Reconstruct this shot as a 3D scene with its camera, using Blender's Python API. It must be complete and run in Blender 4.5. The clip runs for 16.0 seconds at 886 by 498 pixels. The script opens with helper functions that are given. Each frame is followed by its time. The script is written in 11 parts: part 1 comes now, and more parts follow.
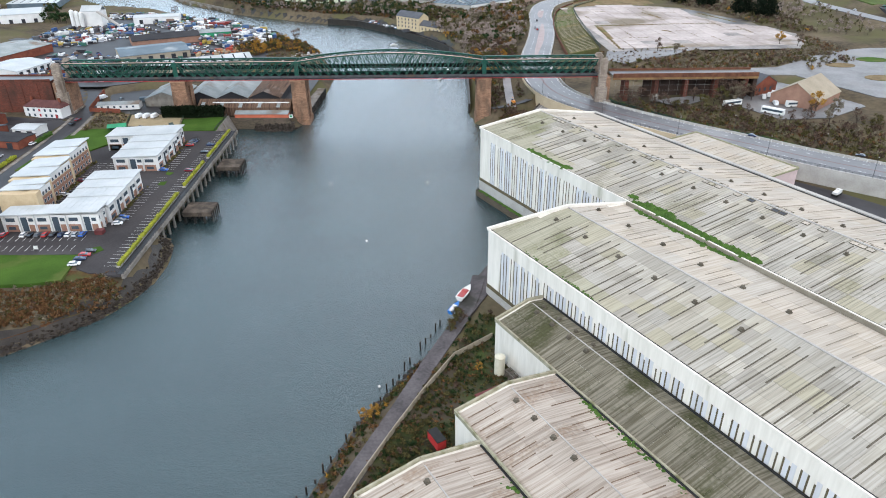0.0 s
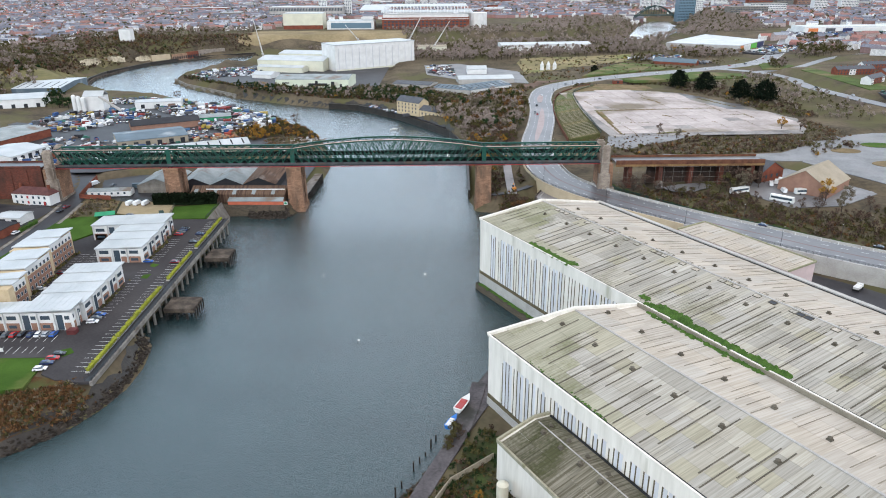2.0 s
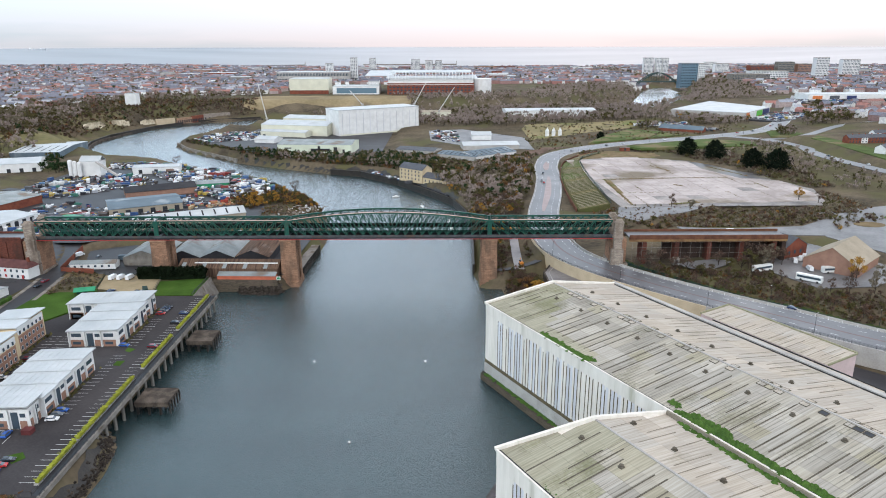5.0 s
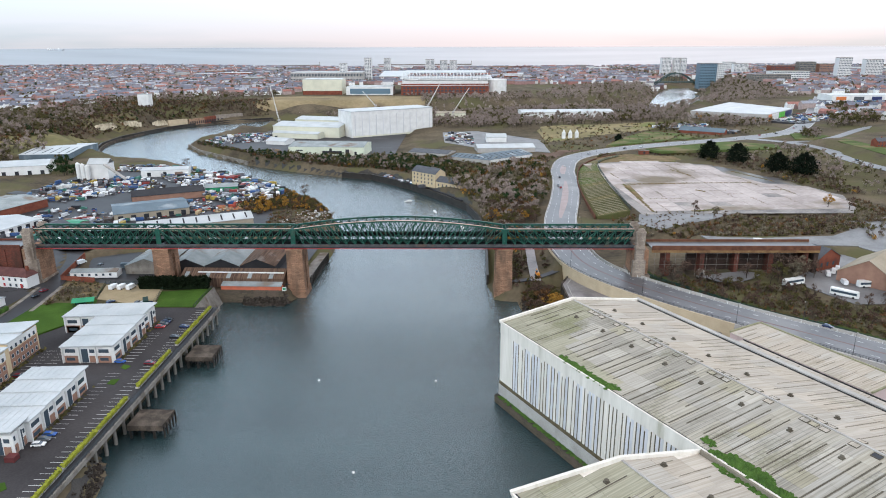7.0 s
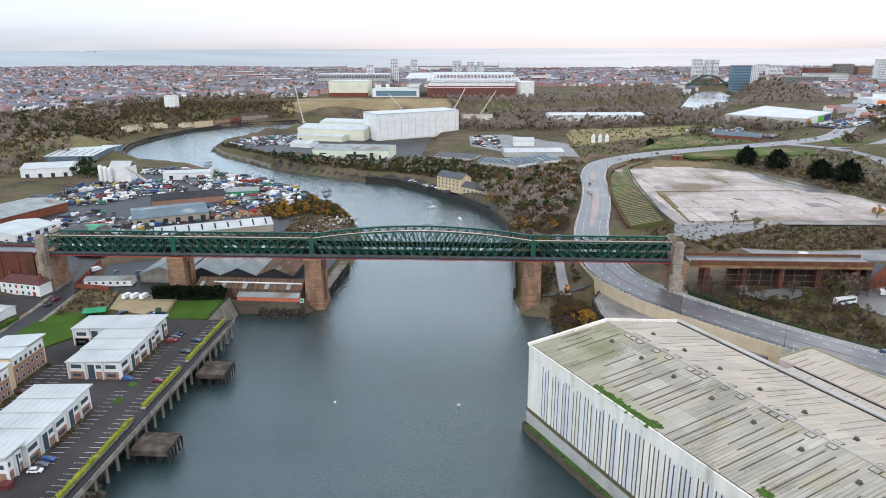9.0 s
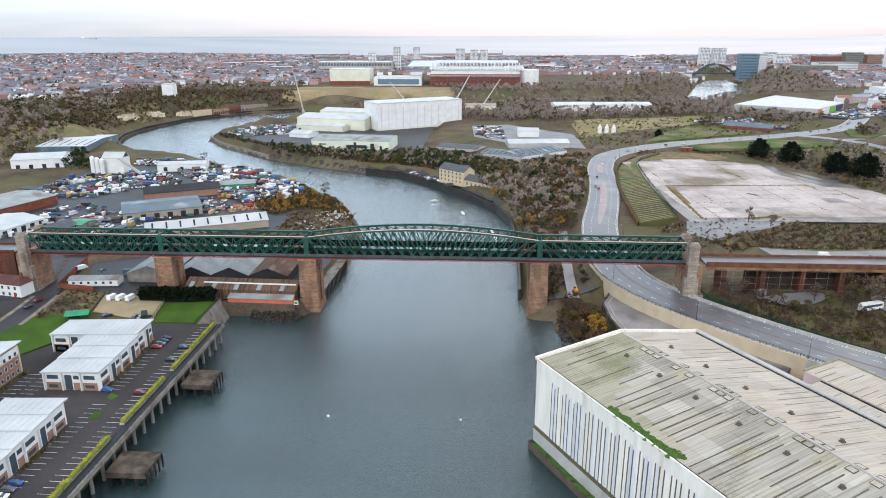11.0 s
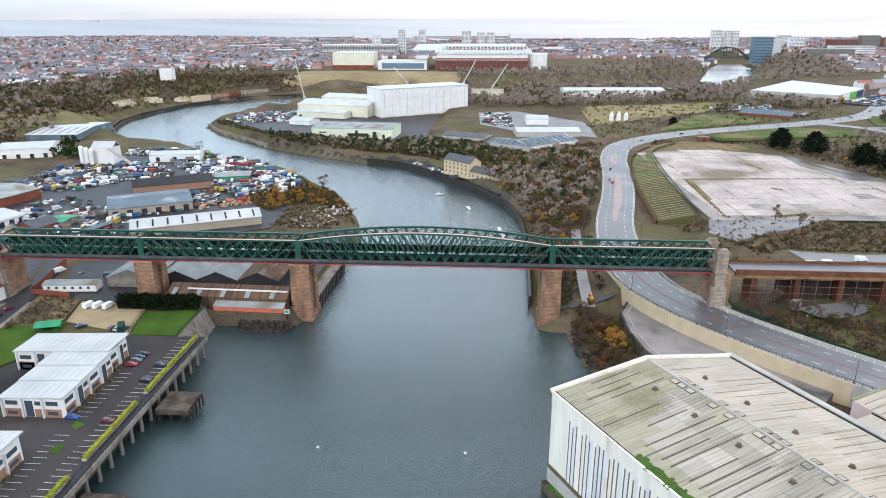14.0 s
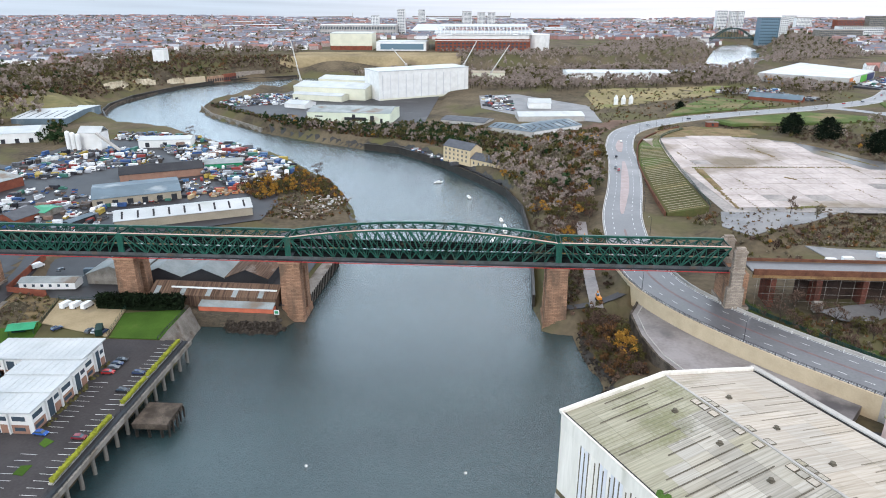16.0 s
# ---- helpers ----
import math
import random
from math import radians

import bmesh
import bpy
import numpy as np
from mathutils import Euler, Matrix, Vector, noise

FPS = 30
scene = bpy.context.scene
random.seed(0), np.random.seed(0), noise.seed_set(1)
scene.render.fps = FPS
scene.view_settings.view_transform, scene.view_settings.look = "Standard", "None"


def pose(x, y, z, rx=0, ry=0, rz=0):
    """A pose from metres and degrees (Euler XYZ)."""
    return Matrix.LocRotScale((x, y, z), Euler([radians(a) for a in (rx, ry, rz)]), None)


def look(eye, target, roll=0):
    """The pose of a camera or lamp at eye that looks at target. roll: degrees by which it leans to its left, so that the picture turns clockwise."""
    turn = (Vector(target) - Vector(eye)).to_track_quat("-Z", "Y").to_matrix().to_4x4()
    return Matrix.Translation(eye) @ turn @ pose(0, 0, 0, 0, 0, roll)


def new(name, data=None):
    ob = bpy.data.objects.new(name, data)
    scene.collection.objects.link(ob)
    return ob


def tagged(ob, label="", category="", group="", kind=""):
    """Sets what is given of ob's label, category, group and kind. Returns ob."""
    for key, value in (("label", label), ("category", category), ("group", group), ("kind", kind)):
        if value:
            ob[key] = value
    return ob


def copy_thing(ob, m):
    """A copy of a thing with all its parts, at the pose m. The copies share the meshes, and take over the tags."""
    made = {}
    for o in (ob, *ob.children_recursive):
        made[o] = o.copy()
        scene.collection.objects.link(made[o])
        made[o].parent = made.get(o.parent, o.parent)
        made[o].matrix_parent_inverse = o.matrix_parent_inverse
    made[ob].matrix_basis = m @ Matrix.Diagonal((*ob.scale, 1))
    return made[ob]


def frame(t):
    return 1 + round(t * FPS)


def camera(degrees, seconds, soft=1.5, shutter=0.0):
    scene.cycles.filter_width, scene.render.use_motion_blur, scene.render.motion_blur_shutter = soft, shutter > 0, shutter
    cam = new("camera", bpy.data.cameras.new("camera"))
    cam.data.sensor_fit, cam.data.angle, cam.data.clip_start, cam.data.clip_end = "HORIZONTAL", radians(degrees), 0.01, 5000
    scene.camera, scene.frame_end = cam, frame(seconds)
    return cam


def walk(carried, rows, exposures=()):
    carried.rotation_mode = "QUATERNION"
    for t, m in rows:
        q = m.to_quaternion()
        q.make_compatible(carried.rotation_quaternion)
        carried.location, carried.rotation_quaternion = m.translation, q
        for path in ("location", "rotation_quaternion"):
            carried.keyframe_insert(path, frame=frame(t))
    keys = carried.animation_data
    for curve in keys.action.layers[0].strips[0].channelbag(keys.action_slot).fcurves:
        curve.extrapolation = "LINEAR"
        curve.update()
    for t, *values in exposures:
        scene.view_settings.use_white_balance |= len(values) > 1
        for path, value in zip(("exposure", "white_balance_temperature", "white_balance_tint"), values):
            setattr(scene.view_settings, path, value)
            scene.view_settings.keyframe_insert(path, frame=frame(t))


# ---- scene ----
cam = camera(65.9, 16.0, soft=1.0)
PATH = [
    (0, (-2.588, -2.592, 125.194), (-2.566, -0.827, 124.254), -0.4),
    (0.5, (-2.18, 2.249, 125.276), (-2.157, 4.04, 124.386), -0.4),
    (1, (-1.749, 6.906, 125.399), (-1.727, 8.72, 124.558), -0.4),
    (1.5, (-1.241, 11.447, 125.57), (-1.221, 13.283, 124.777), -0.4),
    (2, (-0.774, 15.924, 125.761), (-0.754, 17.781, 125.02), -0.4),
    (2.5, (-0.429, 20.391, 125.948), (-0.409, 22.269, 125.261), -0.4),
    (3, (-0.262, 24.741, 126.096), (-0.242, 26.638, 125.464), -0.4),
    (3.5, (-0.188, 28.954, 126.214), (-0.17, 30.864, 125.621), -0.3),
    (4, (-0.127, 33.127, 126.325), (-0.112, 35.042, 125.746), -0.2),
    (6.5, (0.782, 53.901, 127.086), (0.768, 55.816, 126.51), -0.2),
    (7, (0.91, 58.142, 127.111), (0.879, 60.057, 126.534), -0.2),
    (7.5, (0.94, 62.416, 127.076), (0.888, 64.33, 126.501), -0.2),
    (8, (0.875, 66.764, 127.02), (0.798, 68.678, 126.446), -0.3),
    (8.5, (0.758, 71.227, 126.955), (0.664, 73.141, 126.382), -0.3),
    (9, (0.606, 75.755, 126.932), (0.502, 77.668, 126.36), -0.2),
    (11.5, (-0.057, 98.506, 127.143), (-0.168, 100.403, 126.519), -0.1),
    (12, (-0.153, 103.115, 127.212), (-0.264, 105.005, 126.569), -0.1),
    (12.5, (-0.272, 107.688, 127.311), (-0.389, 109.577, 126.664), -0.1),
    (13, (-0.413, 112.296, 127.43), (-0.536, 114.184, 126.782), -0.2),
    (13.5, (-0.572, 116.974, 127.53), (-0.698, 118.862, 126.882), -0.1),
    (14, (-0.716, 121.634, 127.609), (-0.843, 123.521, 126.96), -0.1),
    (14.5, (-0.938, 126.207, 127.717), (-1.067, 128.095, 127.068), -0.1),
    (15, (-1.22, 130.753, 127.801), (-1.347, 132.639, 127.148), -0.0),
    (15.5, (-1.489, 135.427, 127.839), (-1.615, 137.303, 127.157), -0.0),
    (16, (-1.73, 140.147, 127.856), (-1.855, 142.016, 127.156), -0.0),
]
walk(cam, [(t, look(eye, target, roll)) for t, eye, target, roll in PATH],
     [(0, -0.17), (1.5, -0.22), (3.5, -0.39), (7, -0.39), (9, -0.35), (12, -0.2), (14, -0.14), (16, -0.1)])

# ---- light ----
world = bpy.data.worlds.new("overcast_sky")
scene.world = world
world.use_nodes = True
_nt = world.node_tree
_bg = _nt.nodes["Background"]
_sky = _nt.nodes.new("ShaderNodeTexSky")
_sky.sky_type = "NISHITA"
_sky.sun_disc = False
_sky.sun_elevation = radians(24)
_sky.sun_rotation = radians(200)
_tc = _nt.nodes.new("ShaderNodeTexCoord")
_map = _nt.nodes.new("ShaderNodeMapping")
_map.inputs["Scale"].default_value = (1.0, 1.0, 9.0)
_cn = _nt.nodes.new("ShaderNodeTexNoise")
_cn.inputs["Scale"].default_value = 1.6
_cn.inputs["Detail"].default_value = 5
_cr = _nt.nodes.new("ShaderNodeValToRGB")
_cr.color_ramp.elements[0].position = 0.38
_cr.color_ramp.elements[0].color = (0.80, 0.86, 0.90, 1)
_cr.color_ramp.elements[1].position = 0.50
_cr.color_ramp.elements[1].color = (1.02, 0.98, 1.01, 1)
_el = _nt.nodes.new("ShaderNodeSeparateXYZ")
_hr = _nt.nodes.new("ShaderNodeValToRGB")
_hr.color_ramp.elements[0].position = 0.0
_hr.color_ramp.elements[0].color = (0.68, 0.64, 0.645, 1)
_hr.color_ramp.elements[1].position = 0.05
_hr.color_ramp.elements[1].color = (0.78, 0.83, 0.88, 1)
for _at, _c in ((0.085, (0.98, 1.14, 1.26)), (0.18, (1.16, 1.44, 1.66)), (0.34, (1.38, 1.68, 1.94)), (0.50, (1.48, 1.79, 2.04)), (0.64, (0.76, 0.84, 0.91)), (0.82, (0.87, 0.86, 0.89))):
    _hr.color_ramp.elements.new(_at).color = (*_c, 1)
_hm = _nt.nodes.new("ShaderNodeMix")
_hm.data_type, _hm.blend_type = "RGBA", "MULTIPLY"
_hm.inputs["Factor"].default_value = 1.0
_sm = _nt.nodes.new("ShaderNodeMix")
_sm.data_type = "RGBA"
_sm.inputs["Factor"].default_value = 0.93
_ss = _nt.nodes.new("ShaderNodeVectorMath")
_ss.operation = "SCALE"
_ss.inputs["Scale"].default_value = 0.12
_nt.links.new(_tc.outputs["Generated"], _map.inputs["Vector"])
_nt.links.new(_map.outputs["Vector"], _cn.inputs["Vector"])
_nt.links.new(_cn.outputs["Fac"], _cr.inputs["Fac"])
_nt.links.new(_tc.outputs["Generated"], _el.inputs["Vector"])
_nt.links.new(_el.outputs["Z"], _hr.inputs["Fac"])
_nt.links.new(_cr.outputs["Color"], _hm.inputs["A"])
_nt.links.new(_hr.outputs["Color"], _hm.inputs["B"])
_ew = _nt.nodes.new("ShaderNodeValToRGB")
_ew.color_ramp.elements[0].position, _ew.color_ramp.elements[0].color = 0.15, (0.80, 0.90, 0.955, 1)
_ew.color_ramp.elements[1].position, _ew.color_ramp.elements[1].color = 0.62, (1.12, 1.06, 1.03, 1)
_ex = _nt.nodes.new("ShaderNodeMapRange")
_ex.inputs["From Min"].default_value, _ex.inputs["From Max"].default_value = -0.9, 0.9
_em = _nt.nodes.new("ShaderNodeMix")
_em.data_type, _em.blend_type = "RGBA", "MULTIPLY"
_em.inputs["Factor"].default_value = 1.0
_nt.links.new(_el.outputs["X"], _ex.inputs["Value"])
_nt.links.new(_ex.outputs["Result"], _ew.inputs["Fac"])
_nt.links.new(_sky.outputs["Color"], _ss.inputs[0])
_nt.links.new(_ss.outputs["Vector"], _sm.inputs["A"])
_nt.links.new(_hm.outputs["Result"], _em.inputs["A"])
_nt.links.new(_ew.outputs["Color"], _em.inputs["B"])
_nt.links.new(_em.outputs["Result"], _sm.inputs["B"])
_nt.links.new(_sm.outputs["Result"], _bg.inputs["Color"])
_bg.inputs["Strength"].default_value = 1.8
_sun = bpy.data.lights.new("sun", "SUN")
_sun.energy, _sun.angle, _sun.color = 1.5, radians(12), (1.0, 0.94, 0.865)
new("sun", _sun).matrix_world = look((-60, -140, 110), (0, 0, 0))

# ---- materials ----


def nodes_of(name):
    m = bpy.data.materials.new(name)
    m.use_nodes = True
    return m, m.node_tree.nodes, m.node_tree.links, m.node_tree.nodes["Principled BSDF"]


def surface(name, a, b=None, rough=0.8, metal=0.0, scale=0.4, fine=6.0, bump=0.15, dist=0.05, per="", spread=0.25,
            stretch=(1, 1, 1), spots=None, spot_at=0.62, spec=None, world_size=False):
    """A weathered surface: two colours mixed by a broad and a fine noise; per: 'object' or 'island' varies it piece by piece."""
    b = b or tuple(c * 0.7 for c in a)
    spec = (0.06 if rough >= 0.75 else 0.3) if spec is None else spec
    m, N, L, p = nodes_of(name)
    tc = N.new("ShaderNodeTexCoord")
    mp = N.new("ShaderNodeMapping")
    mp.inputs["Scale"].default_value = stretch
    L.new(N.new("ShaderNodeNewGeometry").outputs["Position"] if world_size else tc.outputs["Object"], mp.inputs["Vector"])
    n1, n2 = N.new("ShaderNodeTexNoise"), N.new("ShaderNodeTexNoise")
    for n, s, d in ((n1, scale, 4), (n2, fine, 3)):
        n.inputs["Scale"].default_value = s
        n.inputs["Detail"].default_value = d
        L.new(mp.outputs["Vector"], n.inputs["Vector"])
    add = N.new("ShaderNodeMath")
    add.operation = "MULTIPLY_ADD"
    L.new(n2.outputs["Fac"], add.inputs[0])
    add.inputs[1].default_value = 0.5
    L.new(n1.outputs["Fac"], add.inputs[2])
    rp = N.new("ShaderNodeValToRGB")
    rp.color_ramp.elements[0].position, rp.color_ramp.elements[1].position = 0.55, 0.95
    rp.color_ramp.elements[0].color, rp.color_ramp.elements[1].color = (*b, 1), (*a, 1)
    L.new(add.outputs[0], rp.inputs["Fac"])
    col = rp.outputs["Color"]
    if spots:
        n3 = N.new("ShaderNodeTexNoise")
        n3.inputs["Scale"].default_value = scale * 0.6
        n3.inputs["Detail"].default_value = 6
        L.new(mp.outputs["Vector"], n3.inputs["Vector"])
        r3 = N.new("ShaderNodeValToRGB")
        r3.color_ramp.elements[0].position, r3.color_ramp.elements[1].position = spot_at - 0.06, spot_at + 0.06
        L.new(n3.outputs["Fac"], r3.inputs["Fac"])
        mx = N.new("ShaderNodeMix")
        mx.data_type = "RGBA"
        L.new(r3.outputs["Color"], mx.inputs["Factor"])
        L.new(col, mx.inputs["A"])
        mx.inputs["B"].default_value = (*spots, 1)
        col = mx.outputs["Result"]
    if per:
        if per == "object":
            src = N.new("ShaderNodeObjectInfo").outputs["Random"]
        else:
            src = N.new("ShaderNodeNewGeometry").outputs["Random Per Island"]
        mr = N.new("ShaderNodeMapRange")
        mr.inputs["To Min"].default_value, mr.inputs["To Max"].default_value = 1 - spread, 1 + spread
        L.new(src, mr.inputs["Value"])
        hs = N.new("ShaderNodeHueSaturation")
        L.new(mr.outputs["Result"], hs.inputs["Value"])
        L.new(col, hs.inputs["Color"])
        col = hs.outputs["Color"]
    L.new(col, p.inputs["Base Color"])
    p.inputs["Roughness"].default_value, p.inputs["Metallic"].default_value = rough, metal
    p.inputs["Specular IOR Level"].default_value = spec
    if bump:
        bp = N.new("ShaderNodeBump")
        bp.inputs["Strength"].default_value, bp.inputs["Distance"].default_value = bump, dist
        L.new(n2.outputs["Fac"], bp.inputs["Height"])
        L.new(bp.outputs["Normal"], p.inputs["Normal"])
    return m


def streaky(name, a, b, stain, turn, stain_at, per=0.1, rough=0.85, tints=(), lines=0.0):
    """Old sheet roofing: streaks running up the slope, broad stains and sheet-to-sheet differences; turn brings the building's length to x.
    tints: colours by which single sheets differ; lines: how strongly the dirty corrugations show."""
    m, N, L, p = nodes_of(name)
    geo = N.new("ShaderNodeNewGeometry")
    rot = N.new("ShaderNodeMapping")
    rot.inputs["Rotation"].default_value = (0, 0, radians(turn))
    L.new(geo.outputs["Position"], rot.inputs["Vector"])
    outs = []
    for scale, stretch, detail in ((1.0, (2.2, 0.07, 0.07), 5), (0.09, (1, 0.5, 0.5), 5), (1.3, (1, 1, 1), 4)):
        mp, n = N.new("ShaderNodeMapping"), N.new("ShaderNodeTexNoise")
        mp.inputs["Scale"].default_value = stretch
        n.inputs["Scale"].default_value, n.inputs["Detail"].default_value = scale, detail
        L.new(rot.outputs["Vector"], mp.inputs["Vector"])
        L.new(mp.outputs["Vector"], n.inputs["Vector"])
        outs.append(n.outputs["Fac"])
    rp = N.new("ShaderNodeValToRGB")
    rp.color_ramp.elements[0].position, rp.color_ramp.elements[1].position = 0.36, 0.60
    rp.color_ramp.elements[0].color, rp.color_ramp.elements[1].color = (*b, 1), (*a, 1)
    L.new(outs[0], rp.inputs["Fac"])
    ma = N.new("ShaderNodeMath")
    ma.operation = "MULTIPLY_ADD"
    L.new(outs[2], ma.inputs[0])
    ma.inputs[1].default_value = 0.25
    L.new(outs[1], ma.inputs[2])
    r3 = N.new("ShaderNodeValToRGB")
    r3.color_ramp.elements[0].position, r3.color_ramp.elements[1].position = stain_at, stain_at + 0.16
    L.new(ma.outputs[0], r3.inputs["Fac"])
    mx = N.new("ShaderNodeMix")
    mx.data_type = "RGBA"
    L.new(r3.outputs["Color"], mx.inputs["Factor"])
    L.new(rp.outputs["Color"], mx.inputs["A"])
    mx.inputs["B"].default_value = (*stain, 1)
    rnd_out = N.new("ShaderNodeObjectInfo").outputs["Random"]
    col = mx.outputs["Result"]
    if tints:
        tr = N.new("ShaderNodeValToRGB")
        tr.color_ramp.interpolation = "CONSTANT"
        while len(tr.color_ramp.elements) < len(tints):
            tr.color_ramp.elements.new(0.5)
        for i, c in enumerate(tints):
            tr.color_ramp.elements[i].position = i / len(tints)
            tr.color_ramp.elements[i].color = (*c, 1)
        sc = N.new("ShaderNodeMath")
        sc.operation = "MULTIPLY"
        sc.inputs[1].default_value = 7.31
        fr = N.new("ShaderNodeMath")
        fr.operation = "FRACT"
        L.new(rnd_out, sc.inputs[0])
        L.new(sc.outputs[0], fr.inputs[0])
        L.new(fr.outputs[0], tr.inputs["Fac"])
        tm = N.new("ShaderNodeMix")
        tm.data_type, tm.blend_type = "RGBA", "MULTIPLY"
        tm.inputs["Factor"].default_value = 1.0
        L.new(col, tm.inputs["A"])
        L.new(tr.outputs["Color"], tm.inputs["B"])
        col = tm.outputs["Result"]
    if lines:
        wv = N.new("ShaderNodeTexWave")
        wv.bands_direction = "X"
        wv.inputs["Scale"].default_value, wv.inputs["Distortion"].default_value = 0.285, 0.6
        wv.inputs["Detail"].default_value, wv.inputs["Detail Scale"].default_value = 2, 1.5
        L.new(rot.outputs["Vector"], wv.inputs["Vector"])
        wr = N.new("ShaderNodeMapRange")
        wr.inputs["From Min"].default_value, wr.inputs["From Max"].default_value = 0.80, 0.96
        L.new(wv.outputs["Fac"], wr.inputs["Value"])
        nm = N.new("ShaderNodeMapRange")
        nm.inputs["From Min"].default_value, nm.inputs["From Max"].default_value = 0.44, 0.60
        nm.inputs["To Max"].default_value = lines
        L.new(outs[1], nm.inputs["Value"])
        mu = N.new("ShaderNodeMath")
        mu.operation = "MULTIPLY"
        L.new(wr.outputs["Result"], mu.inputs[0])
        L.new(nm.outputs["Result"], mu.inputs[1])
        lm = N.new("ShaderNodeMix")
        lm.data_type = "RGBA"
        L.new(mu.outputs[0], lm.inputs["Factor"])
        L.new(col, lm.inputs["A"])
        lm.inputs["B"].default_value = (*(c * 0.35 for c in b), 1)
        col = lm.outputs["Result"]
    mr = N.new("ShaderNodeMapRange")
    mr.inputs["To Min"].default_value, mr.inputs["To Max"].default_value = 1 - per, 1 + per
    L.new(rnd_out, mr.inputs["Value"])
    hs = N.new("ShaderNodeHueSaturation")
    L.new(mr.outputs["Result"], hs.inputs["Value"])
    L.new(col, hs.inputs["Color"])
    L.new(hs.outputs["Color"], p.inputs["Base Color"])
    p.inputs["Roughness"].default_value = rough
    p.inputs["Specular IOR Level"].default_value = 0.1
    bp = N.new("ShaderNodeBump")
    bp.inputs["Strength"].default_value, bp.inputs["Distance"].default_value = 0.25, 0.05
    L.new(outs[0], bp.inputs["Height"])
    L.new(bp.outputs["Normal"], p.inputs["Normal"])
    return m


def palette(name, colours, rough=0.8, scale=0.5, per="island", metal=0.0, spec=0.1, dirt=0.25):
    """A surface whose colour is picked, piece by piece, from a list, with a broad soft dirt."""
    m, N, L, p = nodes_of(name)
    src = N.new("ShaderNodeNewGeometry").outputs["Random Per Island"] if per == "island" else N.new("ShaderNodeObjectInfo").outputs["Random"]
    rp = N.new("ShaderNodeValToRGB")
    rp.color_ramp.interpolation = "CONSTANT"
    el = rp.color_ramp.elements
    while len(el) < len(colours):
        el.new(0.5)
    for i, c in enumerate(colours):
        el[i].position = i / len(colours)
        el[i].color = (*c, 1)
    L.new(src, rp.inputs["Fac"])
    tc, n = N.new("ShaderNodeTexCoord"), N.new("ShaderNodeTexNoise")
    n.inputs["Scale"].default_value, n.inputs["Detail"].default_value = scale, 5
    L.new(tc.outputs["Object"], n.inputs["Vector"])
    mr = N.new("ShaderNodeMapRange")
    mr.inputs["From Min"].default_value, mr.inputs["From Max"].default_value = 0.3, 0.7
    mr.inputs["To Min"].default_value, mr.inputs["To Max"].default_value = 1 - dirt, 1 + dirt
    L.new(n.outputs["Fac"], mr.inputs["Value"])
    hs = N.new("ShaderNodeHueSaturation")
    L.new(mr.outputs["Result"], hs.inputs["Value"])
    L.new(rp.outputs["Color"], hs.inputs["Color"])
    L.new(hs.outputs["Color"], p.inputs["Base Color"])
    p.inputs["Roughness"].default_value, p.inputs["Metallic"].default_value = rough, metal
    p.inputs["Specular IOR Level"].default_value = spec
    return m


def water_material():
    m, N, L, p = nodes_of("river_water")
    tc = N.new("ShaderNodeTexCoord")
    n0, n1, n2 = (N.new("ShaderNodeTexNoise") for _ in range(3))
    mp = N.new("ShaderNodeMapping")
    mp.inputs["Rotation"].default_value = (0, 0, 0.35)
    mp.inputs["Scale"].default_value = (1.0, 2.6, 1.0)
    L.new(tc.outputs["Object"], mp.inputs["Vector"])
    for n, s, d in ((n0, 0.012, 3), (n1, 0.42, 3), (n2, 1.5, 3)):
        n.inputs["Scale"].default_value, n.inputs["Detail"].default_value = s, d
        L.new(mp.outputs["Vector"], n.inputs["Vector"])
    rp = N.new("ShaderNodeValToRGB")
    rp.color_ramp.elements[0].position, rp.color_ramp.elements[1].position = 0.35, 0.68
    rp.color_ramp.elements[0].color = (0.017, 0.036, 0.040, 1)
    rp.color_ramp.elements[1].color = (0.025, 0.050, 0.054, 1)
    L.new(n0.outputs["Fac"], rp.inputs["Fac"])
    L.new(rp.outputs["Color"], p.inputs["Base Color"])
    p.inputs["Roughness"].default_value = 0.2
    p.inputs["IOR"].default_value = 1.34
    p.inputs["Coat Weight"].default_value, p.inputs["Coat Roughness"].default_value, p.inputs["Coat IOR"].default_value = 1.0, 0.22, 1.38
    p.inputs["Specular IOR Level"].default_value = 0.5
    b1, b2 = N.new("ShaderNodeBump"), N.new("ShaderNodeBump")
    b1.inputs["Strength"].default_value, b1.inputs["Distance"].default_value = 0.8, 0.32
    b2.inputs["Strength"].default_value, b2.inputs["Distance"].default_value = 0.9, 0.2
    mm = N.new("ShaderNodeMath")
    mm.operation = "MULTIPLY"
    L.new(n1.outputs["Fac"], mm.inputs[0])
    L.new(n0.outputs["Fac"], mm.inputs[1])
    L.new(mm.outputs[0], b1.inputs["Height"])
    L.new(n2.outputs["Fac"], b2.inputs["Height"])
    L.new(b1.outputs["Normal"], b2.inputs["Normal"])
    L.new(b2.outputs["Normal"], p.inputs["Normal"])
    L.new(b2.outputs["Normal"], p.inputs["Coat Normal"])
    return m


def glass_material(name, tint=(0.05, 0.07, 0.09)):
    m, N, L, p = nodes_of(name)
    p.inputs["Base Color"].default_value = (*tint, 1)
    p.inputs["Roughness"].default_value = 0.06
    p.inputs["Specular IOR Level"].default_value = 0.7
    return m


M_WATER = water_material()


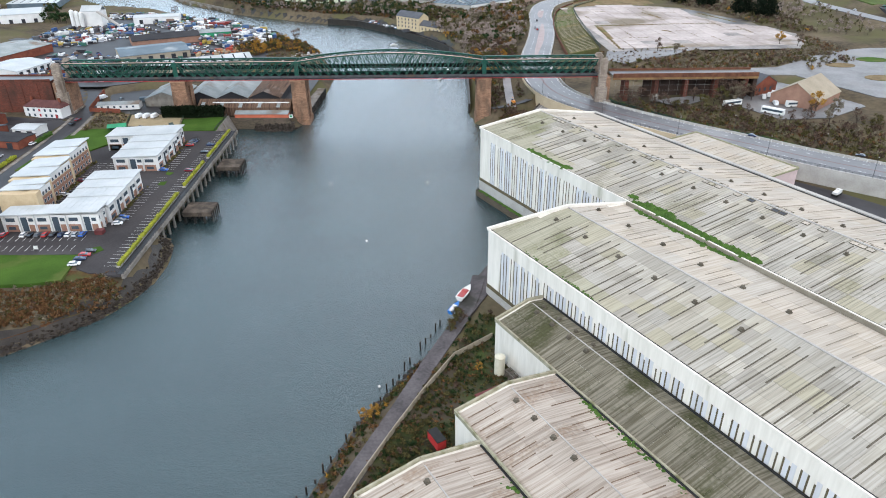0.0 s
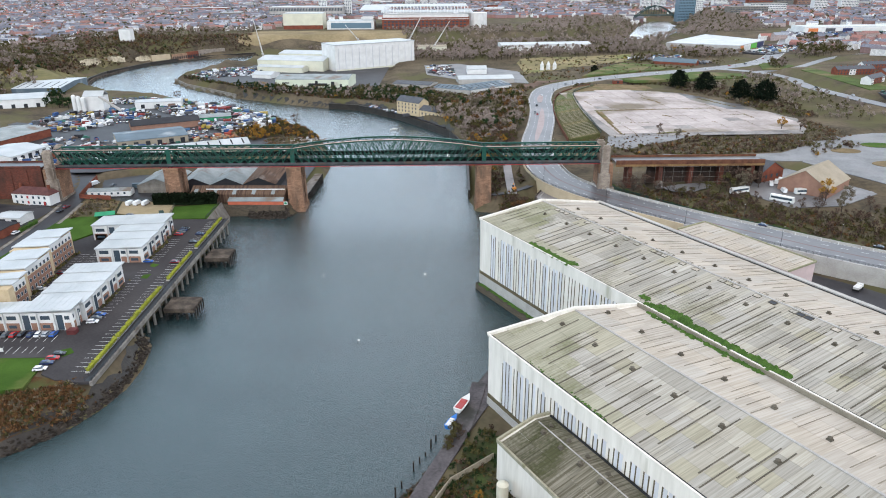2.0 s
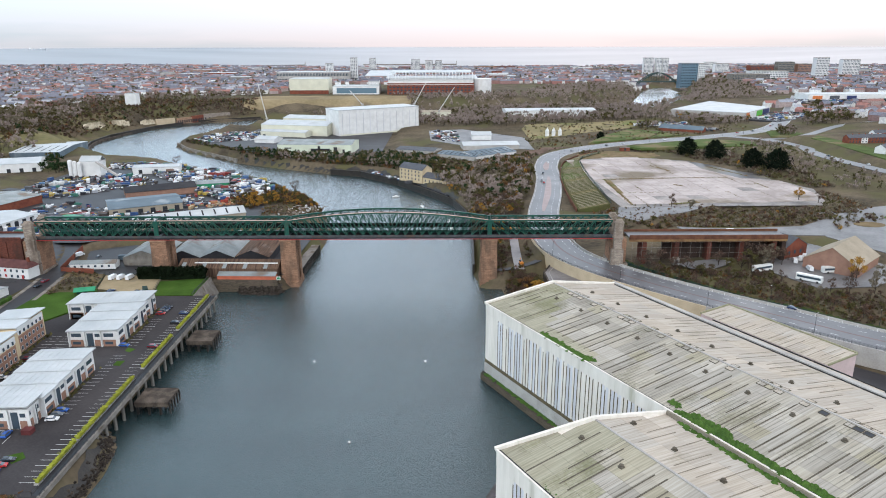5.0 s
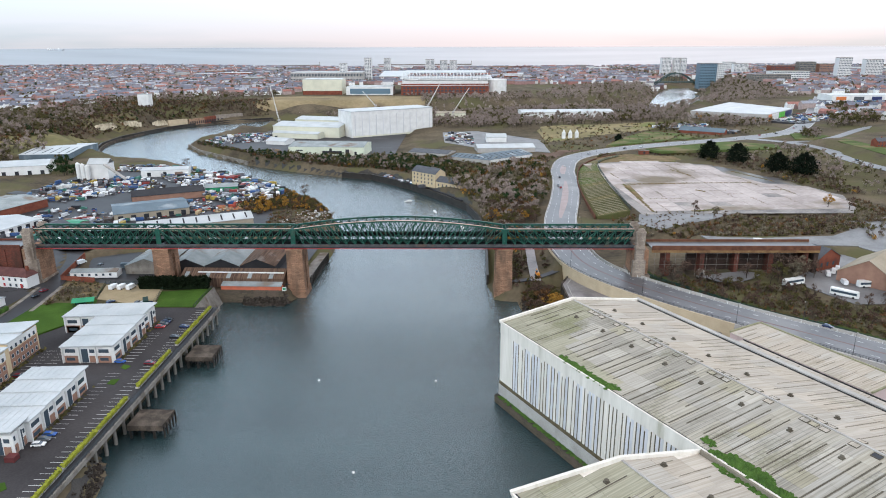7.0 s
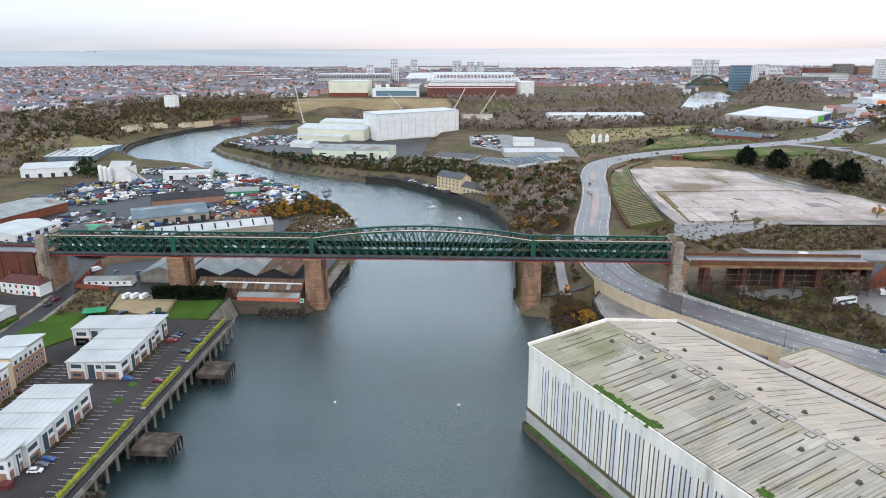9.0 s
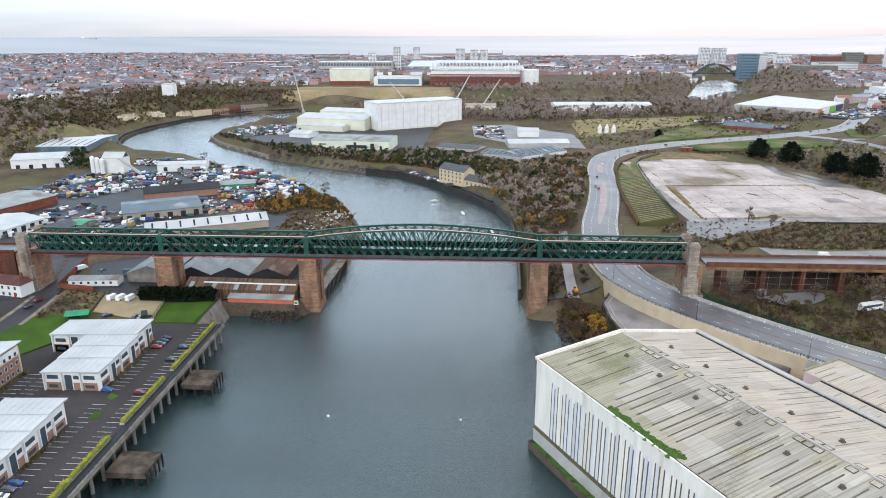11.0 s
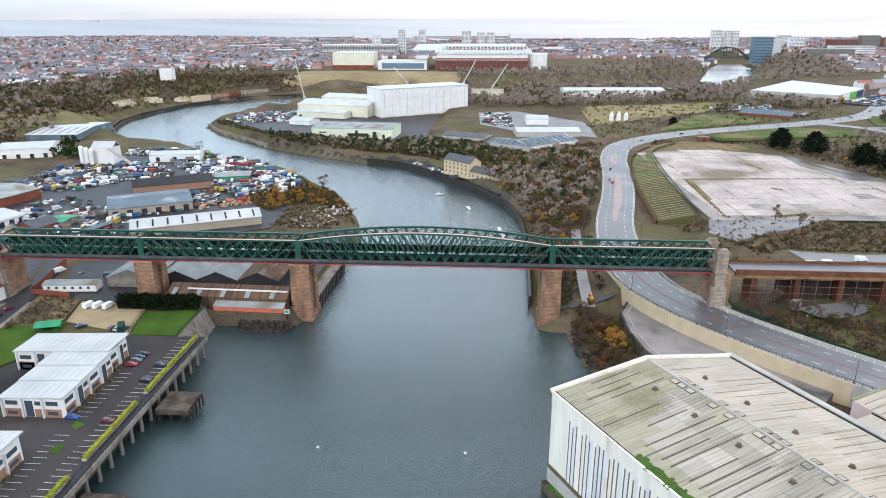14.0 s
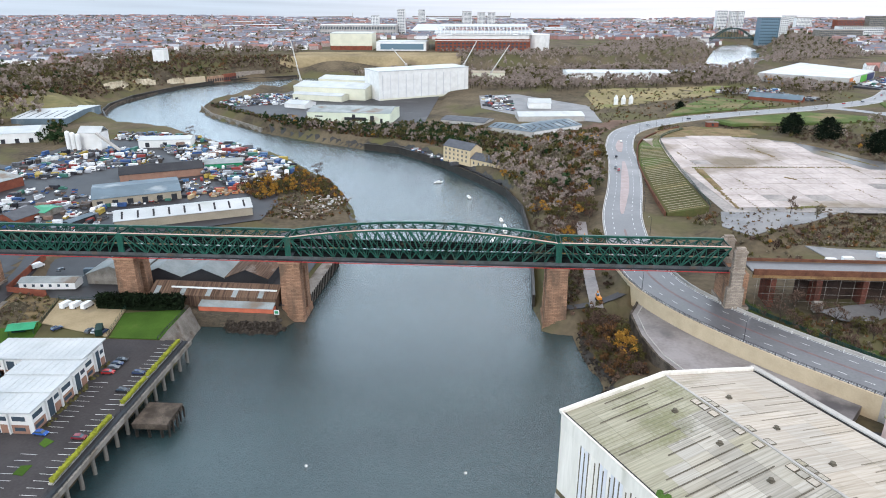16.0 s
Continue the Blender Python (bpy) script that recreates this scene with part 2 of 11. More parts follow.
def sea_material():
    """Pale sea with haze and the eastern glow put into its colour: grey-blue in the west, warm and pale in the east."""
    m, N, L, p = nodes_of("sea")
    pos, sp = N.new("ShaderNodeNewGeometry"), N.new("ShaderNodeSeparateXYZ")
    L.new(pos.outputs["Position"], sp.inputs[0])
    ex = N.new("ShaderNodeMapRange")
    ex.inputs["From Min"].default_value, ex.inputs["From Max"].default_value = -1400, 900
    L.new(sp.outputs["X"], ex.inputs["Value"])
    rp = N.new("ShaderNodeValToRGB")
    rp.color_ramp.elements[0].color, rp.color_ramp.elements[1].color = (0.36, 0.39, 0.415, 1), (0.56, 0.525, 0.515, 1)
    L.new(ex.outputs["Result"], rp.inputs["Fac"])
    n = N.new("ShaderNodeTexNoise")
    n.inputs["Scale"].default_value, n.inputs["Detail"].default_value = 0.004, 4
    mp = N.new("ShaderNodeMapping")
    mp.inputs["Scale"].default_value = (0.25, 1, 3)
    L.new(pos.outputs["Position"], mp.inputs["Vector"])
    L.new(mp.outputs["Vector"], n.inputs["Vector"])
    mr = N.new("ShaderNodeMapRange")
    mr.inputs["From Min"].default_value, mr.inputs["From Max"].default_value = 0.3, 0.7
    mr.inputs["To Min"].default_value, mr.inputs["To Max"].default_value = 0.93, 1.07
    L.new(n.outputs["Fac"], mr.inputs["Value"])
    hs = N.new("ShaderNodeHueSaturation")
    L.new(mr.outputs["Result"], hs.inputs["Value"])
    L.new(rp.outputs["Color"], hs.inputs["Color"])
    L.new(hs.outputs["Color"], p.inputs["Base Color"])
    p.inputs["Roughness"].default_value, p.inputs["Specular IOR Level"].default_value = 0.7, 0.0
    return m


M_SEA = sea_material()
M_VERGE = surface("dull_verge_grass", (0.102, 0.135, 0.045), (0.0615, 0.0861, 0.027), 0.95, scale=0.06, fine=1.2, bump=0.4, dist=0.1, spots=(0.17, 0.14, 0.075), spot_at=0.58)
M_GROUND = surface("rough_ground", (0.14, 0.11, 0.072), (0.0538, 0.0441, 0.0312), 0.95, scale=0.03, fine=0.35, bump=0.5, dist=0.3, spots=(0.095, 0.088, 0.042), spot_at=0.55)
M_GRASS = surface("lawn", (0.0605, 0.116, 0.0198), (0.0361, 0.0736, 0.0126), 0.95, scale=0.08, fine=2.5, bump=0.4, dist=0.08, spots=(0.10, 0.115, 0.035), spot_at=0.64)
M_ASPHALT = surface("worn_asphalt", (0.040, 0.038, 0.041), (0.022, 0.021, 0.024), 0.6, scale=0.06, fine=1.4, bump=0.15, dist=0.02, spots=(0.062, 0.061, 0.064), spot_at=0.66, spec=0.3)
M_CARPARK = surface("grey_car_park_asphalt", (0.066, 0.061, 0.062), (0.040, 0.037, 0.038), 0.8, scale=0.05, fine=1.4, bump=0.15, dist=0.02, spots=(0.09, 0.084, 0.084), spot_at=0.64)
M_WETROAD = surface("wet_asphalt", (0.115, 0.113, 0.118), (0.065, 0.064, 0.069), 0.42, scale=0.04, fine=1.0, bump=0.06, dist=0.02, spots=(0.16, 0.155, 0.155), spot_at=0.62, spec=0.42)
M_SLAB = surface("old_concrete_slab", (0.5, 0.439, 0.414), (0.318, 0.274, 0.252), 0.8, scale=0.035, fine=0.35, bump=0.15, dist=0.03, spots=(0.20, 0.165, 0.125), spot_at=0.60, per="object", spread=0.06, world_size=True)
M_CONC = surface("weathered_concrete", (0.266, 0.242, 0.214), (0.138, 0.123, 0.106), 0.85, scale=0.25, fine=2.5, bump=0.25, spots=(0.12, 0.095, 0.072), spot_at=0.60)
M_PALECONC = surface("pale_concrete", (0.44, 0.42, 0.39), (0.32, 0.30, 0.28), 0.8, scale=0.15, fine=2.0, bump=0.2)
M_GOLDCONC = surface("buff_panel_concrete", (0.52, 0.42, 0.29), (0.44, 0.35, 0.24), 0.8, scale=0.2, fine=2.0, bump=0.2)
M_OLDDECK = surface("dark_stained_concrete", (0.13, 0.105, 0.085), (0.045, 0.037, 0.03), 0.85, scale=0.25, fine=2.5, bump=0.3, spots=(0.045, 0.037, 0.03), spot_at=0.58)
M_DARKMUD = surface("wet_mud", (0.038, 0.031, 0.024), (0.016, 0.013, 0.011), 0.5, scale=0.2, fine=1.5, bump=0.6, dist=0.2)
M_STONE = surface("sandstone_block", (0.34, 0.215, 0.14), (0.21, 0.125, 0.085), 0.9, scale=0.3, fine=2.0, bump=0.4, per="object", spread=0.18, spots=(0.11, 0.08, 0.06), spot_at=0.60)
M_STONEGREY = surface("sooty_sandstone", (0.33, 0.28, 0.235), (0.19, 0.16, 0.135), 0.9, scale=0.3, fine=2.0, bump=0.4, per="object", spread=0.18)
M_RED = surface("red_brick", (0.23, 0.076, 0.0468), (0.143, 0.048, 0.0328), 0.9, scale=0.25, fine=3.0, bump=0.2, spots=(0.11, 0.05, 0.04), spot_at=0.63)
M_BUFF = surface("buff_brick", (0.55, 0.434, 0.281), (0.462, 0.357, 0.226), 0.9, scale=0.3, fine=3.0, bump=0.2)
M_BROWNBRICK = surface("brown_red_brick", (0.31, 0.18, 0.13), (0.24, 0.135, 0.10), 0.9, scale=0.3, fine=3.0, bump=0.2)
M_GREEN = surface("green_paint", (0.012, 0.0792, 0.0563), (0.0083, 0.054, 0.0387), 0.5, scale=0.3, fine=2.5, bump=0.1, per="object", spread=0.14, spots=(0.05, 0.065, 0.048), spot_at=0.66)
M_GREENDK = surface("dark_green_paint", (0.008, 0.036, 0.0272), (0.0056, 0.024, 0.0184), 0.6, scale=0.3, fine=2.5, bump=0.1)
M_RUSTWALK = surface("pinkish_walkway", (0.50, 0.36, 0.30), (0.42, 0.28, 0.23), 0.8, scale=0.2, fine=2, bump=0.1)
M_RUST = surface("rusty_steel", (0.158, 0.0713, 0.0435), (0.0825, 0.0375, 0.0255), 0.8, scale=0.4, fine=3, bump=0.3)
M_REDNET = surface("red_netting", (0.38, 0.05, 0.05), (0.26, 0.03, 0.03), 0.8, scale=1, fine=5, bump=0.1)
M_DARKSTEEL = surface("dark_steel", (0.027, 0.03, 0.036), (0.018, 0.0198, 0.024), 0.5, scale=1, fine=5, bump=0.1)
M_WHITE = surface("white_render", (0.70, 0.69, 0.67), (0.58, 0.57, 0.55), 0.7, scale=0.15, fine=2, bump=0.05)
M_WHITEMETAL = surface("white_metal_roof", (0.471, 0.484, 0.484), (0.359, 0.377, 0.38), 0.45, scale=0.08, fine=1.5, bump=0.05, spots=(0.34, 0.35, 0.33), spot_at=0.66)
M_SHEETROOF = streaky("mossy_sheet_roof", (0.397, 0.367, 0.31), (0.299, 0.272, 0.222), (0.20, 0.188, 0.13), 61.05, 0.72, per=0.06, lines=0.55,
                      tints=((1, 1, 1), (0.96, 0.97, 1.0), (1.12, 1.12, 1.14), (1, 0.99, 0.97), (0.84, 0.84, 0.85), (1.03, 1.02, 1.0), (0.93, 0.92, 0.82), (1.0, 1.0, 1.03)))
M_SHEETPALE = streaky("bleached_sheet_roof", (0.452, 0.402, 0.342), (0.364, 0.321, 0.264), (0.30, 0.27, 0.20), 61.05, 0.72, per=0.04, lines=0.25,
                      tints=((1, 1, 1), (1.06, 1.05, 1.04), (0.95, 0.95, 0.95), (1.0, 0.98, 0.95), (0.98, 1, 1.02)))
M_SHEETPINK = streaky("brown_streaked_sheet_roof", (0.419, 0.364, 0.309), (0.28, 0.23, 0.186), (0.21, 0.135, 0.085), 61.05, 0.68, per=0.08, lines=0.3)
M_SHEETMOSS = streaky("moss_grown_sheet_roof", (0.344, 0.323, 0.244), (0.254, 0.235, 0.167), (0.20, 0.195, 0.115), 61.05, 0.69, per=0.10, lines=0.35)
M_SHEETDARK = streaky("dark_mossy_sheet_roof", (0.21, 0.188, 0.145), (0.10, 0.088, 0.06), (0.062, 0.062, 0.03), 61.05, 0.62, per=0.10, lines=0.3)
M_RUSSET = surface("russet_bank_grass", (0.121, 0.057, 0.027), (0.0403, 0.0209, 0.0117), 0.95, scale=0.12, fine=1.6, bump=0.7, dist=0.25, spots=(0.065, 0.068, 0.025), spot_at=0.58)
# wet tarmac with the reflected sky put into a paler base colour
M_PALEWET = surface("sky_paled_wet_tarmac", (0.189, 0.185, 0.185), (0.103, 0.102, 0.104), 0.55, scale=0.06, fine=0.8, bump=0.08, spots=(0.17, 0.16, 0.155), spot_at=0.6, spec=0.35)
M_ROCK = surface("dark_shore_rock", (0.062, 0.0508, 0.0409), (0.0248, 0.0205, 0.0174), 0.8, scale=0.5, fine=3, bump=0.4, per="island", spread=0.45)
M_RIB = surface("dark_roof_lap", (0.135, 0.118, 0.092), (0.085, 0.073, 0.056), 0.9, scale=0.2, fine=2, bump=0.2)
M_CLAD = surface("stained_white_cladding", (0.749, 0.7, 0.632), (0.624, 0.58, 0.513), 0.75, scale=0.35, fine=1.6, bump=0.05, per="object", spread=0.05, spots=(0.44, 0.41, 0.33), spot_at=0.68, stretch=(1, 1, 0.12))
M_CLADGREY = surface("grey_cladding_panel", (0.60, 0.595, 0.61), (0.52, 0.515, 0.53), 0.7, scale=0.35, fine=1.6, bump=0.05, per="object", spread=0.10, stretch=(1, 1, 0.12))
M_SLOT = surface("dark_glazed_slot", (0.15, 0.122, 0.075), (0.085, 0.07, 0.045), 0.8, scale=0.5, fine=2, bump=0.1)
M_MOSS = surface("gutter_moss", (0.075, 0.135, 0.03), (0.04, 0.08, 0.02), 0.95, scale=0.5, fine=4, bump=0.6, dist=0.1)
M_SLATE = surface("slate_roof", (0.092, 0.096, 0.108), (0.06, 0.064, 0.0736), 0.7, scale=0.3, fine=3, bump=0.2)
M_BLUEROOF = surface("grey_blue_roof", (0.112, 0.155, 0.188), (0.0792, 0.109, 0.132), 0.6, scale=0.1, fine=1.5, bump=0.1, spots=(0.25, 0.28, 0.29), spot_at=0.6)
M_DARKROOF = surface("dark_felt_roof", (0.049, 0.0476, 0.0504), (0.0315, 0.0315, 0.035), 0.8, scale=0.1, fine=1.5, bump=0.1)
M_GREYROOF = surface("grey_fibre_roof", (0.323, 0.348, 0.348), (0.212, 0.238, 0.238), 0.8, scale=0.12, fine=1.5, bump=0.15, spots=(0.20, 0.16, 0.13), spot_at=0.62)
M_RUSTROOF = streaky("rusted_sheet_roof", (0.15, 0.0938, 0.0638), (0.0638, 0.039, 0.0285), (0.27, 0.24, 0.21), 0.0, 0.74)
M_TANROOF = surface("tan_sheet_roof", (0.36, 0.31, 0.24), (0.28, 0.24, 0.18), 0.85, scale=0.12, fine=1.5, bump=0.15)
M_CREAM = surface("cream_cladding", (0.644, 0.621, 0.494), (0.54, 0.523, 0.414), 0.7, scale=0.08, fine=1, bump=0.05)
M_PALEGREEN = surface("pale_green_cladding", (0.638, 0.672, 0.526), (0.538, 0.56, 0.437), 0.7, scale=0.08, fine=1, bump=0.05, spots=(0.42, 0.36, 0.28), spot_at=0.66)
M_GREENROOF = surface("bright_green_roof", (0.03, 0.27, 0.13), (0.02, 0.20, 0.095), 0.5, scale=0.3, fine=2, bump=0.05)
M_PAINT = surface("worn_white_marking", (0.72, 0.72, 0.70), (0.50, 0.50, 0.49), 0.7, scale=0.5, fine=3, bump=0)
M_GLASS = glass_material("window_glass")
M_BLUEGLASS = glass_material("blue_office_glass", (0.12, 0.19, 0.24))
M_BLACK = surface("black_rubber", (0.02, 0.02, 0.02), (0.012, 0.012, 0.012), 0.7, bump=0)
M_SAND = surface("sandy_gravel", (0.36, 0.288, 0.18), (0.279, 0.221, 0.135), 0.95, scale=0.12, fine=1.5, bump=0.25, spots=(0.22, 0.18, 0.12), spot_at=0.63)
M_DRYGRASS = surface("dry_tussock", (0.221, 0.164, 0.0912), (0.131, 0.096, 0.0532), 0.95, scale=0.15, fine=2, bump=0.6, dist=0.2, spots=(0.12, 0.115, 0.045), spot_at=0.58)
M_HEDGE = surface("dark_hedge_leaf", (0.0099, 0.0165, 0.0072), (0.005, 0.0088, 0.0039), 0.9, per="island", spread=0.4, bump=0)
M_CONIFER = surface("dark_conifer_needles", (0.0091, 0.0154, 0.0084), (0.0049, 0.0084, 0.0049), 0.95, per="island", spread=0.4, bump=0)
M_LIMEHEDGE = surface("yellow_green_hedge_leaf", (0.33, 0.34, 0.045), (0.20, 0.22, 0.03), 0.9, per="island", spread=0.3, bump=0)
M_BARK = surface("grey_brown_bark", (0.085, 0.066, 0.053), (0.045, 0.035, 0.028), 0.95, bump=0.3, per="object", spread=0.2)
M_TWIG = surface("bare_brown_twigs", (0.142, 0.0929, 0.0689), (0.0551, 0.0361, 0.0271), 0.95, per="island", spread=0.55, bump=0, scale=0.05)
M_OLIVE = surface("fading_olive_leaves", (0.115, 0.098, 0.038), (0.048, 0.044, 0.019), 0.95, per="island", spread=0.45, bump=0)
M_AUTUMN = surface("orange_autumn_leaves", (0.40, 0.215, 0.04), (0.22, 0.115, 0.028), 0.95, per="island", spread=0.35, bump=0)
M_EVERGREEN = surface("dark_evergreen_leaves", (0.032, 0.058, 0.022), (0.016, 0.03, 0.012), 0.95, per="island", spread=0.4, bump=0)
M_REED = surface("pale_dry_willow", (0.20, 0.168, 0.118), (0.11, 0.09, 0.063), 0.95, per="island", spread=0.3, bump=0)
M_CLIFF = surface("magnesian_limestone", (0.598, 0.517, 0.38), (0.414, 0.345, 0.241), 0.9, scale=0.06, fine=0.5, bump=0.6, dist=0.5, spots=(0.16, 0.12, 0.075), spot_at=0.58)

# ---- building helpers ----


def part(name, bm, material, parent=None, label=""):
    me = bpy.data.meshes.new(name)
    bm.to_mesh(me)
    bm.free()
    me.materials.append(material)
    ob = new(name, me)
    if parent is not None:
        ob.parent = parent
    if label:
        ob["label"] = label
    return ob


def mesh_part(name, me, parent=None, m=None):
    ob = new(name, me)
    ob.parent = parent
    if m is not None:
        ob.matrix_basis = m
    return ob


def thing(name, label, category, m=None, group="", kind=""):
    ob = new(name)
    ob.empty_display_size = 0.5
    if m is not None:
        ob.matrix_basis = m
    return tagged(ob, label, category, group, kind)


def block(bm, x0, x1, y0, y1, z0, z1, m=None):
    """A box added to a bmesh."""
    vs = [bm.verts.new((x, y, z)) for z in (z0, z1) for x, y in ((x0, y0), (x1, y0), (x1, y1), (x0, y1))]
    for f in ((3, 2, 1, 0), (4, 5, 6, 7), (0, 1, 5, 4), (1, 2, 6, 5), (2, 3, 7, 6), (3, 0, 4, 7)):
        bm.faces.new([vs[i] for i in f])
    if m is not None:
        for v in vs:
            v.co = m @ v.co
    return vs


def beam(bm, a, b, w, h):
    """A rectangular bar from a to b, w wide across and h deep."""
    a, b = Vector(a), Vector(b)
    d = (b - a).normalized()
    up = Vector((0, 0, 1)) if abs(d.z) < 0.9 else Vector((0, 1, 0))
    s = d.cross(up).normalized() * (w / 2)
    u = s.cross(d).normalized() * (h / 2)
    vs = [bm.verts.new(p + i * s + j * u) for p in (a, b) for i, j in ((-1, -1), (1, -1), (1, 1), (-1, 1))]
    for f in ((3, 2, 1, 0), (4, 5, 6, 7), (0, 1, 5, 4), (1, 2, 6, 5), (2, 3, 7, 6), (3, 0, 4, 7)):
        bm.faces.new([vs[i] for i in f])


def polybeam(bm, pts, w, h):
    """One bar of rectangular section swept along a line of points lying more or less level."""
    p = [Vector(q) for q in pts]
    rings = []
    for i, q in enumerate(p):
        d = (p[min(i + 1, len(p) - 1)] - p[max(i - 1, 0)]).normalized()
        s = d.cross(Vector((0, 0, 1))).normalized() * (w / 2)
        u = s.cross(d).normalized() * (h / 2)
        rings.append([bm.verts.new(q + a * s + b * u) for a, b in ((-1, -1), (1, -1), (1, 1), (-1, 1))])
    for r, t in zip(rings, rings[1:]):
        for i in range(4):
            j = (i + 1) % 4
            bm.faces.new((r[i], r[j], t[j], t[i]))
    bm.faces.new(rings[0][::-1])
    bm.faces.new(rings[-1])


def tube(bm, a, b, r0, r1=None, n=8):
    a, b = Vector(a), Vector(b)
    r1 = r0 if r1 is None else r1
    d = (b - a).normalized()
    s = d.orthogonal().normalized()
    u = d.cross(s)
    rings = [[bm.verts.new(p + r * (math.cos(2 * math.pi * i / n) * s + math.sin(2 * math.pi * i / n) * u)) for i in range(n)] for p, r in ((a, r0), (b, r1))]
    for i in range(n):
        j = (i + 1) % n
        bm.faces.new((rings[0][i], rings[0][j], rings[1][j], rings[1][i]))
    bm.faces.new(rings[0][::-1])
    bm.faces.new(rings[1])


def prism(bm, pts, z0, z1, m=None):
    """A polygon (counter-clockwise) drawn up from z0 to z1; z1 may be a list."""
    n = len(pts)
    zs = z1 if isinstance(z1, (list, tuple)) else [z1] * n
    lo = [bm.verts.new((x, y, z0)) for x, y in pts]
    hi = [bm.verts.new((x, y, z)) for (x, y), z in zip(pts, zs)]
    for i in range(n):
        j = (i + 1) % n
        bm.faces.new((lo[i], lo[j], hi[j], hi[i]))
    bm.faces.new(lo[::-1])
    bm.faces.new(hi)
    if m is not None:
        for v in lo + hi:
            v.co = m @ v.co


def gable(bm, x0, x1, y0, y1, z0, z1, ridge, over=0.0):
    """A house body with its ridge along x."""
    ym = (y0 + y1) / 2
    prof = [(y0, z0), (y1, z0), (y1, z1), (ym, ridge), (y0, z1)]
    a = [bm.verts.new((x0, y, z)) for y, z in prof]
    b = [bm.verts.new((x1, y, z)) for y, z in prof]
    n = len(prof)
    for i in range(n):
        j = (i + 1) % n
        bm.faces.new((a[j], a[i], b[i], b[j]))
    bm.faces.new(a)
    bm.faces.new(b[::-1])


def roof_pair(bm, x0, x1, y0, y1, z1, ridge, t=0.25, over=0.4):
    """Two sloping roof plates over a gable."""
    ym = (y0 + y1) / 2
    s = (ridge - z1) / (ym - y0)
    for e, sgn in ((y0 - over, 1), (y1 + over, -1)):
        ze = z1 - over * s
        q = [(e, ze + 0.02), (ym, ridge + 0.02), (ym, ridge + t), (e, ze + t)]
        a = [bm.verts.new((x0 - over, y, z)) for y, z in q]
        b = [bm.verts.new((x1 + over, y, z)) for y, z in q]
        for i in range(4):
            j = (i + 1) % 4
            bm.faces.new((a[i], a[j], b[j], b[i]))
        bm.faces.new(a[::-1])
        bm.faces.new(b)
    bmesh.ops.recalc_face_normals(bm, faces=bm.faces)


def from_arrays(name, verts, faces, material, parent=None, smooth=False):
    me = bpy.data.meshes.new(name)
    me.from_pydata(verts, [], faces)
    me.materials.append(material)
    if smooth:
        me.polygons.foreach_set("use_smooth", [True] * len(me.polygons))
    ob = new(name, me)
    ob.parent = parent
    return ob


def frame_between(p, q, z):
    """A pose at p whose x axis runs to q."""
    return pose(p[0], p[1], z, 0, 0, math.degrees(math.atan2(q[1] - p[1], q[0] - p[0])))

# ---- ground, river and sea ----
LEFT_BANK = [(-330, -300), (-300, 40), (-230, 110), (-170, 142), (-134.8, 166.6), (-120, 178.7), (-112, 187.5), (-106.5, 198.5), (-103.8, 209), (-103.6, 221), (-105, 234), (-109, 243), (-119, 252), (-119, 358),
             (-117.5, 375), (-117.5, 387), (-104, 385.5), (-92, 382), (-84, 384), (-79, 393), (-78, 407), (-75.7, 452), (-75, 500), (-79, 522), (-88, 554),
             (-108, 594), (-146, 646), (-168, 670), (-205, 688), (-242, 716), (-297, 763), (-353, 778), (-389, 816), (-440, 896), (-454, 937), (-461, 1006),
             (-441, 1113), (-403, 1191), (-311, 1250), (-150, 1290), (60, 1300), (250, 1340), (420, 1560), (560, 1960), (640, 2120)]
RIGHT_BANK = [(690, 2120), (650, 1940), (530, 1520), (330, 1250), (80, 1190), (-120, 1190), (-250, 1140), (-310, 1060), (-335, 975), (-338, 930), (-306, 880),
              (-223, 796), (-173, 762), (-109, 724), (-77, 711), (-37, 666), (-6, 616), (12, 583), (20.5, 546), (22.5, 500), (21.5, 453), (20, 410), (22, 389),
              (34, 386), (36, 365), (41, 349), (33, 332), (26, 304), (24, 291), (20.5, 283), (36.5, 254.5), (52, 226), (40, 214), (16.5, 211.5), (2.5, 178), (-11.3, 156), (-24.6, 134),
              (-33.7, 109), (-45, 80), (-62, 20), (-90, -300)]
RIVER = LEFT_BANK + RIGHT_BANK
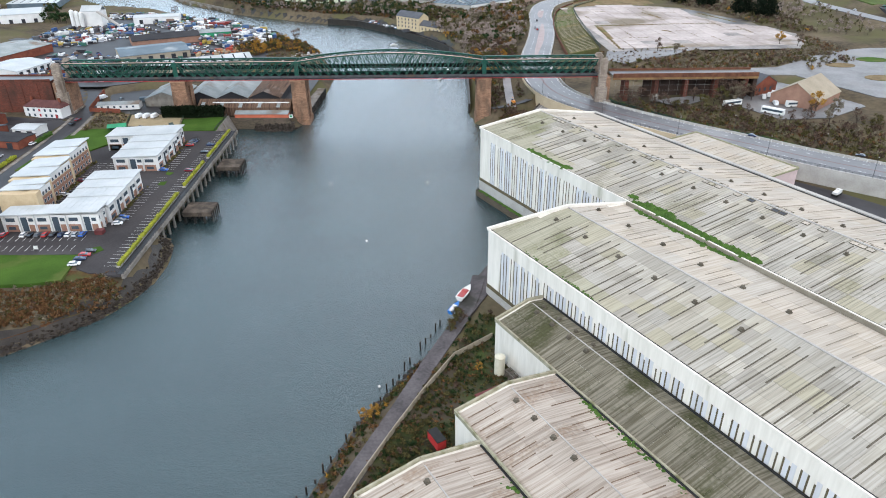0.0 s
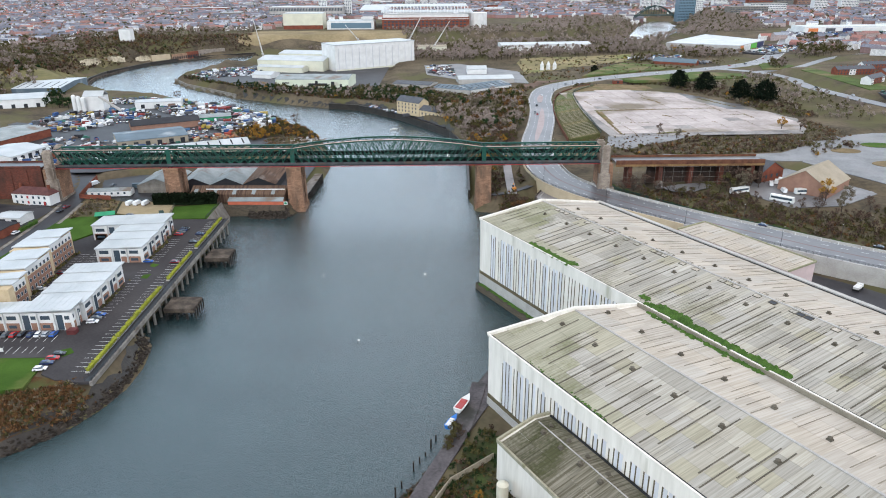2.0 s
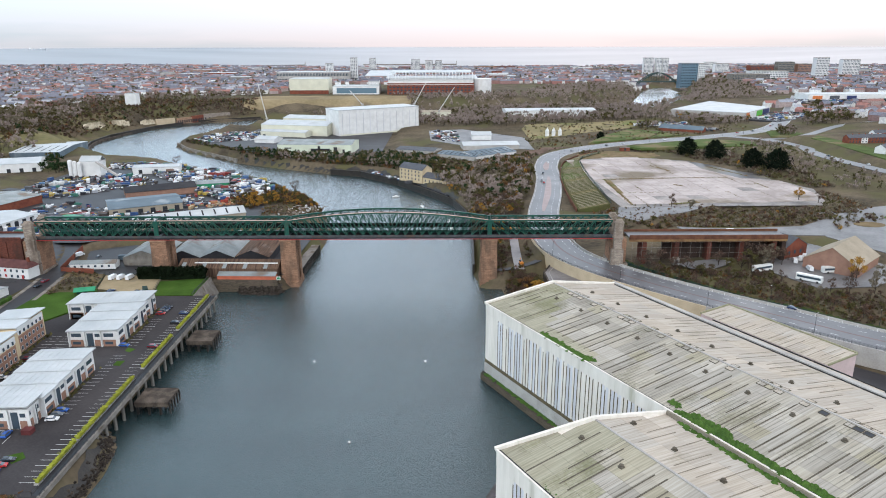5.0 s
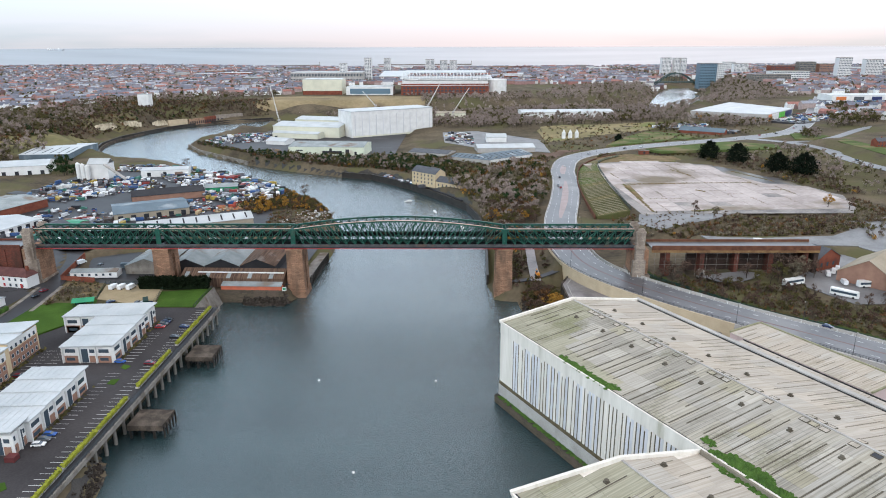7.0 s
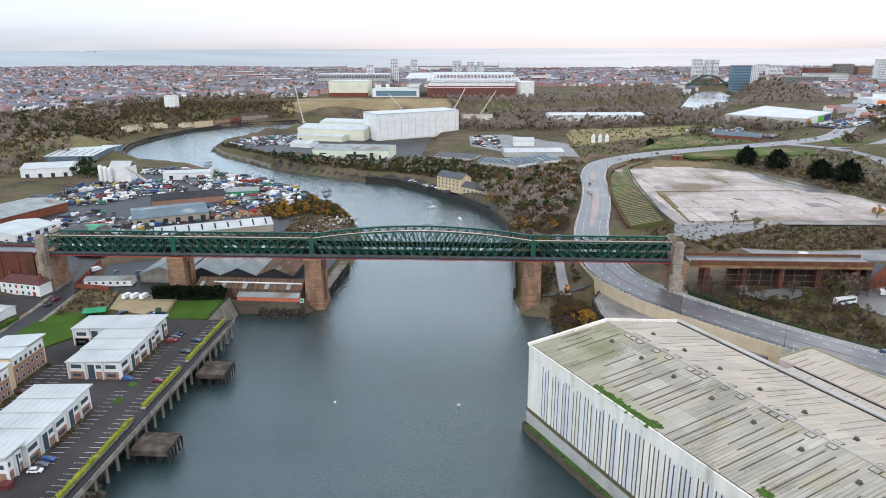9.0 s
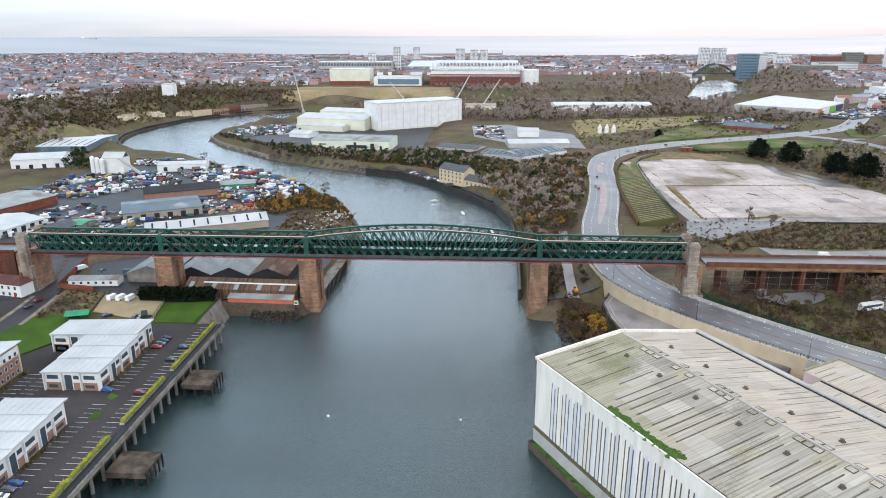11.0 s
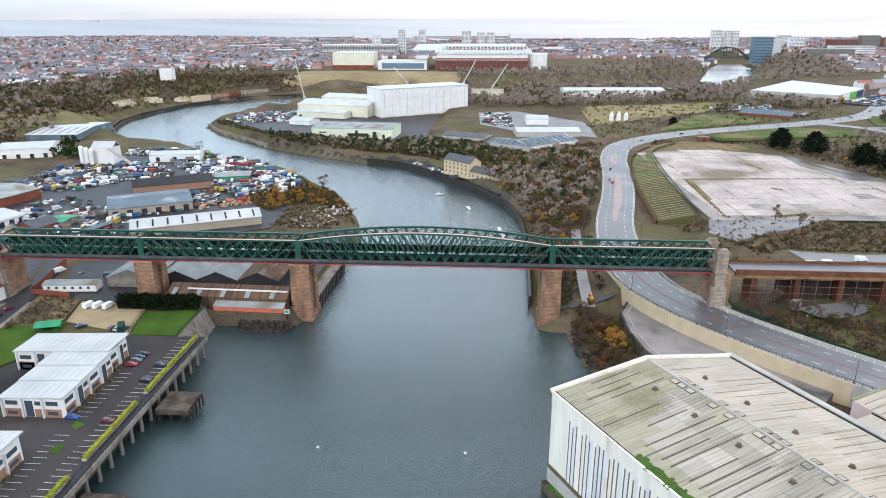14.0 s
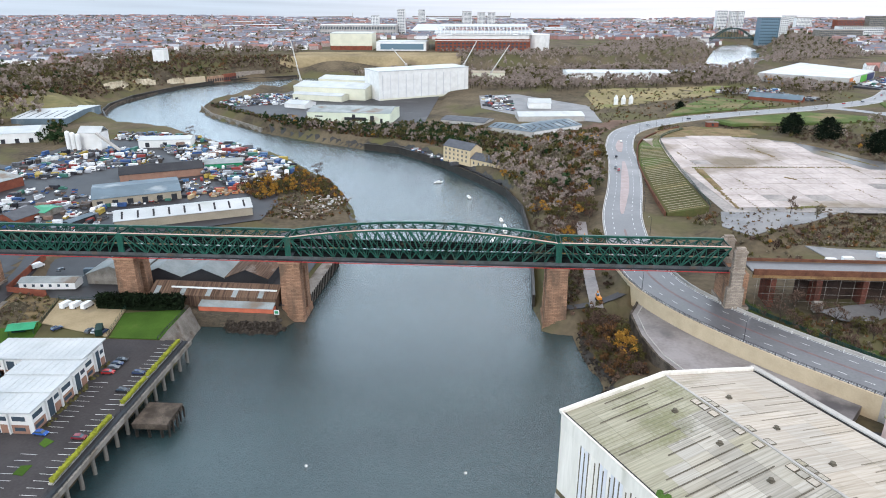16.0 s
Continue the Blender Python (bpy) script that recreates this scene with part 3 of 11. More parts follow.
SPOT_HEIGHTS = [(-150, 280, 7.6), (-200, 350, 8.5), (-240, 400, 9.5), (-150, 420, 8), (-100, 420, 6.5), (-110, 540, 8), (-200, 500, 10), (-300, 560, 11.5), (-330, 660, 12),
                (-420, 700, 13), (-520, 700, 26), (-520, 850, 31), (-500, 1000, 29), (-480, 1140, 30), (-420, 1260, 30), (-300, 1340, 29), (-150, 1420, 29), (-600, 500, 20),
                (-600, 300, 16), (-800, 800, 38), (-500, 1200, 35), (-1500, 1500, 40), (-1500, 3000, 34), (0, 2500, 26), (0, 3600, 16), (-200, 180, 6), (-160, 200, 7),
                (-300, 100, 10), (-250, 950, 6), (-150, 1000, 8), (-60, 850, 9), (-100, 780, 8), (0, 700, 10), (35, 620, 10), (50, 480, 9), (45, 420, 7), (45, 370, 5),
                (0, 140, 4), (30, 100, 4), (60, 250, 4), (150, 270, 4.5), (100, 330, 5), (85, 400, 13), (95, 500, 14), (110, 650, 16), (110, 740, 17), (250, 830, 18),
                (350, 880, 19), (450, 930, 20), (180, 600, 18), (260, 550, 18), (280, 690, 19), (140, 400, 14), (190, 380, 13.5), (200, 450, 16), (300, 450, 19),
                (350, 700, 23), (450, 800, 26), (450, 650, 26), (600, 900, 31), (90, 900, 13), (0, 1050, 14), (150, 1000, 18), (150, 1150, 22), (400, 1150, 20),
                (600, 1300, 25), (800, 1800, 30), (1200, 2500, 30), (500, 500, 25), (300, 300, 14), (400, 200, 16), (60, 1400, 29), (250, 1480, 29), (-1200, 4200, 14),
                (-3000, 3000, 34), (3000, 3000, 30), (2500, 1500, 40), (-2500, 1200, 50), (-1200, 300, 40), (1500, 600, 40), (600, 4000, 14), (2500, 4500, 10)]

# level places: polygon, height, width of the slope round it
PADS = []
# ways: points with heights, half width, width of the slope beside it
WAYS = []


def add_pad(pts, z, blend=6.0):
    PADS.append((pts, z, blend))
    return pts


def add_way(pts, half, blend=6.0):
    WAYS.append((pts, half, blend))
    return pts


def poly_distance(px, py, poly, closed=True):
    """Distance to a polygon's or line's edge, the share along the nearest segment, its index, and (closed) whether inside."""
    best = np.full(px.shape, 1e9)
    at, seg = np.zeros(px.shape), np.zeros(px.shape, int)
    inside = np.zeros(px.shape, bool)
    n = len(poly)
    for i in range(n if closed else n - 1):
        (ax, ay), (bx, by) = poly[i][:2], poly[(i + 1) % n][:2]
        dx, dy = bx - ax, by - ay
        u = np.clip(((px - ax) * dx + (py - ay) * dy) / (dx * dx + dy * dy + 1e-9), 0, 1)
        d = np.hypot(px - ax - u * dx, py - ay - u * dy)
        hit = d < best
        best, at, seg = np.where(hit, d, best), np.where(hit, u, at), np.where(hit, i, seg)
        if closed:
            cross = ((ay > py) != (by > py)) & (px < (bx - ax) * (py - ay) / (by - ay + 1e-12) + ax)
            inside ^= cross
    return best, at, seg, inside


def smooth01(v):
    v = np.clip(v, 0, 1)
    return v * v * (3 - 2 * v)


def land_height(px, py):
    """The height of the ground at arrays of places."""
    px, py = np.asarray(px, float), np.asarray(py, float)
    num, den = np.zeros(px.shape), np.zeros(px.shape)
    for x, y, z in SPOT_HEIGHTS:
        w = 1.0 / ((px - x) ** 2 + (py - y) ** 2 + 900.0) ** 1.6
        num += w * z
        den += w
    z = num / den
    z += 0.35 * np.sin(px * 0.11 + 1.3 * np.sin(py * 0.07)) * np.sin(py * 0.13 + px * 0.031)
    far = smooth01((py - 3250 - 0.10 * px) / 450.0)
    z = z * (1 - far) - 6 * far
    d, _, _, inside = poly_distance(px, py, RIVER)
    z = np.where(inside, -0.4 - 2.5 * smooth01(d / 10.0), (z + 0.4) * smooth01((d + 1.2) / (9.0 + 3.2 * np.maximum(z - 15.0, 0.0))) - 0.4)
    for pts, zz, blend in PADS:
        d, _, _, ins = poly_distance(px, py, pts)
        w = np.where(ins, 1.0, 1 - smooth01(d / blend))
        z = z * (1 - w) + (zz - 0.35) * w
    for pts, half, blend in WAYS:
        d, u, s, _ = poly_distance(px, py, pts, closed=False)
        hz = np.array([p[2] for p in pts])
        zz = hz[s] * (1 - u) + hz[np.minimum(s + 1, len(hz) - 1)] * u
        w = 1 - smooth01((d - half) / blend)
        z = z * (1 - w) + (zz - 0.35) * w
    for pts, zz, blend in LATE:
        d, _, _, ins = poly_distance(px, py, pts)
        w = np.where(ins, 1.0, 1 - smooth01(d / blend))
        z = z * (1 - w) + (zz - 0.35) * w
    return z


LATE = [([(37.5, 394), (38, 367), (43, 350), (60.5, 350), (58.5, 372), (57.5, 391), (53.5, 398)], 2.4, 1.5)]


def ground_z(x, y):
    return float(land_height(np.array([x]), np.array([y]))[0])


def spaced(lo, hi, step, far_lo, far_hi, grow=1.12):
    mid = list(np.arange(lo, hi + 0.01, step))
    a, s = [], step
    x = lo
    while x > far_lo:
        s = min(s * grow, 60)
        x -= s
        a.append(x)
    b, s, x = [], step, hi
    while x < far_hi:
        s = min(s * grow, 60)
        x += s
        b.append(x)
    return np.array(a[::-1] + mid + b)


def ribbon(name, pts, half, material, thick=0.3, lift=0.0, offset=0.0, parent=None):
    """A road-like strip along points with heights; offset shifts it to the right of its way."""
    p = [Vector(q) for q in pts]
    rows = []
    for i, q in enumerate(p):
        d = (p[min(i + 1, len(p) - 1)] - p[max(i - 1, 0)]).xy.normalized()
        nrm = Vector((d.y, -d.x))
        h = half[i] if isinstance(half, (list, tuple)) else half
        for s in (-1, 1):
            xy = q.xy + nrm * (offset + s * h)
            rows.append((xy.x, xy.y, q.z + lift))
    n = len(p)
    verts = rows + [(x, y, z - thick) for x, y, z in rows]
    faces = []
    for i in range(n - 1):
        a, b, c, d = 2 * i, 2 * i + 1, 2 * i + 3, 2 * i + 2
        k = 2 * n
        faces += [(a, b, c, d), (k + d, k + c, k + b, k + a), (b, k + b, k + c, c), (k + a, a, d, k + d)]
    faces += [(0, 2 * n, 2 * n + 1, 1), (2 * n - 2, 2 * n - 1, 4 * n - 1, 4 * n - 2)]
    return from_arrays(name, verts, faces, material, parent)


def smooth_line(pts, step=6.0):
    """Points of a Catmull-Rom curve through pts, about step apart."""
    p = [Vector(q) for q in pts]
    out = []
    for i in range(len(p) - 1):
        a, b, c, d = p[max(i - 1, 0)], p[i], p[i + 1], p[min(i + 2, len(p) - 1)]
        n = max(1, int((c - b).length / step))
        for k in range(n):
            t = k / n
            out.append(tuple(0.5 * ((2 * b) + (c - a) * t + (2 * a - 5 * b + 4 * c - d) * t * t + (3 * b - a - 3 * c + d) * t ** 3)))
    out.append(tuple(p[-1]))
    return out


def slab(name, pts, z, material, thick=0.3, label="", category="", kind="structure"):
    bm = bmesh.new()
    area = sum(pts[i][0] * pts[(i + 1) % len(pts)][1] - pts[(i + 1) % len(pts)][0] * pts[i][1] for i in range(len(pts)))
    prism(bm, pts if area > 0 else pts[::-1], z - thick, z)
    ob = part(name, bm, material)
    return tagged(ob, label, category, kind=kind)


CARPARK = add_pad([(-119, 203), (-119, 356), (-141, 356), (-168, 345), (-205, 300), (-205, 232), (-140, 214)], 8.0)
SANDLOT = add_pad([(-141, 356), (-147, 386), (-179, 388), (-173, 366)], 8.3, 4)
LAWN = add_pad([(-121, 357), (-122, 382), (-145.5, 377), (-140, 356)], 8.2, 3)
SHEDYARD = add_pad([(-92, 392), (-86, 392), (-82, 500), (-150, 455), (-215, 440), (-190, 392), (-150, 392)], 7.5, 3)
INDUSTRY = add_pad([(-125, 495), (-125, 525), (-110, 560), (-150, 620), (-215, 660), (-300, 720), (-345, 690), (-350, 600), (-345, 480), (-290, 440), (-215, 440)], 11.0, 8)
HALLYARD = add_pad([(29, 295), (26, 285.5), (64, 215), (44, 207), (22, 197), (16, 194), (7, 172), (-6, 152), (-28, 95), (60, -60), (330, -60), (230, 200), (176, 272), (150, 298), (128, 322), (100, 342), (80, 364), (66, 385), (58, 410),
                    (54, 400), (62, 362), (56, 346)], 5.0, 3)
BROWNFIELD = add_pad([(133, 690), (180, 712), (241, 690), (285, 560), (268, 512), (165, 508), (125, 505), (122, 560)], 18.0, 6)
TARMAC = add_pad([(124, 503), (117, 476), (127, 462), (146, 476), (165, 486), (188, 505)], 18.0, 14)
SERVICE = add_pad([(148, 454), (151, 430), (176, 432), (238, 428), (252, 472), (226, 454), (182, 449)], 17.0, 8)
BUSYARD = add_pad([(186, 420), (173, 371), (182, 350), (210, 352), (240, 370), (240, 425)], 14.0, 6)
ROUNDABOUT = add_pad([(225, 425), (250, 372), (330, 340), (430, 420), (420, 500), (320, 510), (250, 490)], 17.0, 10)
PENINSULA = add_pad([(-330, 925), (-290, 880), (-215, 815), (-110, 765), (-60, 800), (-60, 1020), (-200, 1090), (-290, 1030)], 7.5, 8)
DEPOT = add_pad([(-20, 985), (-14, 870), (0, 740), (85, 720), (105, 790), (100, 900), (110, 990)], 13.0, 10)
HOUSING = add_pad([(400, 640), (400, 800), (640, 860), (700, 640)], 28.0, 25)
RETAIL = add_pad([(340, 1050), (460, 1010), (640, 1120), (560, 1330), (420, 1290)], 19.0, 20)
STADIUMPAD = add_pad([(-330, 1420), (140, 1420), (140, 1800), (-330, 1800)], 29.0, 40)

MAINROAD = add_way(smooth_line([(420, 120, 11), (330, 185, 11.5), (250, 236, 12), (182, 288, 12), (153, 314, 12.3), (128, 336, 12.6), (102, 362, 13), (83, 387, 13), (71, 414, 13),
                                (68, 450, 13.4), (72, 500, 14), (84, 560, 14.8), (94, 620, 15.6), (101, 680, 16.4), (120, 740, 17), (170, 790, 17.5), (240, 828, 18),
                                (330, 868, 18.5), (420, 925, 19.5), (500, 1040, 21), (590, 1200, 24), (700, 1400, 27)]), 12, 7)
EASTROAD = add_way(smooth_line([(345, 868, 18.6), (375, 830, 19.5), (385, 770, 21), (370, 700, 22), (375, 620, 22.5), (390, 540, 21), (380, 470, 18)]), 8, 8)
NORTHROAD = add_way(smooth_line([(375, 830, 19.6), (430, 850, 21), (520, 930, 24), (600, 960, 27)]), 6, 10)
STREET = add_way(smooth_line([(-198, 240, 8.2), (-199, 300, 8.2), (-201, 350, 8.5), (-206, 390, 8.8), (-217, 430, 9.0), (-240, 470, 10), (-262, 520, 11), (-300, 575, 11.3), (-360, 600, 12)]), 5, 5)
ESTATEROAD = add_way(smooth_line([(-206, 388, 8.8), (-250, 370, 9), (-330, 345, 12)]), 4, 5)



def side_points(way, off, z=None):
    p = [Vector(q) for q in way]
    out = []
    for i, q in enumerate(p):
        d = (p[min(i + 1, len(p) - 1)] - p[max(i - 1, 0)]).xy.normalized()
        xy = q.xy + Vector((d.y, -d.x)) * off
        out.append((xy.x, xy.y, q.z if z is None else z))
    return out


# the yard below the road's retaining wall
LATE.append(([p[:2] for p in side_points([q for q in MAINROAD if 120 < q[1] < 420], -7.0)] + [(56, 395), (58, 360), (64, 336), (80, 300), (200, 120)], 5.0, 0.6))

gx, gy = spaced(-360, 330, 3.0, -3600, 3600), spaced(95, 740, 3.0, -400, 4300)
X, Y = np.meshgrid(gx, gy)
Z = land_height(X.ravel(), Y.ravel())
nx, ny = len(gx), len(gy)
idx = np.arange(nx * ny).reshape(ny, nx)
quads = np.stack([idx[:-1, :-1], idx[:-1, 1:], idx[1:, 1:], idx[1:, :-1]], -1).reshape(-1, 4)
ground = from_arrays("ground", np.stack([X.ravel(), Y.ravel(), Z], -1).tolist(), quads.tolist(), M_GROUND, smooth=True)
tagged(ground, "rough scrubby riverside ground with brown grass", "ground", kind="structure")

bm = bmesh.new()
vs = [bm.verts.new(c) for c in ((-3600, -450, 0), (3600, -450, 0), (3600, 3150, 0), (-3600, 3150, 0))]
bm.faces.new(vs)
water = tagged(part("water", bm, M_WATER), "calm grey-green tidal river water", "water", kind="structure")
bm = bmesh.new()
rows = [[bm.verts.new((r * math.sin(radians(a)), 60 + r * math.cos(radians(a)), z)) for a in range(-60, 61, 5)] for r, z in ((3100, -0.05), (3600, 24), (4100, 62), (4650, 103))]
for a, b in zip(rows, rows[1:]):
    for i in range(len(a) - 1):
        bm.faces.new((a[i], a[i + 1], b[i + 1], b[i]))
tagged(part("backdrop", bm, M_SEA), "pale grey sea reaching the hazy horizon", "sea", kind="structure")


def shore_strip(name, label, line, w0, w1, mat, lift=0.1, category="shore"):
    """A strip of shore draped on the ground along a bank line, from w0 to w1 metres to the left of its way."""
    p = [Vector((x, y, 0)) for x, y in line]
    fine = [Vector(q) for q in smooth_line([tuple(q) for q in p], 3.0)]
    cols = []
    for i, q in enumerate(fine):
        d = (fine[min(i + 1, len(fine) - 1)] - fine[max(i - 1, 0)]).xy.normalized()
        nrm = Vector((-d.y, d.x))
        jag = 0.8 * math.sin(i * 0.9) + 0.6 * math.sin(i * 2.3)
        cols.append([q.xy + nrm * (w0 + (w1 + jag - w0) * k / 5) for k in range(6)])
    flat = [c for row in cols for c in row]
    z = land_height(np.array([c.x for c in flat]), np.array([c.y for c in flat])) + lift
    verts = [(c.x, c.y, float(h)) for c, h in zip(flat, z)]
    faces = [(6 * i + k, 6 * i + k + 1, 6 * i + k + 7, 6 * i + k + 6) for i in range(len(cols) - 1) for k in range(5)]
    return tagged(from_arrays(name, verts, faces, mat, smooth=True), label, category, kind="structure")


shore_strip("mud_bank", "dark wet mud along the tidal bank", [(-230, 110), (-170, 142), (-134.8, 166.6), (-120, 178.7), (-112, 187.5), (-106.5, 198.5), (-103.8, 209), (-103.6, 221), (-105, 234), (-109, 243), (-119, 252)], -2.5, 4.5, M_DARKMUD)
shore_strip("river_bank", "russet grass and bramble slope above the mud", [(-230, 110), (-170, 142), (-134.8, 166.6), (-120, 178.7), (-112, 187.5), (-108, 200)], 3.5, 24, M_RUSSET, 0.16, "bank")
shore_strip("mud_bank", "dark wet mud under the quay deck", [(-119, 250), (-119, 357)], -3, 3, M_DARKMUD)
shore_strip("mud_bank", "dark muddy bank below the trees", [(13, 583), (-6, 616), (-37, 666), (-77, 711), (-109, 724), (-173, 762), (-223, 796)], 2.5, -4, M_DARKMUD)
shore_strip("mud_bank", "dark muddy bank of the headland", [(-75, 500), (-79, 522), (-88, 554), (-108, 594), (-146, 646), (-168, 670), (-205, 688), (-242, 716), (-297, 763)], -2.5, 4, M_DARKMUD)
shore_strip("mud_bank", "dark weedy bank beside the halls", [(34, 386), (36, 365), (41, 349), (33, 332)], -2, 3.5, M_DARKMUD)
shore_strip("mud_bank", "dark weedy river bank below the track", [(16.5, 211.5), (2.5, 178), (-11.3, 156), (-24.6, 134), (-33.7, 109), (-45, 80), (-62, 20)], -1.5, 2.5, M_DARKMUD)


def masonry(name, c1, c2, mortar, w, h, rough=0.9, bump=0.5, stain=(0.12, 0.09, 0.07)):
    """Coursed blocks laid on upright faces, with stains."""
    m, N, L, p = nodes_of(name)
    tc, sp, cb = N.new("ShaderNodeTexCoord"), N.new("ShaderNodeSeparateXYZ"), N.new("ShaderNodeCombineXYZ")
    L.new(tc.outputs["Object"], sp.inputs[0])
    ad = N.new("ShaderNodeMath")
    L.new(sp.outputs["X"], ad.inputs[0])
    L.new(sp.outputs["Y"], ad.inputs[1])
    L.new(ad.outputs[0], cb.inputs["X"])
    L.new(sp.outputs["Z"], cb.inputs["Y"])
    br = N.new("ShaderNodeTexBrick")
    br.inputs["Color1"].default_value, br.inputs["Color2"].default_value, br.inputs["Mortar"].default_value = (*c1, 1), (*c2, 1), (*mortar, 1)
    br.inputs["Scale"].default_value = 1.0
    br.inputs["Brick Width"].default_value, br.inputs["Row Height"].default_value = w, h
    br.inputs["Mortar Size"].default_value = h * 0.07
    L.new(cb.outputs[0], br.inputs["Vector"])
    n = N.new("ShaderNodeTexNoise")
    n.inputs["Scale"].default_value, n.inputs["Detail"].default_value = 0.22, 6
    mp = N.new("ShaderNodeMapping")
    mp.inputs["Scale"].default_value = (1, 1, 0.35)
    L.new(tc.outputs["Object"], mp.inputs["Vector"])
    L.new(mp.outputs["Vector"], n.inputs["Vector"])
    rp = N.new("ShaderNodeValToRGB")
    rp.color_ramp.elements[0].position, rp.color_ramp.elements[1].position = 0.48, 0.72
    L.new(n.outputs["Fac"], rp.inputs["Fac"])
    mx = N.new("ShaderNodeMix")
    mx.data_type = "RGBA"
    L.new(rp.outputs["Color"], mx.inputs["Factor"])
    L.new(br.outputs["Color"], mx.inputs["A"])
    mx.inputs["B"].default_value = (*stain, 1)
    L.new(mx.outputs["Result"], p.inputs["Base Color"])
    p.inputs["Roughness"].default_value = rough
    p.inputs["Specular IOR Level"].default_value = 0.08
    bp = N.new("ShaderNodeBump")
    bp.inputs["Strength"].default_value, bp.inputs["Distance"].default_value = bump, 0.08
    L.new(br.outputs["Fac"], bp.inputs["Height"])
    bp.invert = True
    L.new(bp.outputs["Normal"], p.inputs["Normal"])
    return m


M_PIER = masonry("coursed_sandstone", (0.34, 0.195, 0.125), (0.225, 0.125, 0.08), (0.11, 0.072, 0.05), 1.9, 0.62, stain=(0.105, 0.075, 0.055))
M_TOWER = masonry("grey_coursed_stone", (0.36, 0.30, 0.245), (0.25, 0.205, 0.17), (0.14, 0.115, 0.095), 1.5, 0.6)
M_VIADUCT = masonry("sooty_red_brickwork", (0.165, 0.055, 0.038), (0.10, 0.036, 0.026), (0.085, 0.052, 0.042), 0.9, 0.3, stain=(0.06, 0.035, 0.028))

# near-black base: the shade inside the trusses is put into the colour; spots are stains
M_UPPERDECK = surface("shade_black_deck_plate", (0.0088, 0.0104, 0.01), (0.0048, 0.0056, 0.0056), 0.85, scale=0.3, fine=2, spots=(0.05, 0.035, 0.025), spot_at=0.64)
M_GRIME = surface("grimy_parapet_steel", (0.085, 0.088, 0.09), (0.04, 0.042, 0.043), 0.7, scale=0.3, fine=2, spots=(0.09, 0.06, 0.045), spot_at=0.62)
# ---- the bridge ----
NEAR, FARSIDE = 391.6, 401.4
BOT = 27.15
JOINTS = [-214.2, -149.8, -80.8, 26.8, 92.8]
bridge = thing("truss_bridge", "green-painted steel lattice truss bridge across the river on sandstone piers", "bridge")


def top_z(i, x):
    if i != 2:
        return 36.85
    u = (x - JOINTS[2]) / (JOINTS[3] - JOINTS[2])
    return 36.85 + 4.3 * math.sin(math.pi * min(max((u - 0.02) / 0.96, 0), 1)) ** 0.85


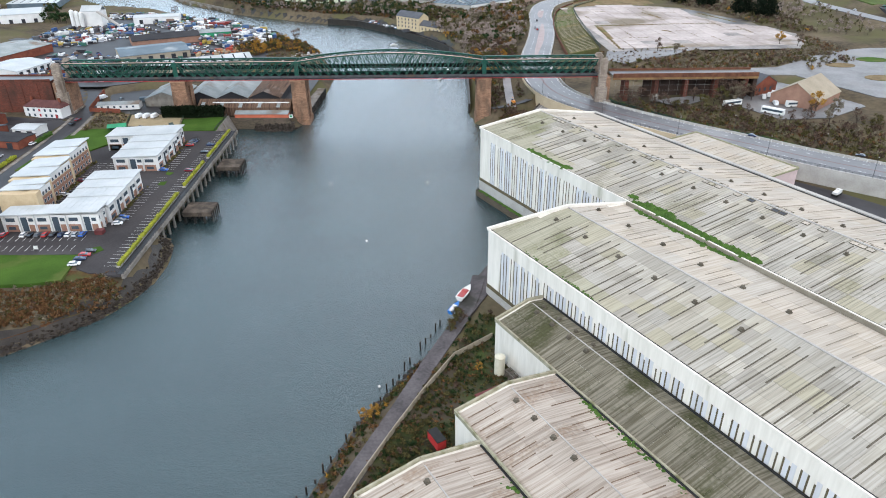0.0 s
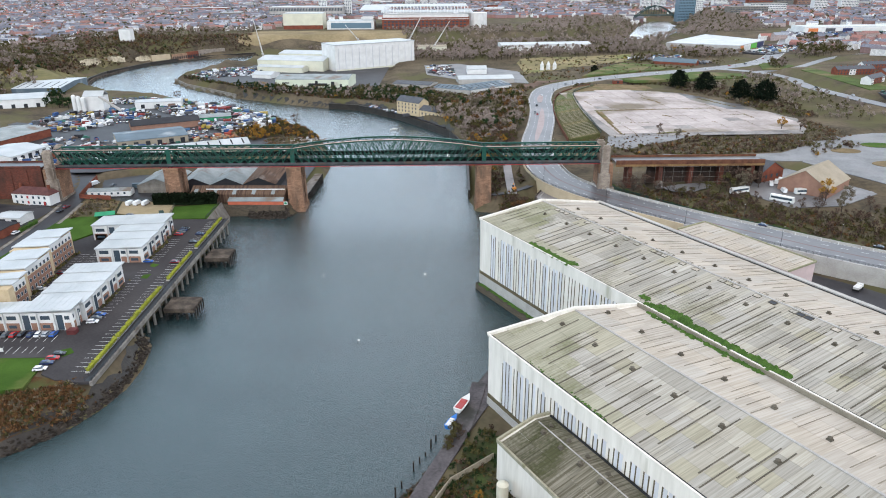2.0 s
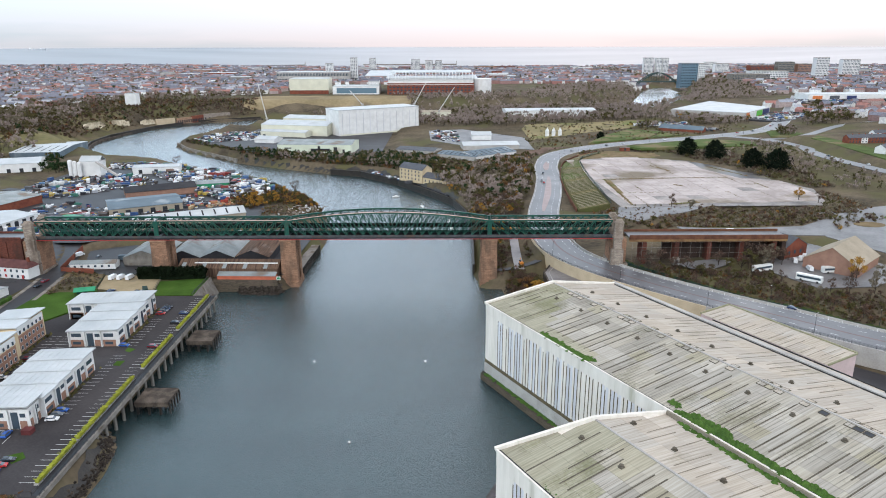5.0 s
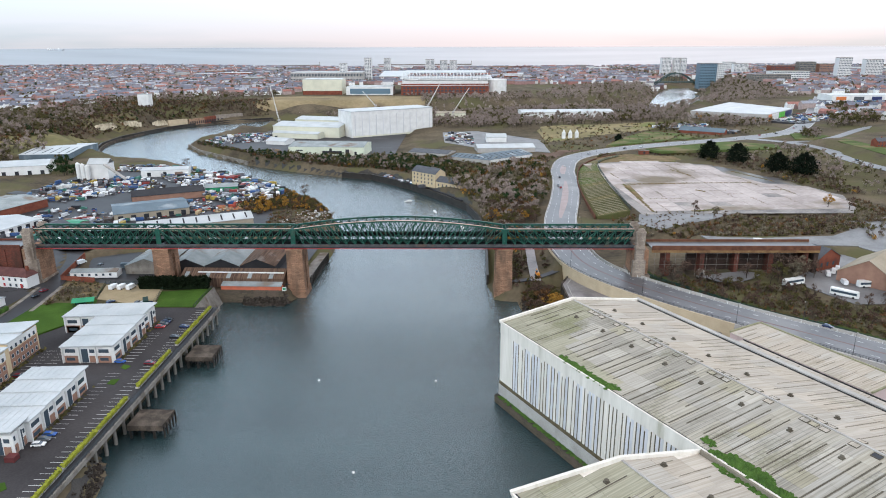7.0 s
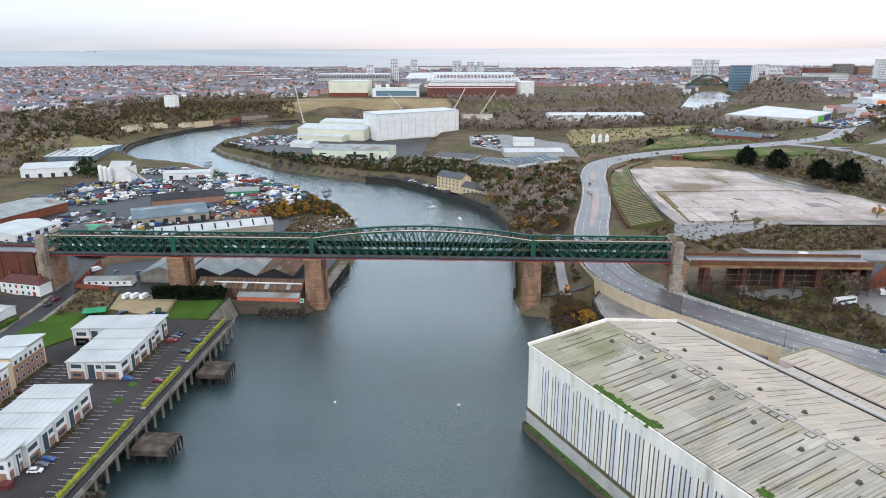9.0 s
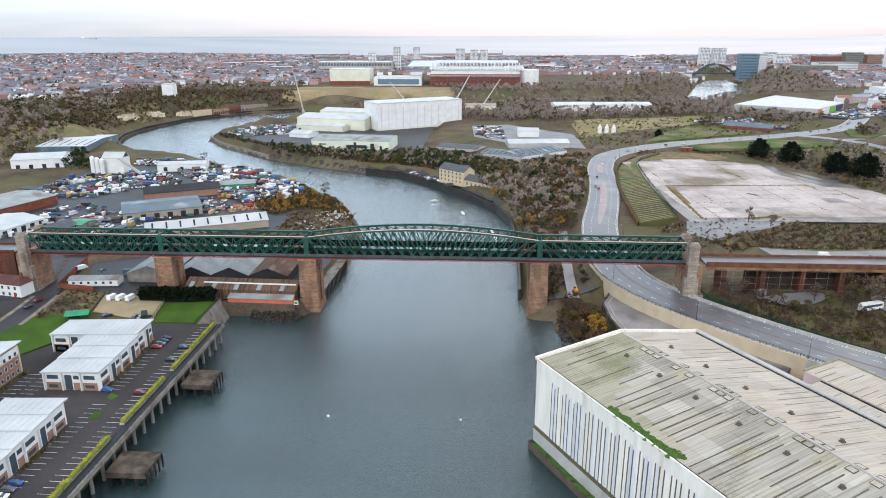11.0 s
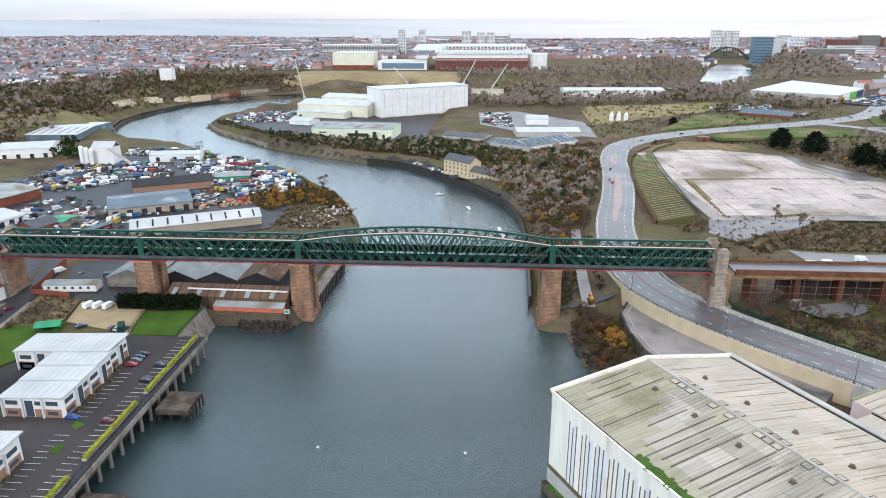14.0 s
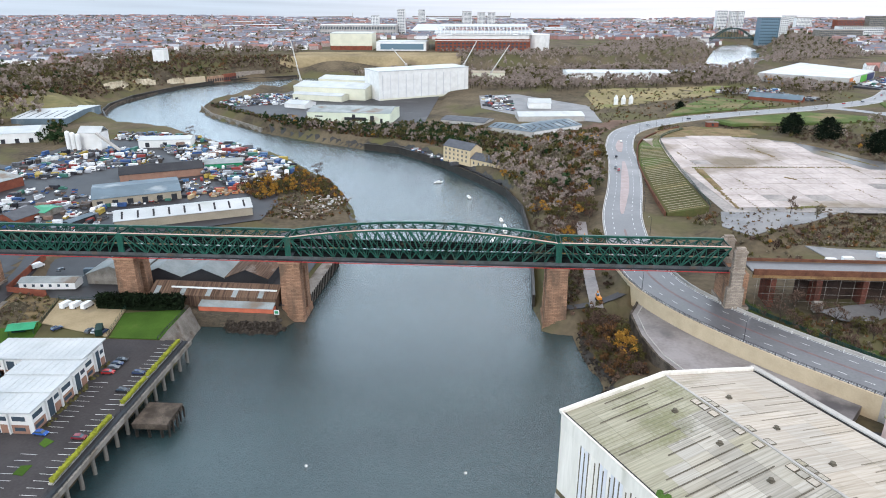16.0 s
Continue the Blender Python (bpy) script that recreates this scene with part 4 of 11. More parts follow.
for i in range(4):
    x0, x1 = JOINTS[i] + 0.9, JOINTS[i + 1] - 0.9
    n = 24 if i == 2 else 14
    xs = [x0 + (x1 - x0) * k / n for k in range(n + 1)]
    for y in (NEAR, FARSIDE):
        bm = bmesh.new()
        polybeam(bm, [(a, y, top_z(i, a)) for a in xs], 0.9, 0.75)
        beam(bm, (x0 - 0.9, y, BOT + 1.35), (x1 + 0.9, y, BOT + 1.35), 0.8, 0.9)
        truss = part("truss", bm, M_GREEN, bridge)
        bm = bmesh.new()
        polybeam(bm, [(a, y - 0.05, top_z(i, a) + 0.44) for a in xs], 1.05, 0.12)
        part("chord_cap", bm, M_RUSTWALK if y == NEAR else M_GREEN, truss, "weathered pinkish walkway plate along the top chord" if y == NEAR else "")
        for k, x in enumerate(xs):
            zt, zb = top_z(i, x), BOT + 1.7
            if 0 < k < n:
                bm = bmesh.new()
                beam(bm, (x, y, zb), (x, y, zt - 0.3), 0.22, 0.3)
                part("post", bm, M_GREEN, truss)
            left = k < n / 2
            step = 1 if left else -1
            if 0 <= k + step <= n and not (k == n // 2):
                bm = bmesh.new()
                beam(bm, (x, y + 0.15, top_z(i, x) - 0.3), (xs[k + step], y + 0.15, zb), 0.42, 0.5)
                part("diagonal", bm, M_GREEN, truss)
                j = k + 2 * step
                if 0 <= j <= n:
                    bm = bmesh.new()
                    beam(bm, (x, y - 0.15, top_z(i, x) - 0.3), (xs[j], y - 0.15, zb), 0.34, 0.4)
                    part("diagonal", bm, M_GREEN, truss)
            if n * 0.2 < k < n * 0.8:
                bm = bmesh.new()
                beam(bm, (x, y - 0.02, top_z(i, x) - 0.3), (xs[max(0, min(n, k - step))], y - 0.02, zb), 0.32, 0.34)
                part("diagonal", bm, M_GREEN, truss)
        bm = bmesh.new()
        beam(bm, (x0 - 0.9, y - 0.62, BOT + 1.45), (x1 + 0.9, y - 0.62, BOT + 1.45), 0.25, 1.25)
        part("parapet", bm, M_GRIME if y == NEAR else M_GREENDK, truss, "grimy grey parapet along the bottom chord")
    # cross bracing above the road
    for k in range(0, n + 1, 2):
        bm = bmesh.new()
        x = xs[k]
        zt = top_z(i, x)
        beam(bm, (x, NEAR + 0.4, zt - 0.2), (x, FARSIDE - 0.4, zt - 0.2), 0.35, 0.5)
        if k + 2 <= n:
            beam(bm, (x, NEAR + 0.4, zt - 0.25), (xs[k + 2], FARSIDE - 0.4, top_z(i, xs[k + 2]) - 0.25), 0.2, 0.25)
            beam(bm, (x, FARSIDE - 0.4, zt - 0.25), (xs[k + 2], NEAR + 0.4, top_z(i, xs[k + 2]) - 0.25), 0.2, 0.25)
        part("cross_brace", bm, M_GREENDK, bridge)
    bm = bmesh.new()
    block(bm, x0 - 0.9, x1 + 0.9, NEAR - 0.35, FARSIDE + 0.35, BOT, BOT + 0.9)
    for k in range(n + 1):
        block(bm, xs[k] - 0.2, xs[k] + 0.2, NEAR - 0.3, FARSIDE + 0.3, BOT - 0.5, BOT)
    part("deck", bm, M_DARKSTEEL, bridge, "dark steel road deck")
    # carriageway coloured near black for the shade below the upper deck
    bm = bmesh.new()
    block(bm, x0, x1, NEAR + 1.2, FARSIDE - 1.2, BOT + 0.905, BOT + 1.0)
    part("road_surface", bm, M_UPPERDECK, bridge, "asphalt carriageway with the shade below the upper deck in its colour")
    for y in (NEAR - 0.8, FARSIDE + 0.8):
        bm = bmesh.new()
        block(bm, x0 - 0.9, x1 + 0.9, y - 0.06, y + 0.06, BOT - 0.35, BOT - 0.02)
        part("netting", bm, M_REDNET, bridge, "red safety netting under the deck edge")
    # stringers of the disused upper level
    bm = bmesh.new()
    block(bm, x0, x1, NEAR + 0.9, FARSIDE - 0.9, 33.0, 33.5)
    for y in (NEAR + 2.6, NEAR + 4.85, NEAR + 7.1):
        block(bm, x0, x1, y - 0.2, y + 0.2, 33.5, 33.9)
    part("upper_deck", bm, M_UPPERDECK, bridge, "floor of the disused upper deck, truss shade put into its colour")
for x in JOINTS[1:4]:
    for y in (NEAR, FARSIDE):
        bm = bmesh.new()
        block(bm, x - 1.15, x + 1.15, y - 0.5, y + 0.5, BOT + 0.9, 37.15)
        block(bm, x - 0.12, x + 0.12, y - 0.6, y - 0.5, BOT + 0.9, 37.15)
        part("joint_post", bm, M_GREEN, bridge, "broad riveted green end post")


def pier(x, foot, plinth):
    t = thing("bridge_pier", "tall sandstone bridge pier with an arched opening", "pier", group="bridge piers")
    y0, y1, yo0, yo1 = NEAR - 0.2, FARSIDE + 2.6, NEAR + 4.2, FARSIDE - 2.4
    zt, spring = BOT - 0.5, BOT - 6.0
    # legs taper a little towards the top
    for a, b in ((y0, yo0), (yo1, y1)):
        bm = bmesh.new()
        vs = block(bm, x - 4.5, x + 4.5, a, b, foot, spring)
        for v in vs:
            if v.co.z > foot + 1:
                v.co.x = x + (v.co.x - x) * 0.92
        part("leg", bm, M_PIER, t)
    yc, r = (yo0 + yo1) / 2, (yo1 - yo0) / 2
    prof = [(y0, spring), (y0, zt - 0.7), (y1, zt - 0.7), (y1, spring)] + [(yc + r * math.cos(math.pi * k / 10), spring + r * math.sin(math.pi * k / 10)) for k in range(11)]
    bm = bmesh.new()
    ends = [[bm.verts.new((xx, y, z)) for y, z in prof] for xx in (x - 4.14, x + 4.14)]
    for i in range(len(prof)):
        j = (i + 1) % len(prof)
        bm.faces.new((ends[0][i], ends[0][j], ends[1][j], ends[1][i]))
    bm.faces.new(ends[0])
    bm.faces.new(ends[1][::-1])
    bmesh.ops.recalc_face_normals(bm, faces=bm.faces)
    part("arch_head", bm, M_PIER, t)
    bm = bmesh.new()
    block(bm, x - 4.5, x + 4.5, y0 - 0.4, y1 + 0.4, zt - 0.7, zt)
    part("coping", bm, M_STONE, t)
    bm = bmesh.new()
    vs = block(bm, x - 5.1, x + 5.1, y0 - 0.5, y1 + 1.2, -3, plinth)
    for v in vs:
        if v.co.z > 0:
            v.co.x = x + (v.co.x - x) * 0.93
    part("plinth", bm, M_PIER, t, "wider stone base stained by the tide")


pier(-80.8, 3.2, 3.2)
pier(26.8, 3.2, 3.2)
pier(-149.8, 6.0, 8.2)


def abutment(x, base, s):
    """An end tower: a broad shaft with a stone turret standing out at either side of the road."""
    t = thing("bridge_tower", "grey stone end tower of the bridge with blocky turrets", "tower", group="bridge end towers")
    bm = bmesh.new()
    vs = block(bm, x - 3.9 - s * 1.0, x + 3.9 - s * 1.0, NEAR - 1.2, FARSIDE + 3.0, base, BOT - 0.6)
    part("shaft", bm, M_PIER, t)
    for y0, y1 in ((NEAR - 3.4, NEAR - 0.75), (FARSIDE + 0.75, FARSIDE + 3.4)):
        bm = bmesh.new()
        xa = x - s * 2.2
        block(bm, xa - 2.2, xa + 2.2, y0, y1, BOT - 5.5, 36.95)
        block(bm, xa - 2.6, xa + 2.6, y0 - 0.35, y1 + 0.3, BOT + 0.4, BOT + 1.2)
        block(bm, xa - 2.5, xa + 2.5, y0 - 0.3, y1 + 0.3, 35.85, 36.55)
        block(bm, xa - 1.7, xa + 1.7, y0 + 0.3, y1 - 0.3, 36.95, 37.85)
        part("turret", bm, M_TOWER, t, "sooty stone turret with a moulded cap")
    bm = bmesh.new()
    block(bm, x - 4.6 - s, x + 4.6 - s, NEAR - 3.6, FARSIDE + 3.4, base - 4, base + 1.2)
    block(bm, x - 3.2 - s * 2.2, x + 3.2 - s * 2.2, NEAR - 3.5, NEAR - 1.25, base, BOT - 5.6)
    part("plinth", bm, M_TOWER, t)


abutment(-217.9, 8.6, -1)
abutment(96.9, 12.6, 1)

# approach viaducts
for name, x0, x1, gz, lab in (("approach_viaduct", -334, -222, 9, "red brick approach viaduct carrying the road"), ("approach_viaduct", 101.5, 186, 13, "brick and rusty girder approach viaduct carrying the road")):
    t = thing(name, lab, "viaduct")
    bm = bmesh.new()
    if x0 < 0:
        block(bm, x0, x1, NEAR - 0.6, FARSIDE + 2.5, gz - 3, BOT + 0.2)
        part("wall", bm, M_VIADUCT, t)
        for k in range(12):
            bm = bmesh.new()
            block(bm, x0 + 4 + k * 9.0, x0 + 5.2 + k * 9.0, NEAR - 1.0, NEAR - 0.6, gz - 3, BOT - 1)
            part("buttress", bm, M_VIADUCT, t)
    else:
        for k in range(5):
            bm = bmesh.new()
            xa = x0 + 9 + k * 17.5
            block(bm, xa - 1.1, xa + 1.1, NEAR + 1.6, FARSIDE + 1.4, gz - 4, BOT - 2.2)
            part("viaduct_pier", bm, M_VIADUCT, t)
        bm = bmesh.new()
        block(bm, x0, x1, NEAR - 0.4, NEAR + 0.4, BOT - 2.2, BOT + 0.3)
        block(bm, x0, x1, FARSIDE + 1.6, FARSIDE + 2.4, BOT - 2.2, BOT + 0.3)
        for k in range(int((x1 - x0) / 6)):
            block(bm, x0 + k * 6, x0 + k * 6 + 0.3, NEAR - 0.55, NEAR - 0.4, BOT - 2.2, BOT + 0.3)
        part("girder", bm, surface("tan_rusty_plate", (0.26, 0.16, 0.075), (0.14, 0.075, 0.04), 0.85, scale=0.25, fine=2, bump=0.2), t, "rusty tan plate girder")
        bm = bmesh.new()
        block(bm, x0, x1, NEAR + 0.4, FARSIDE + 1.6, BOT - 0.8, BOT - 0.2)
        part("deck", bm, M_CONC, t)
        # added backing wall, its dark colour standing for the shaded void below the deck
        bm = bmesh.new()
        block(bm, x0 + 20, x1 - 2.2, FARSIDE - 2.0, FARSIDE - 1.6, gz - 2, BOT - 0.8)
        block(bm, x1 - 2.2, x1, NEAR + 0.45, FARSIDE + 1.55, gz - 2, BOT - 0.85)
        part("back_wall", bm, surface("underbridge_shade_backing", (0.06, 0.04, 0.033), (0.03, 0.022, 0.019), 0.95, scale=0.2, fine=2), t, "dark backing wall added for the shaded void under the deck")
    bm = bmesh.new()
    block(bm, x0, x1, NEAR + 0.4, FARSIDE + 1.6, BOT + 0.205, BOT + 0.5) if x0 < 0 else block(bm, x0, x1, NEAR + 0.4, FARSIDE + 1.6, BOT - 0.195, BOT + 0.2)
    part("road_surface", bm, M_WETROAD, t)
    for y in (NEAR - 0.3, FARSIDE + 2.0):
        bm = bmesh.new()
        block(bm, x0, x1, y - 0.3, y + 0.3, BOT + 0.3 if x0 < 0 else BOT - 0.9, BOT + 1.4)
        part("parapet", bm, M_RUST if x0 > 0 else M_VIADUCT, t)

# ---- shipyard halls ----
AX = Vector((0.484, -0.875))
ANGLE = math.degrees(math.atan2(AX.y, AX.x))
# local frame of the yard: x along the halls (away from the bridge), y across them to the east
YARD = pose(14.2, 192.5, 0, 0, 0, ANGLE) @ Matrix.Diagonal((1, 1, 1, 1))


def hall(label, ends, d1, prof, name="shipyard_hall"):
    """A long hall: d along, n across (towards the east). prof: (n, z) round the section; ends: d of the north gable at each of its points."""
    t = thing(name, label, "industrial hall", YARD, group="shipyard halls")
    bm = bmesh.new()
    a = [bm.verts.new((d, n, z)) for d, (n, z) in zip(ends, prof)]
    b = [bm.verts.new((d1, n, z)) for n, z in prof]
    k = len(prof)
    for i in range(k):
        j = (i + 1) % k
        bm.faces.new((a[i], a[j], b[j], b[i]))
    bm.faces.new(a[::-1])
    bm.faces.new(b)
    bmesh.ops.recalc_face_normals(bm, faces=bm.faces)
    part("body", bm, M_CLAD, t)
    return t


def slope_point(n0, z0, n1, z1, u):
    return n0 + (n1 - n0) * u, z0 + (z1 - z0) * u


M_LAPPALE = surface("dusty_tan_lap", (0.25, 0.22, 0.17), (0.18, 0.155, 0.12), 0.9, scale=0.3, fine=2, bump=0.1)
M_LAPBROWN = surface("rust_brown_lap", (0.20, 0.14, 0.10), (0.13, 0.09, 0.065), 0.9, scale=0.3, fine=2, bump=0.1)


def roof_sheets(t, d0, d1, na, za, nb, zb, sheet, rows, mat, seed, lap=2.8, gable=None):
    """Lay one roof slope (from eave na to ridge nb) with sheets, each an own piece, and dark laps up the slope; gable(n): where the end wall stands."""
    rnd = random.Random(seed)
    gable = gable or (lambda n: d0)
    length = math.hypot(nb - na, zb - za)
    count = max(1, int(abs(d1 - d0) / sheet))
    w = (d1 - d0) / count
    sl = (nb - na) / length, (zb - za) / length
    cache = {}
    moss_rows = [7, 3, 2, 1, 1][:rows]
    for r in range(rows):
        u0, u1 = r / rows, (r + 1) / rows
        n, z = slope_point(na, za, nb, zb, u0)
        g0, g1 = gable(n), gable(slope_point(na, za, nb, zb, u1)[0])
        ln = length / rows
        for k in range(count):
            dk = d0 + k * w
            if dk + w < max(g0, g1) + 0.5:
                continue
            x0, x1 = max(0.0, g0 - dk), max(0.0, g1 - dk)
            m = M_SHEETMOSS if k < 2 + moss_rows[r] and mat is M_SHEETROOF else mat
            key = (m.name, round(x0, 2), round(x1, 2))
            if key not in cache:
                bm = bmesh.new()
                prism(bm, [(x0 + 0.02, 0.02), (w - 0.02, 0.02), (w - 0.02, ln - 0.02), (x1 + 0.02, ln - 0.02)], 0.02, 0.10)
                me = bpy.data.meshes.new("sheet")
                bm.to_mesh(me)
                bm.free()
                me.materials.append(m)
                cache[key] = me
            ob = new("roof_sheet", cache[key])
            ob.parent = t
            ob.matrix_basis = Matrix(((1, 0, 0, dk), (0, sl[0], -sl[1] if sl[0] > 0 else sl[1], n), (0, sl[1], abs(sl[0]), z + rnd.uniform(0, 0.05)), (0, 0, 0, 1)))
    d, k = d0 + lap, 0
    lapmat = M_RIB if mat is M_SHEETROOF else (M_LAPBROWN if mat is M_SHEETPINK else M_LAPPALE)
    while d < min(d1, 125) and mat is not M_SHEETDARK:
        k += 1
        if mat is M_SHEETROOF:
            ua, ub = rnd.choice((0.03, 0.05, 0.16, 0.34)), rnd.choice((0.62, 0.74, 0.80, 0.86, 0.9))
        else:
            ua = rnd.choice((0.02, 0.04, 0.08, 0.25, 0.42))
            ub = min(ua + rnd.uniform(0.42, 0.66), 0.97)
        if k % 5 and rnd.random() < 0.93:
            n, z = slope_point(na, za, nb, zb, ua)
            n2, z2 = slope_point(na, za, nb, zb, ub)
            if d > max(gable(n), gable(n2)) + 0.6:
                bm = bmesh.new()
                beam(bm, (d, n, z + 0.14), (d, n2, z2 + 0.14), 0.36 if mat is M_SHEETROOF else 0.24, 0.10)
                part("roof_lap", bm, lapmat, t)
        d += lap


def vent(t, d, n, z):
    """A squat roof ventilator."""
    bm = bmesh.new()
    block(bm, d - 0.6, d + 0.6, n - 0.6, n + 0.6, z, z + 0.4)
    tube(bm, (d, n, z + 0.4), (d, n, z + 0.8), 0.42, 0.42, 10)
    tube(bm, (d, n, z + 0.8), (d, n, z + 0.95), 0.58, 0.2, 10)
    part("ventilator", bm, M_RIB, t, "squat dark roof ventilator")


def clump_strip(bm, pts, size, count, rnd, squash=0.5):
    """Many small leafy lumps scattered round a line."""
    for _ in range(count):
        k = rnd.randrange(len(pts) - 1)
        u = rnd.random()
        p = Vector(pts[k]).lerp(Vector(pts[k + 1]), u)
        s = size * rnd.uniform(0.4, 1.2)
        p += Vector((rnd.gauss(0, 0.5), rnd.gauss(0, 0.6), 0))
        vs = [bm.verts.new(p + Vector((math.cos(a) * s * rnd.uniform(0.6, 1.1), math.sin(a) * s * rnd.uniform(0.6, 1.1), 0.02 + 0.1 * rnd.random()))) for a in (0, 1.3, 2.5, 3.8, 5.0)]
        top = bm.verts.new(p + Vector((0, 0, s * squash * rnd.uniform(0.6, 1.3))))
        for i in range(5):
            bm.faces.new((vs[i], vs[(i + 1) % 5], top))


def west_wall(t, d0, d1, n, z0, zt, band, seed, slot_from):
    """The river wall: a plain white band under the eave, below it grey panels between dark upright slots, a dark sill and a white foot."""
    rnd = random.Random(seed)
    bm = bmesh.new()
    block(bm, d0, d1, n - 0.12, n - 0.0, zt - band, zt + 0.5)
    part("eave_band", bm, M_CLAD, t, "plain stained white band under the eave")
    d, k = d0 + slot_from, 0
    while d < d1 - 2:
        w = 1.55
        bm = bmesh.new()
        block(bm, d + 0.24, d + w - 0.24, n - 0.10, n + 0.0, z0 + 4.6, zt - band - 0.02)
        part("wall_panel", bm, M_CLADGREY if rnd.random() < 0.6 else M_CLAD, t)
        bm = bmesh.new()
        block(bm, d - 0.23, d + 0.23, n - 0.05, n + 0.0, z0 + 4.6, zt - band - 0.02 - rnd.choice((0, 0, 0, 1.2)))
        part("slot_window", bm, M_SLOT, t, "dark upright glazed slot")
        d += w
        k += 1
        if k % 3 == 0:
            d += 0.85
    bm = bmesh.new()
    block(bm, d0, d1, n - 0.16, n, z0 + 3.2, z0 + 4.6)
    part("sill_band", bm, M_SLOT, t, "dark glazed strip above the wall foot")
    bm = bmesh.new()
    block(bm, d0 - 0.1, d1, n - 0.3, n, z0 - 1, z0 + 3.2)
    part("wall_foot", bm, M_PALECONC, t, "stained pale concrete wall foot")


def gable_tall(n):
    return -79.2 + 0.037 * (n - 48.0)


def gable_low(n):
    return 0.5 + 0.231 * n


ROOFS = []
for lab, gab, n0, nr, n1, zw, zr, ze, d_end, seed in (("tall white shipbuilding hall with a mossy grey sheet roof", gable_tall, 48.0, 79.0, 110.6, 31.4, 34.7, 28.9, 250, 5),
                                                      ("lower white shipbuilding hall with slotted river wall", gable_low, 0.0, 26.5, 47.7, 28.2, 32.3, 30.5, 190, 9)):
    prof = [(n0, 4), (n1, 4), (n1, ze), (nr, zr), (n0, zw)]
    ROOFS.append((hall(lab, [gab(n) for n, z in prof], d_end, prof), gab, n0, nr, n1, zw, zr, ze, d_end, seed))
H2, H1 = ROOFS[0][0], ROOFS[1][0]
VENTS = {H2.name: (70.5, (-65, -51, -37.3, -23, -9.2, 4.5, 18.9, 32.4, 46.2, 60.1, 73.4), 87.6, (-64.5, -50.3, -36, -21.6, -7.5, 6.8, 20.3, 33.7, 47.6, 61.5, 75)),
         H1.name: (18.8, (10.6, 24.7, 38.9, 52.9, 66.9, 81), 34.4, (12.6, 26.4, 40.7, 54.7, 68.7, 82.3))}
for t, gab, n0, nr, n1, zw, zr, ze, d1, seed in ROOFS:
    d0, far = gab(n0), 130
    roof_sheets(t, d0, far, n0 + 0.1, zw, nr, zr, 5.6, 5, M_SHEETROOF, seed, 2.8, lambda n: gab(n) + 0.5)
    roof_sheets(t, d0, far, n1 - 0.9, ze + 0.9 * (zr - ze) / (n1 - nr), nr, zr, 5.6, 3, M_SHEETPALE, seed + 1, 2.8, lambda n: gab(n) + 0.5)
    bm = bmesh.new()
    polybeam(bm, [(gab(nr) + 0.5, nr, zr + 0.2), (d1, nr, zr + 0.2)], 0.6, 0.25)
    part("ridge_cap", bm, M_PALECONC, t)
    bm = bmesh.new()
    polybeam(bm, [(gab(n) - 0.1, n, z + 0.3) for n, z in ((n0 - 0.4, zw), (nr, zr + 0.2), (n1 + 0.2, ze))], 0.9, 1.0)
    part("gable_parapet", bm, M_CLAD, t, "white parapet along the gable")
    bm = bmesh.new()
    beam(bm, (d0 + 0.35, n0 - 0.25, zw + 0.25), (d1, n0 - 0.25, zw + 0.25), 0.5, 0.6)
    part("eave_parapet", bm, M_CLAD, t)
    bm = bmesh.new()
    beam(bm, (d0 + 0.7, n0 + 0.35, zw + 0.2), (d1, n0 + 0.35, zw + 0.2), 0.5, 0.26)
    part("gutter", bm, M_BLACK, t, "black box gutter along the eave")
    nw, west, ne, east = VENTS[t.name]
    for d in west:
        vent(t, d, nw, zw + (zr - zw) * (nw - n0) / (nr - n0) + 0.05)
    for d in east:
        vent(t, d, ne, ze + (zr - ze) * (n1 - ne) / (n1 - nr) + 0.05)
    rnd = random.Random(seed)
    bm = bmesh.new()
    if t is H2:
        clump_strip(bm, [(-46, n0 + 1.3, zw + 0.25), (-22, n0 + 1.1, zw + 0.25)], 1.0, 230, rnd)
        clump_strip(bm, [(-24, n0 + 2.6, zw + 0.3), (-20.5, n0 + 2.4, zw + 0.3)], 0.8, 40, rnd)
    else:
        clump_strip(bm, [(18, n0 + 0.9, zw + 0.2), (50, n0 + 0.8, zw + 0.2)], 0.5, 110, rnd)
    part("gutter_moss", bm, M_MOSS, t, "green moss and weeds in the gutter")
bm = bmesh.new()
rnd = random.Random(77)
clump_strip(bm, [(14, 49.4, 31.6), (62, 49.5, 31.6)], 1.3, 620, rnd, 0.7)
clump_strip(bm, [(17, 46.6, 30.7), (56, 46.8, 30.7)], 1.0, 190, rnd, 0.6)
clump_strip(bm, [(9, 51.5, 31.9), (12, 51.5, 31.9)], 0.8, 30, rnd, 0.6)
clump_strip(bm, [(17, 51.5, 31.9), (30, 51.5, 31.9)], 1.0, 90, rnd, 0.6)
part("valley_moss", bm, M_MOSS, H1, "dense green weeds in the valley gutter")
bm = bmesh.new()
beam(bm, (12, 47.7, 31.2), (200, 47.7, 31.2), 1.5, 1.2)
part("valley_upstand", bm, M_LAPPALE, H1, "dusty lead upstand beside the valley")
bm = bmesh.new()
beam(bm, (12, 47.9, 31.85), (200, 47.9, 31.85), 0.7, 0.16)
part("valley_gutter", bm, M_BLACK, H1, "black valley gutter between the halls")
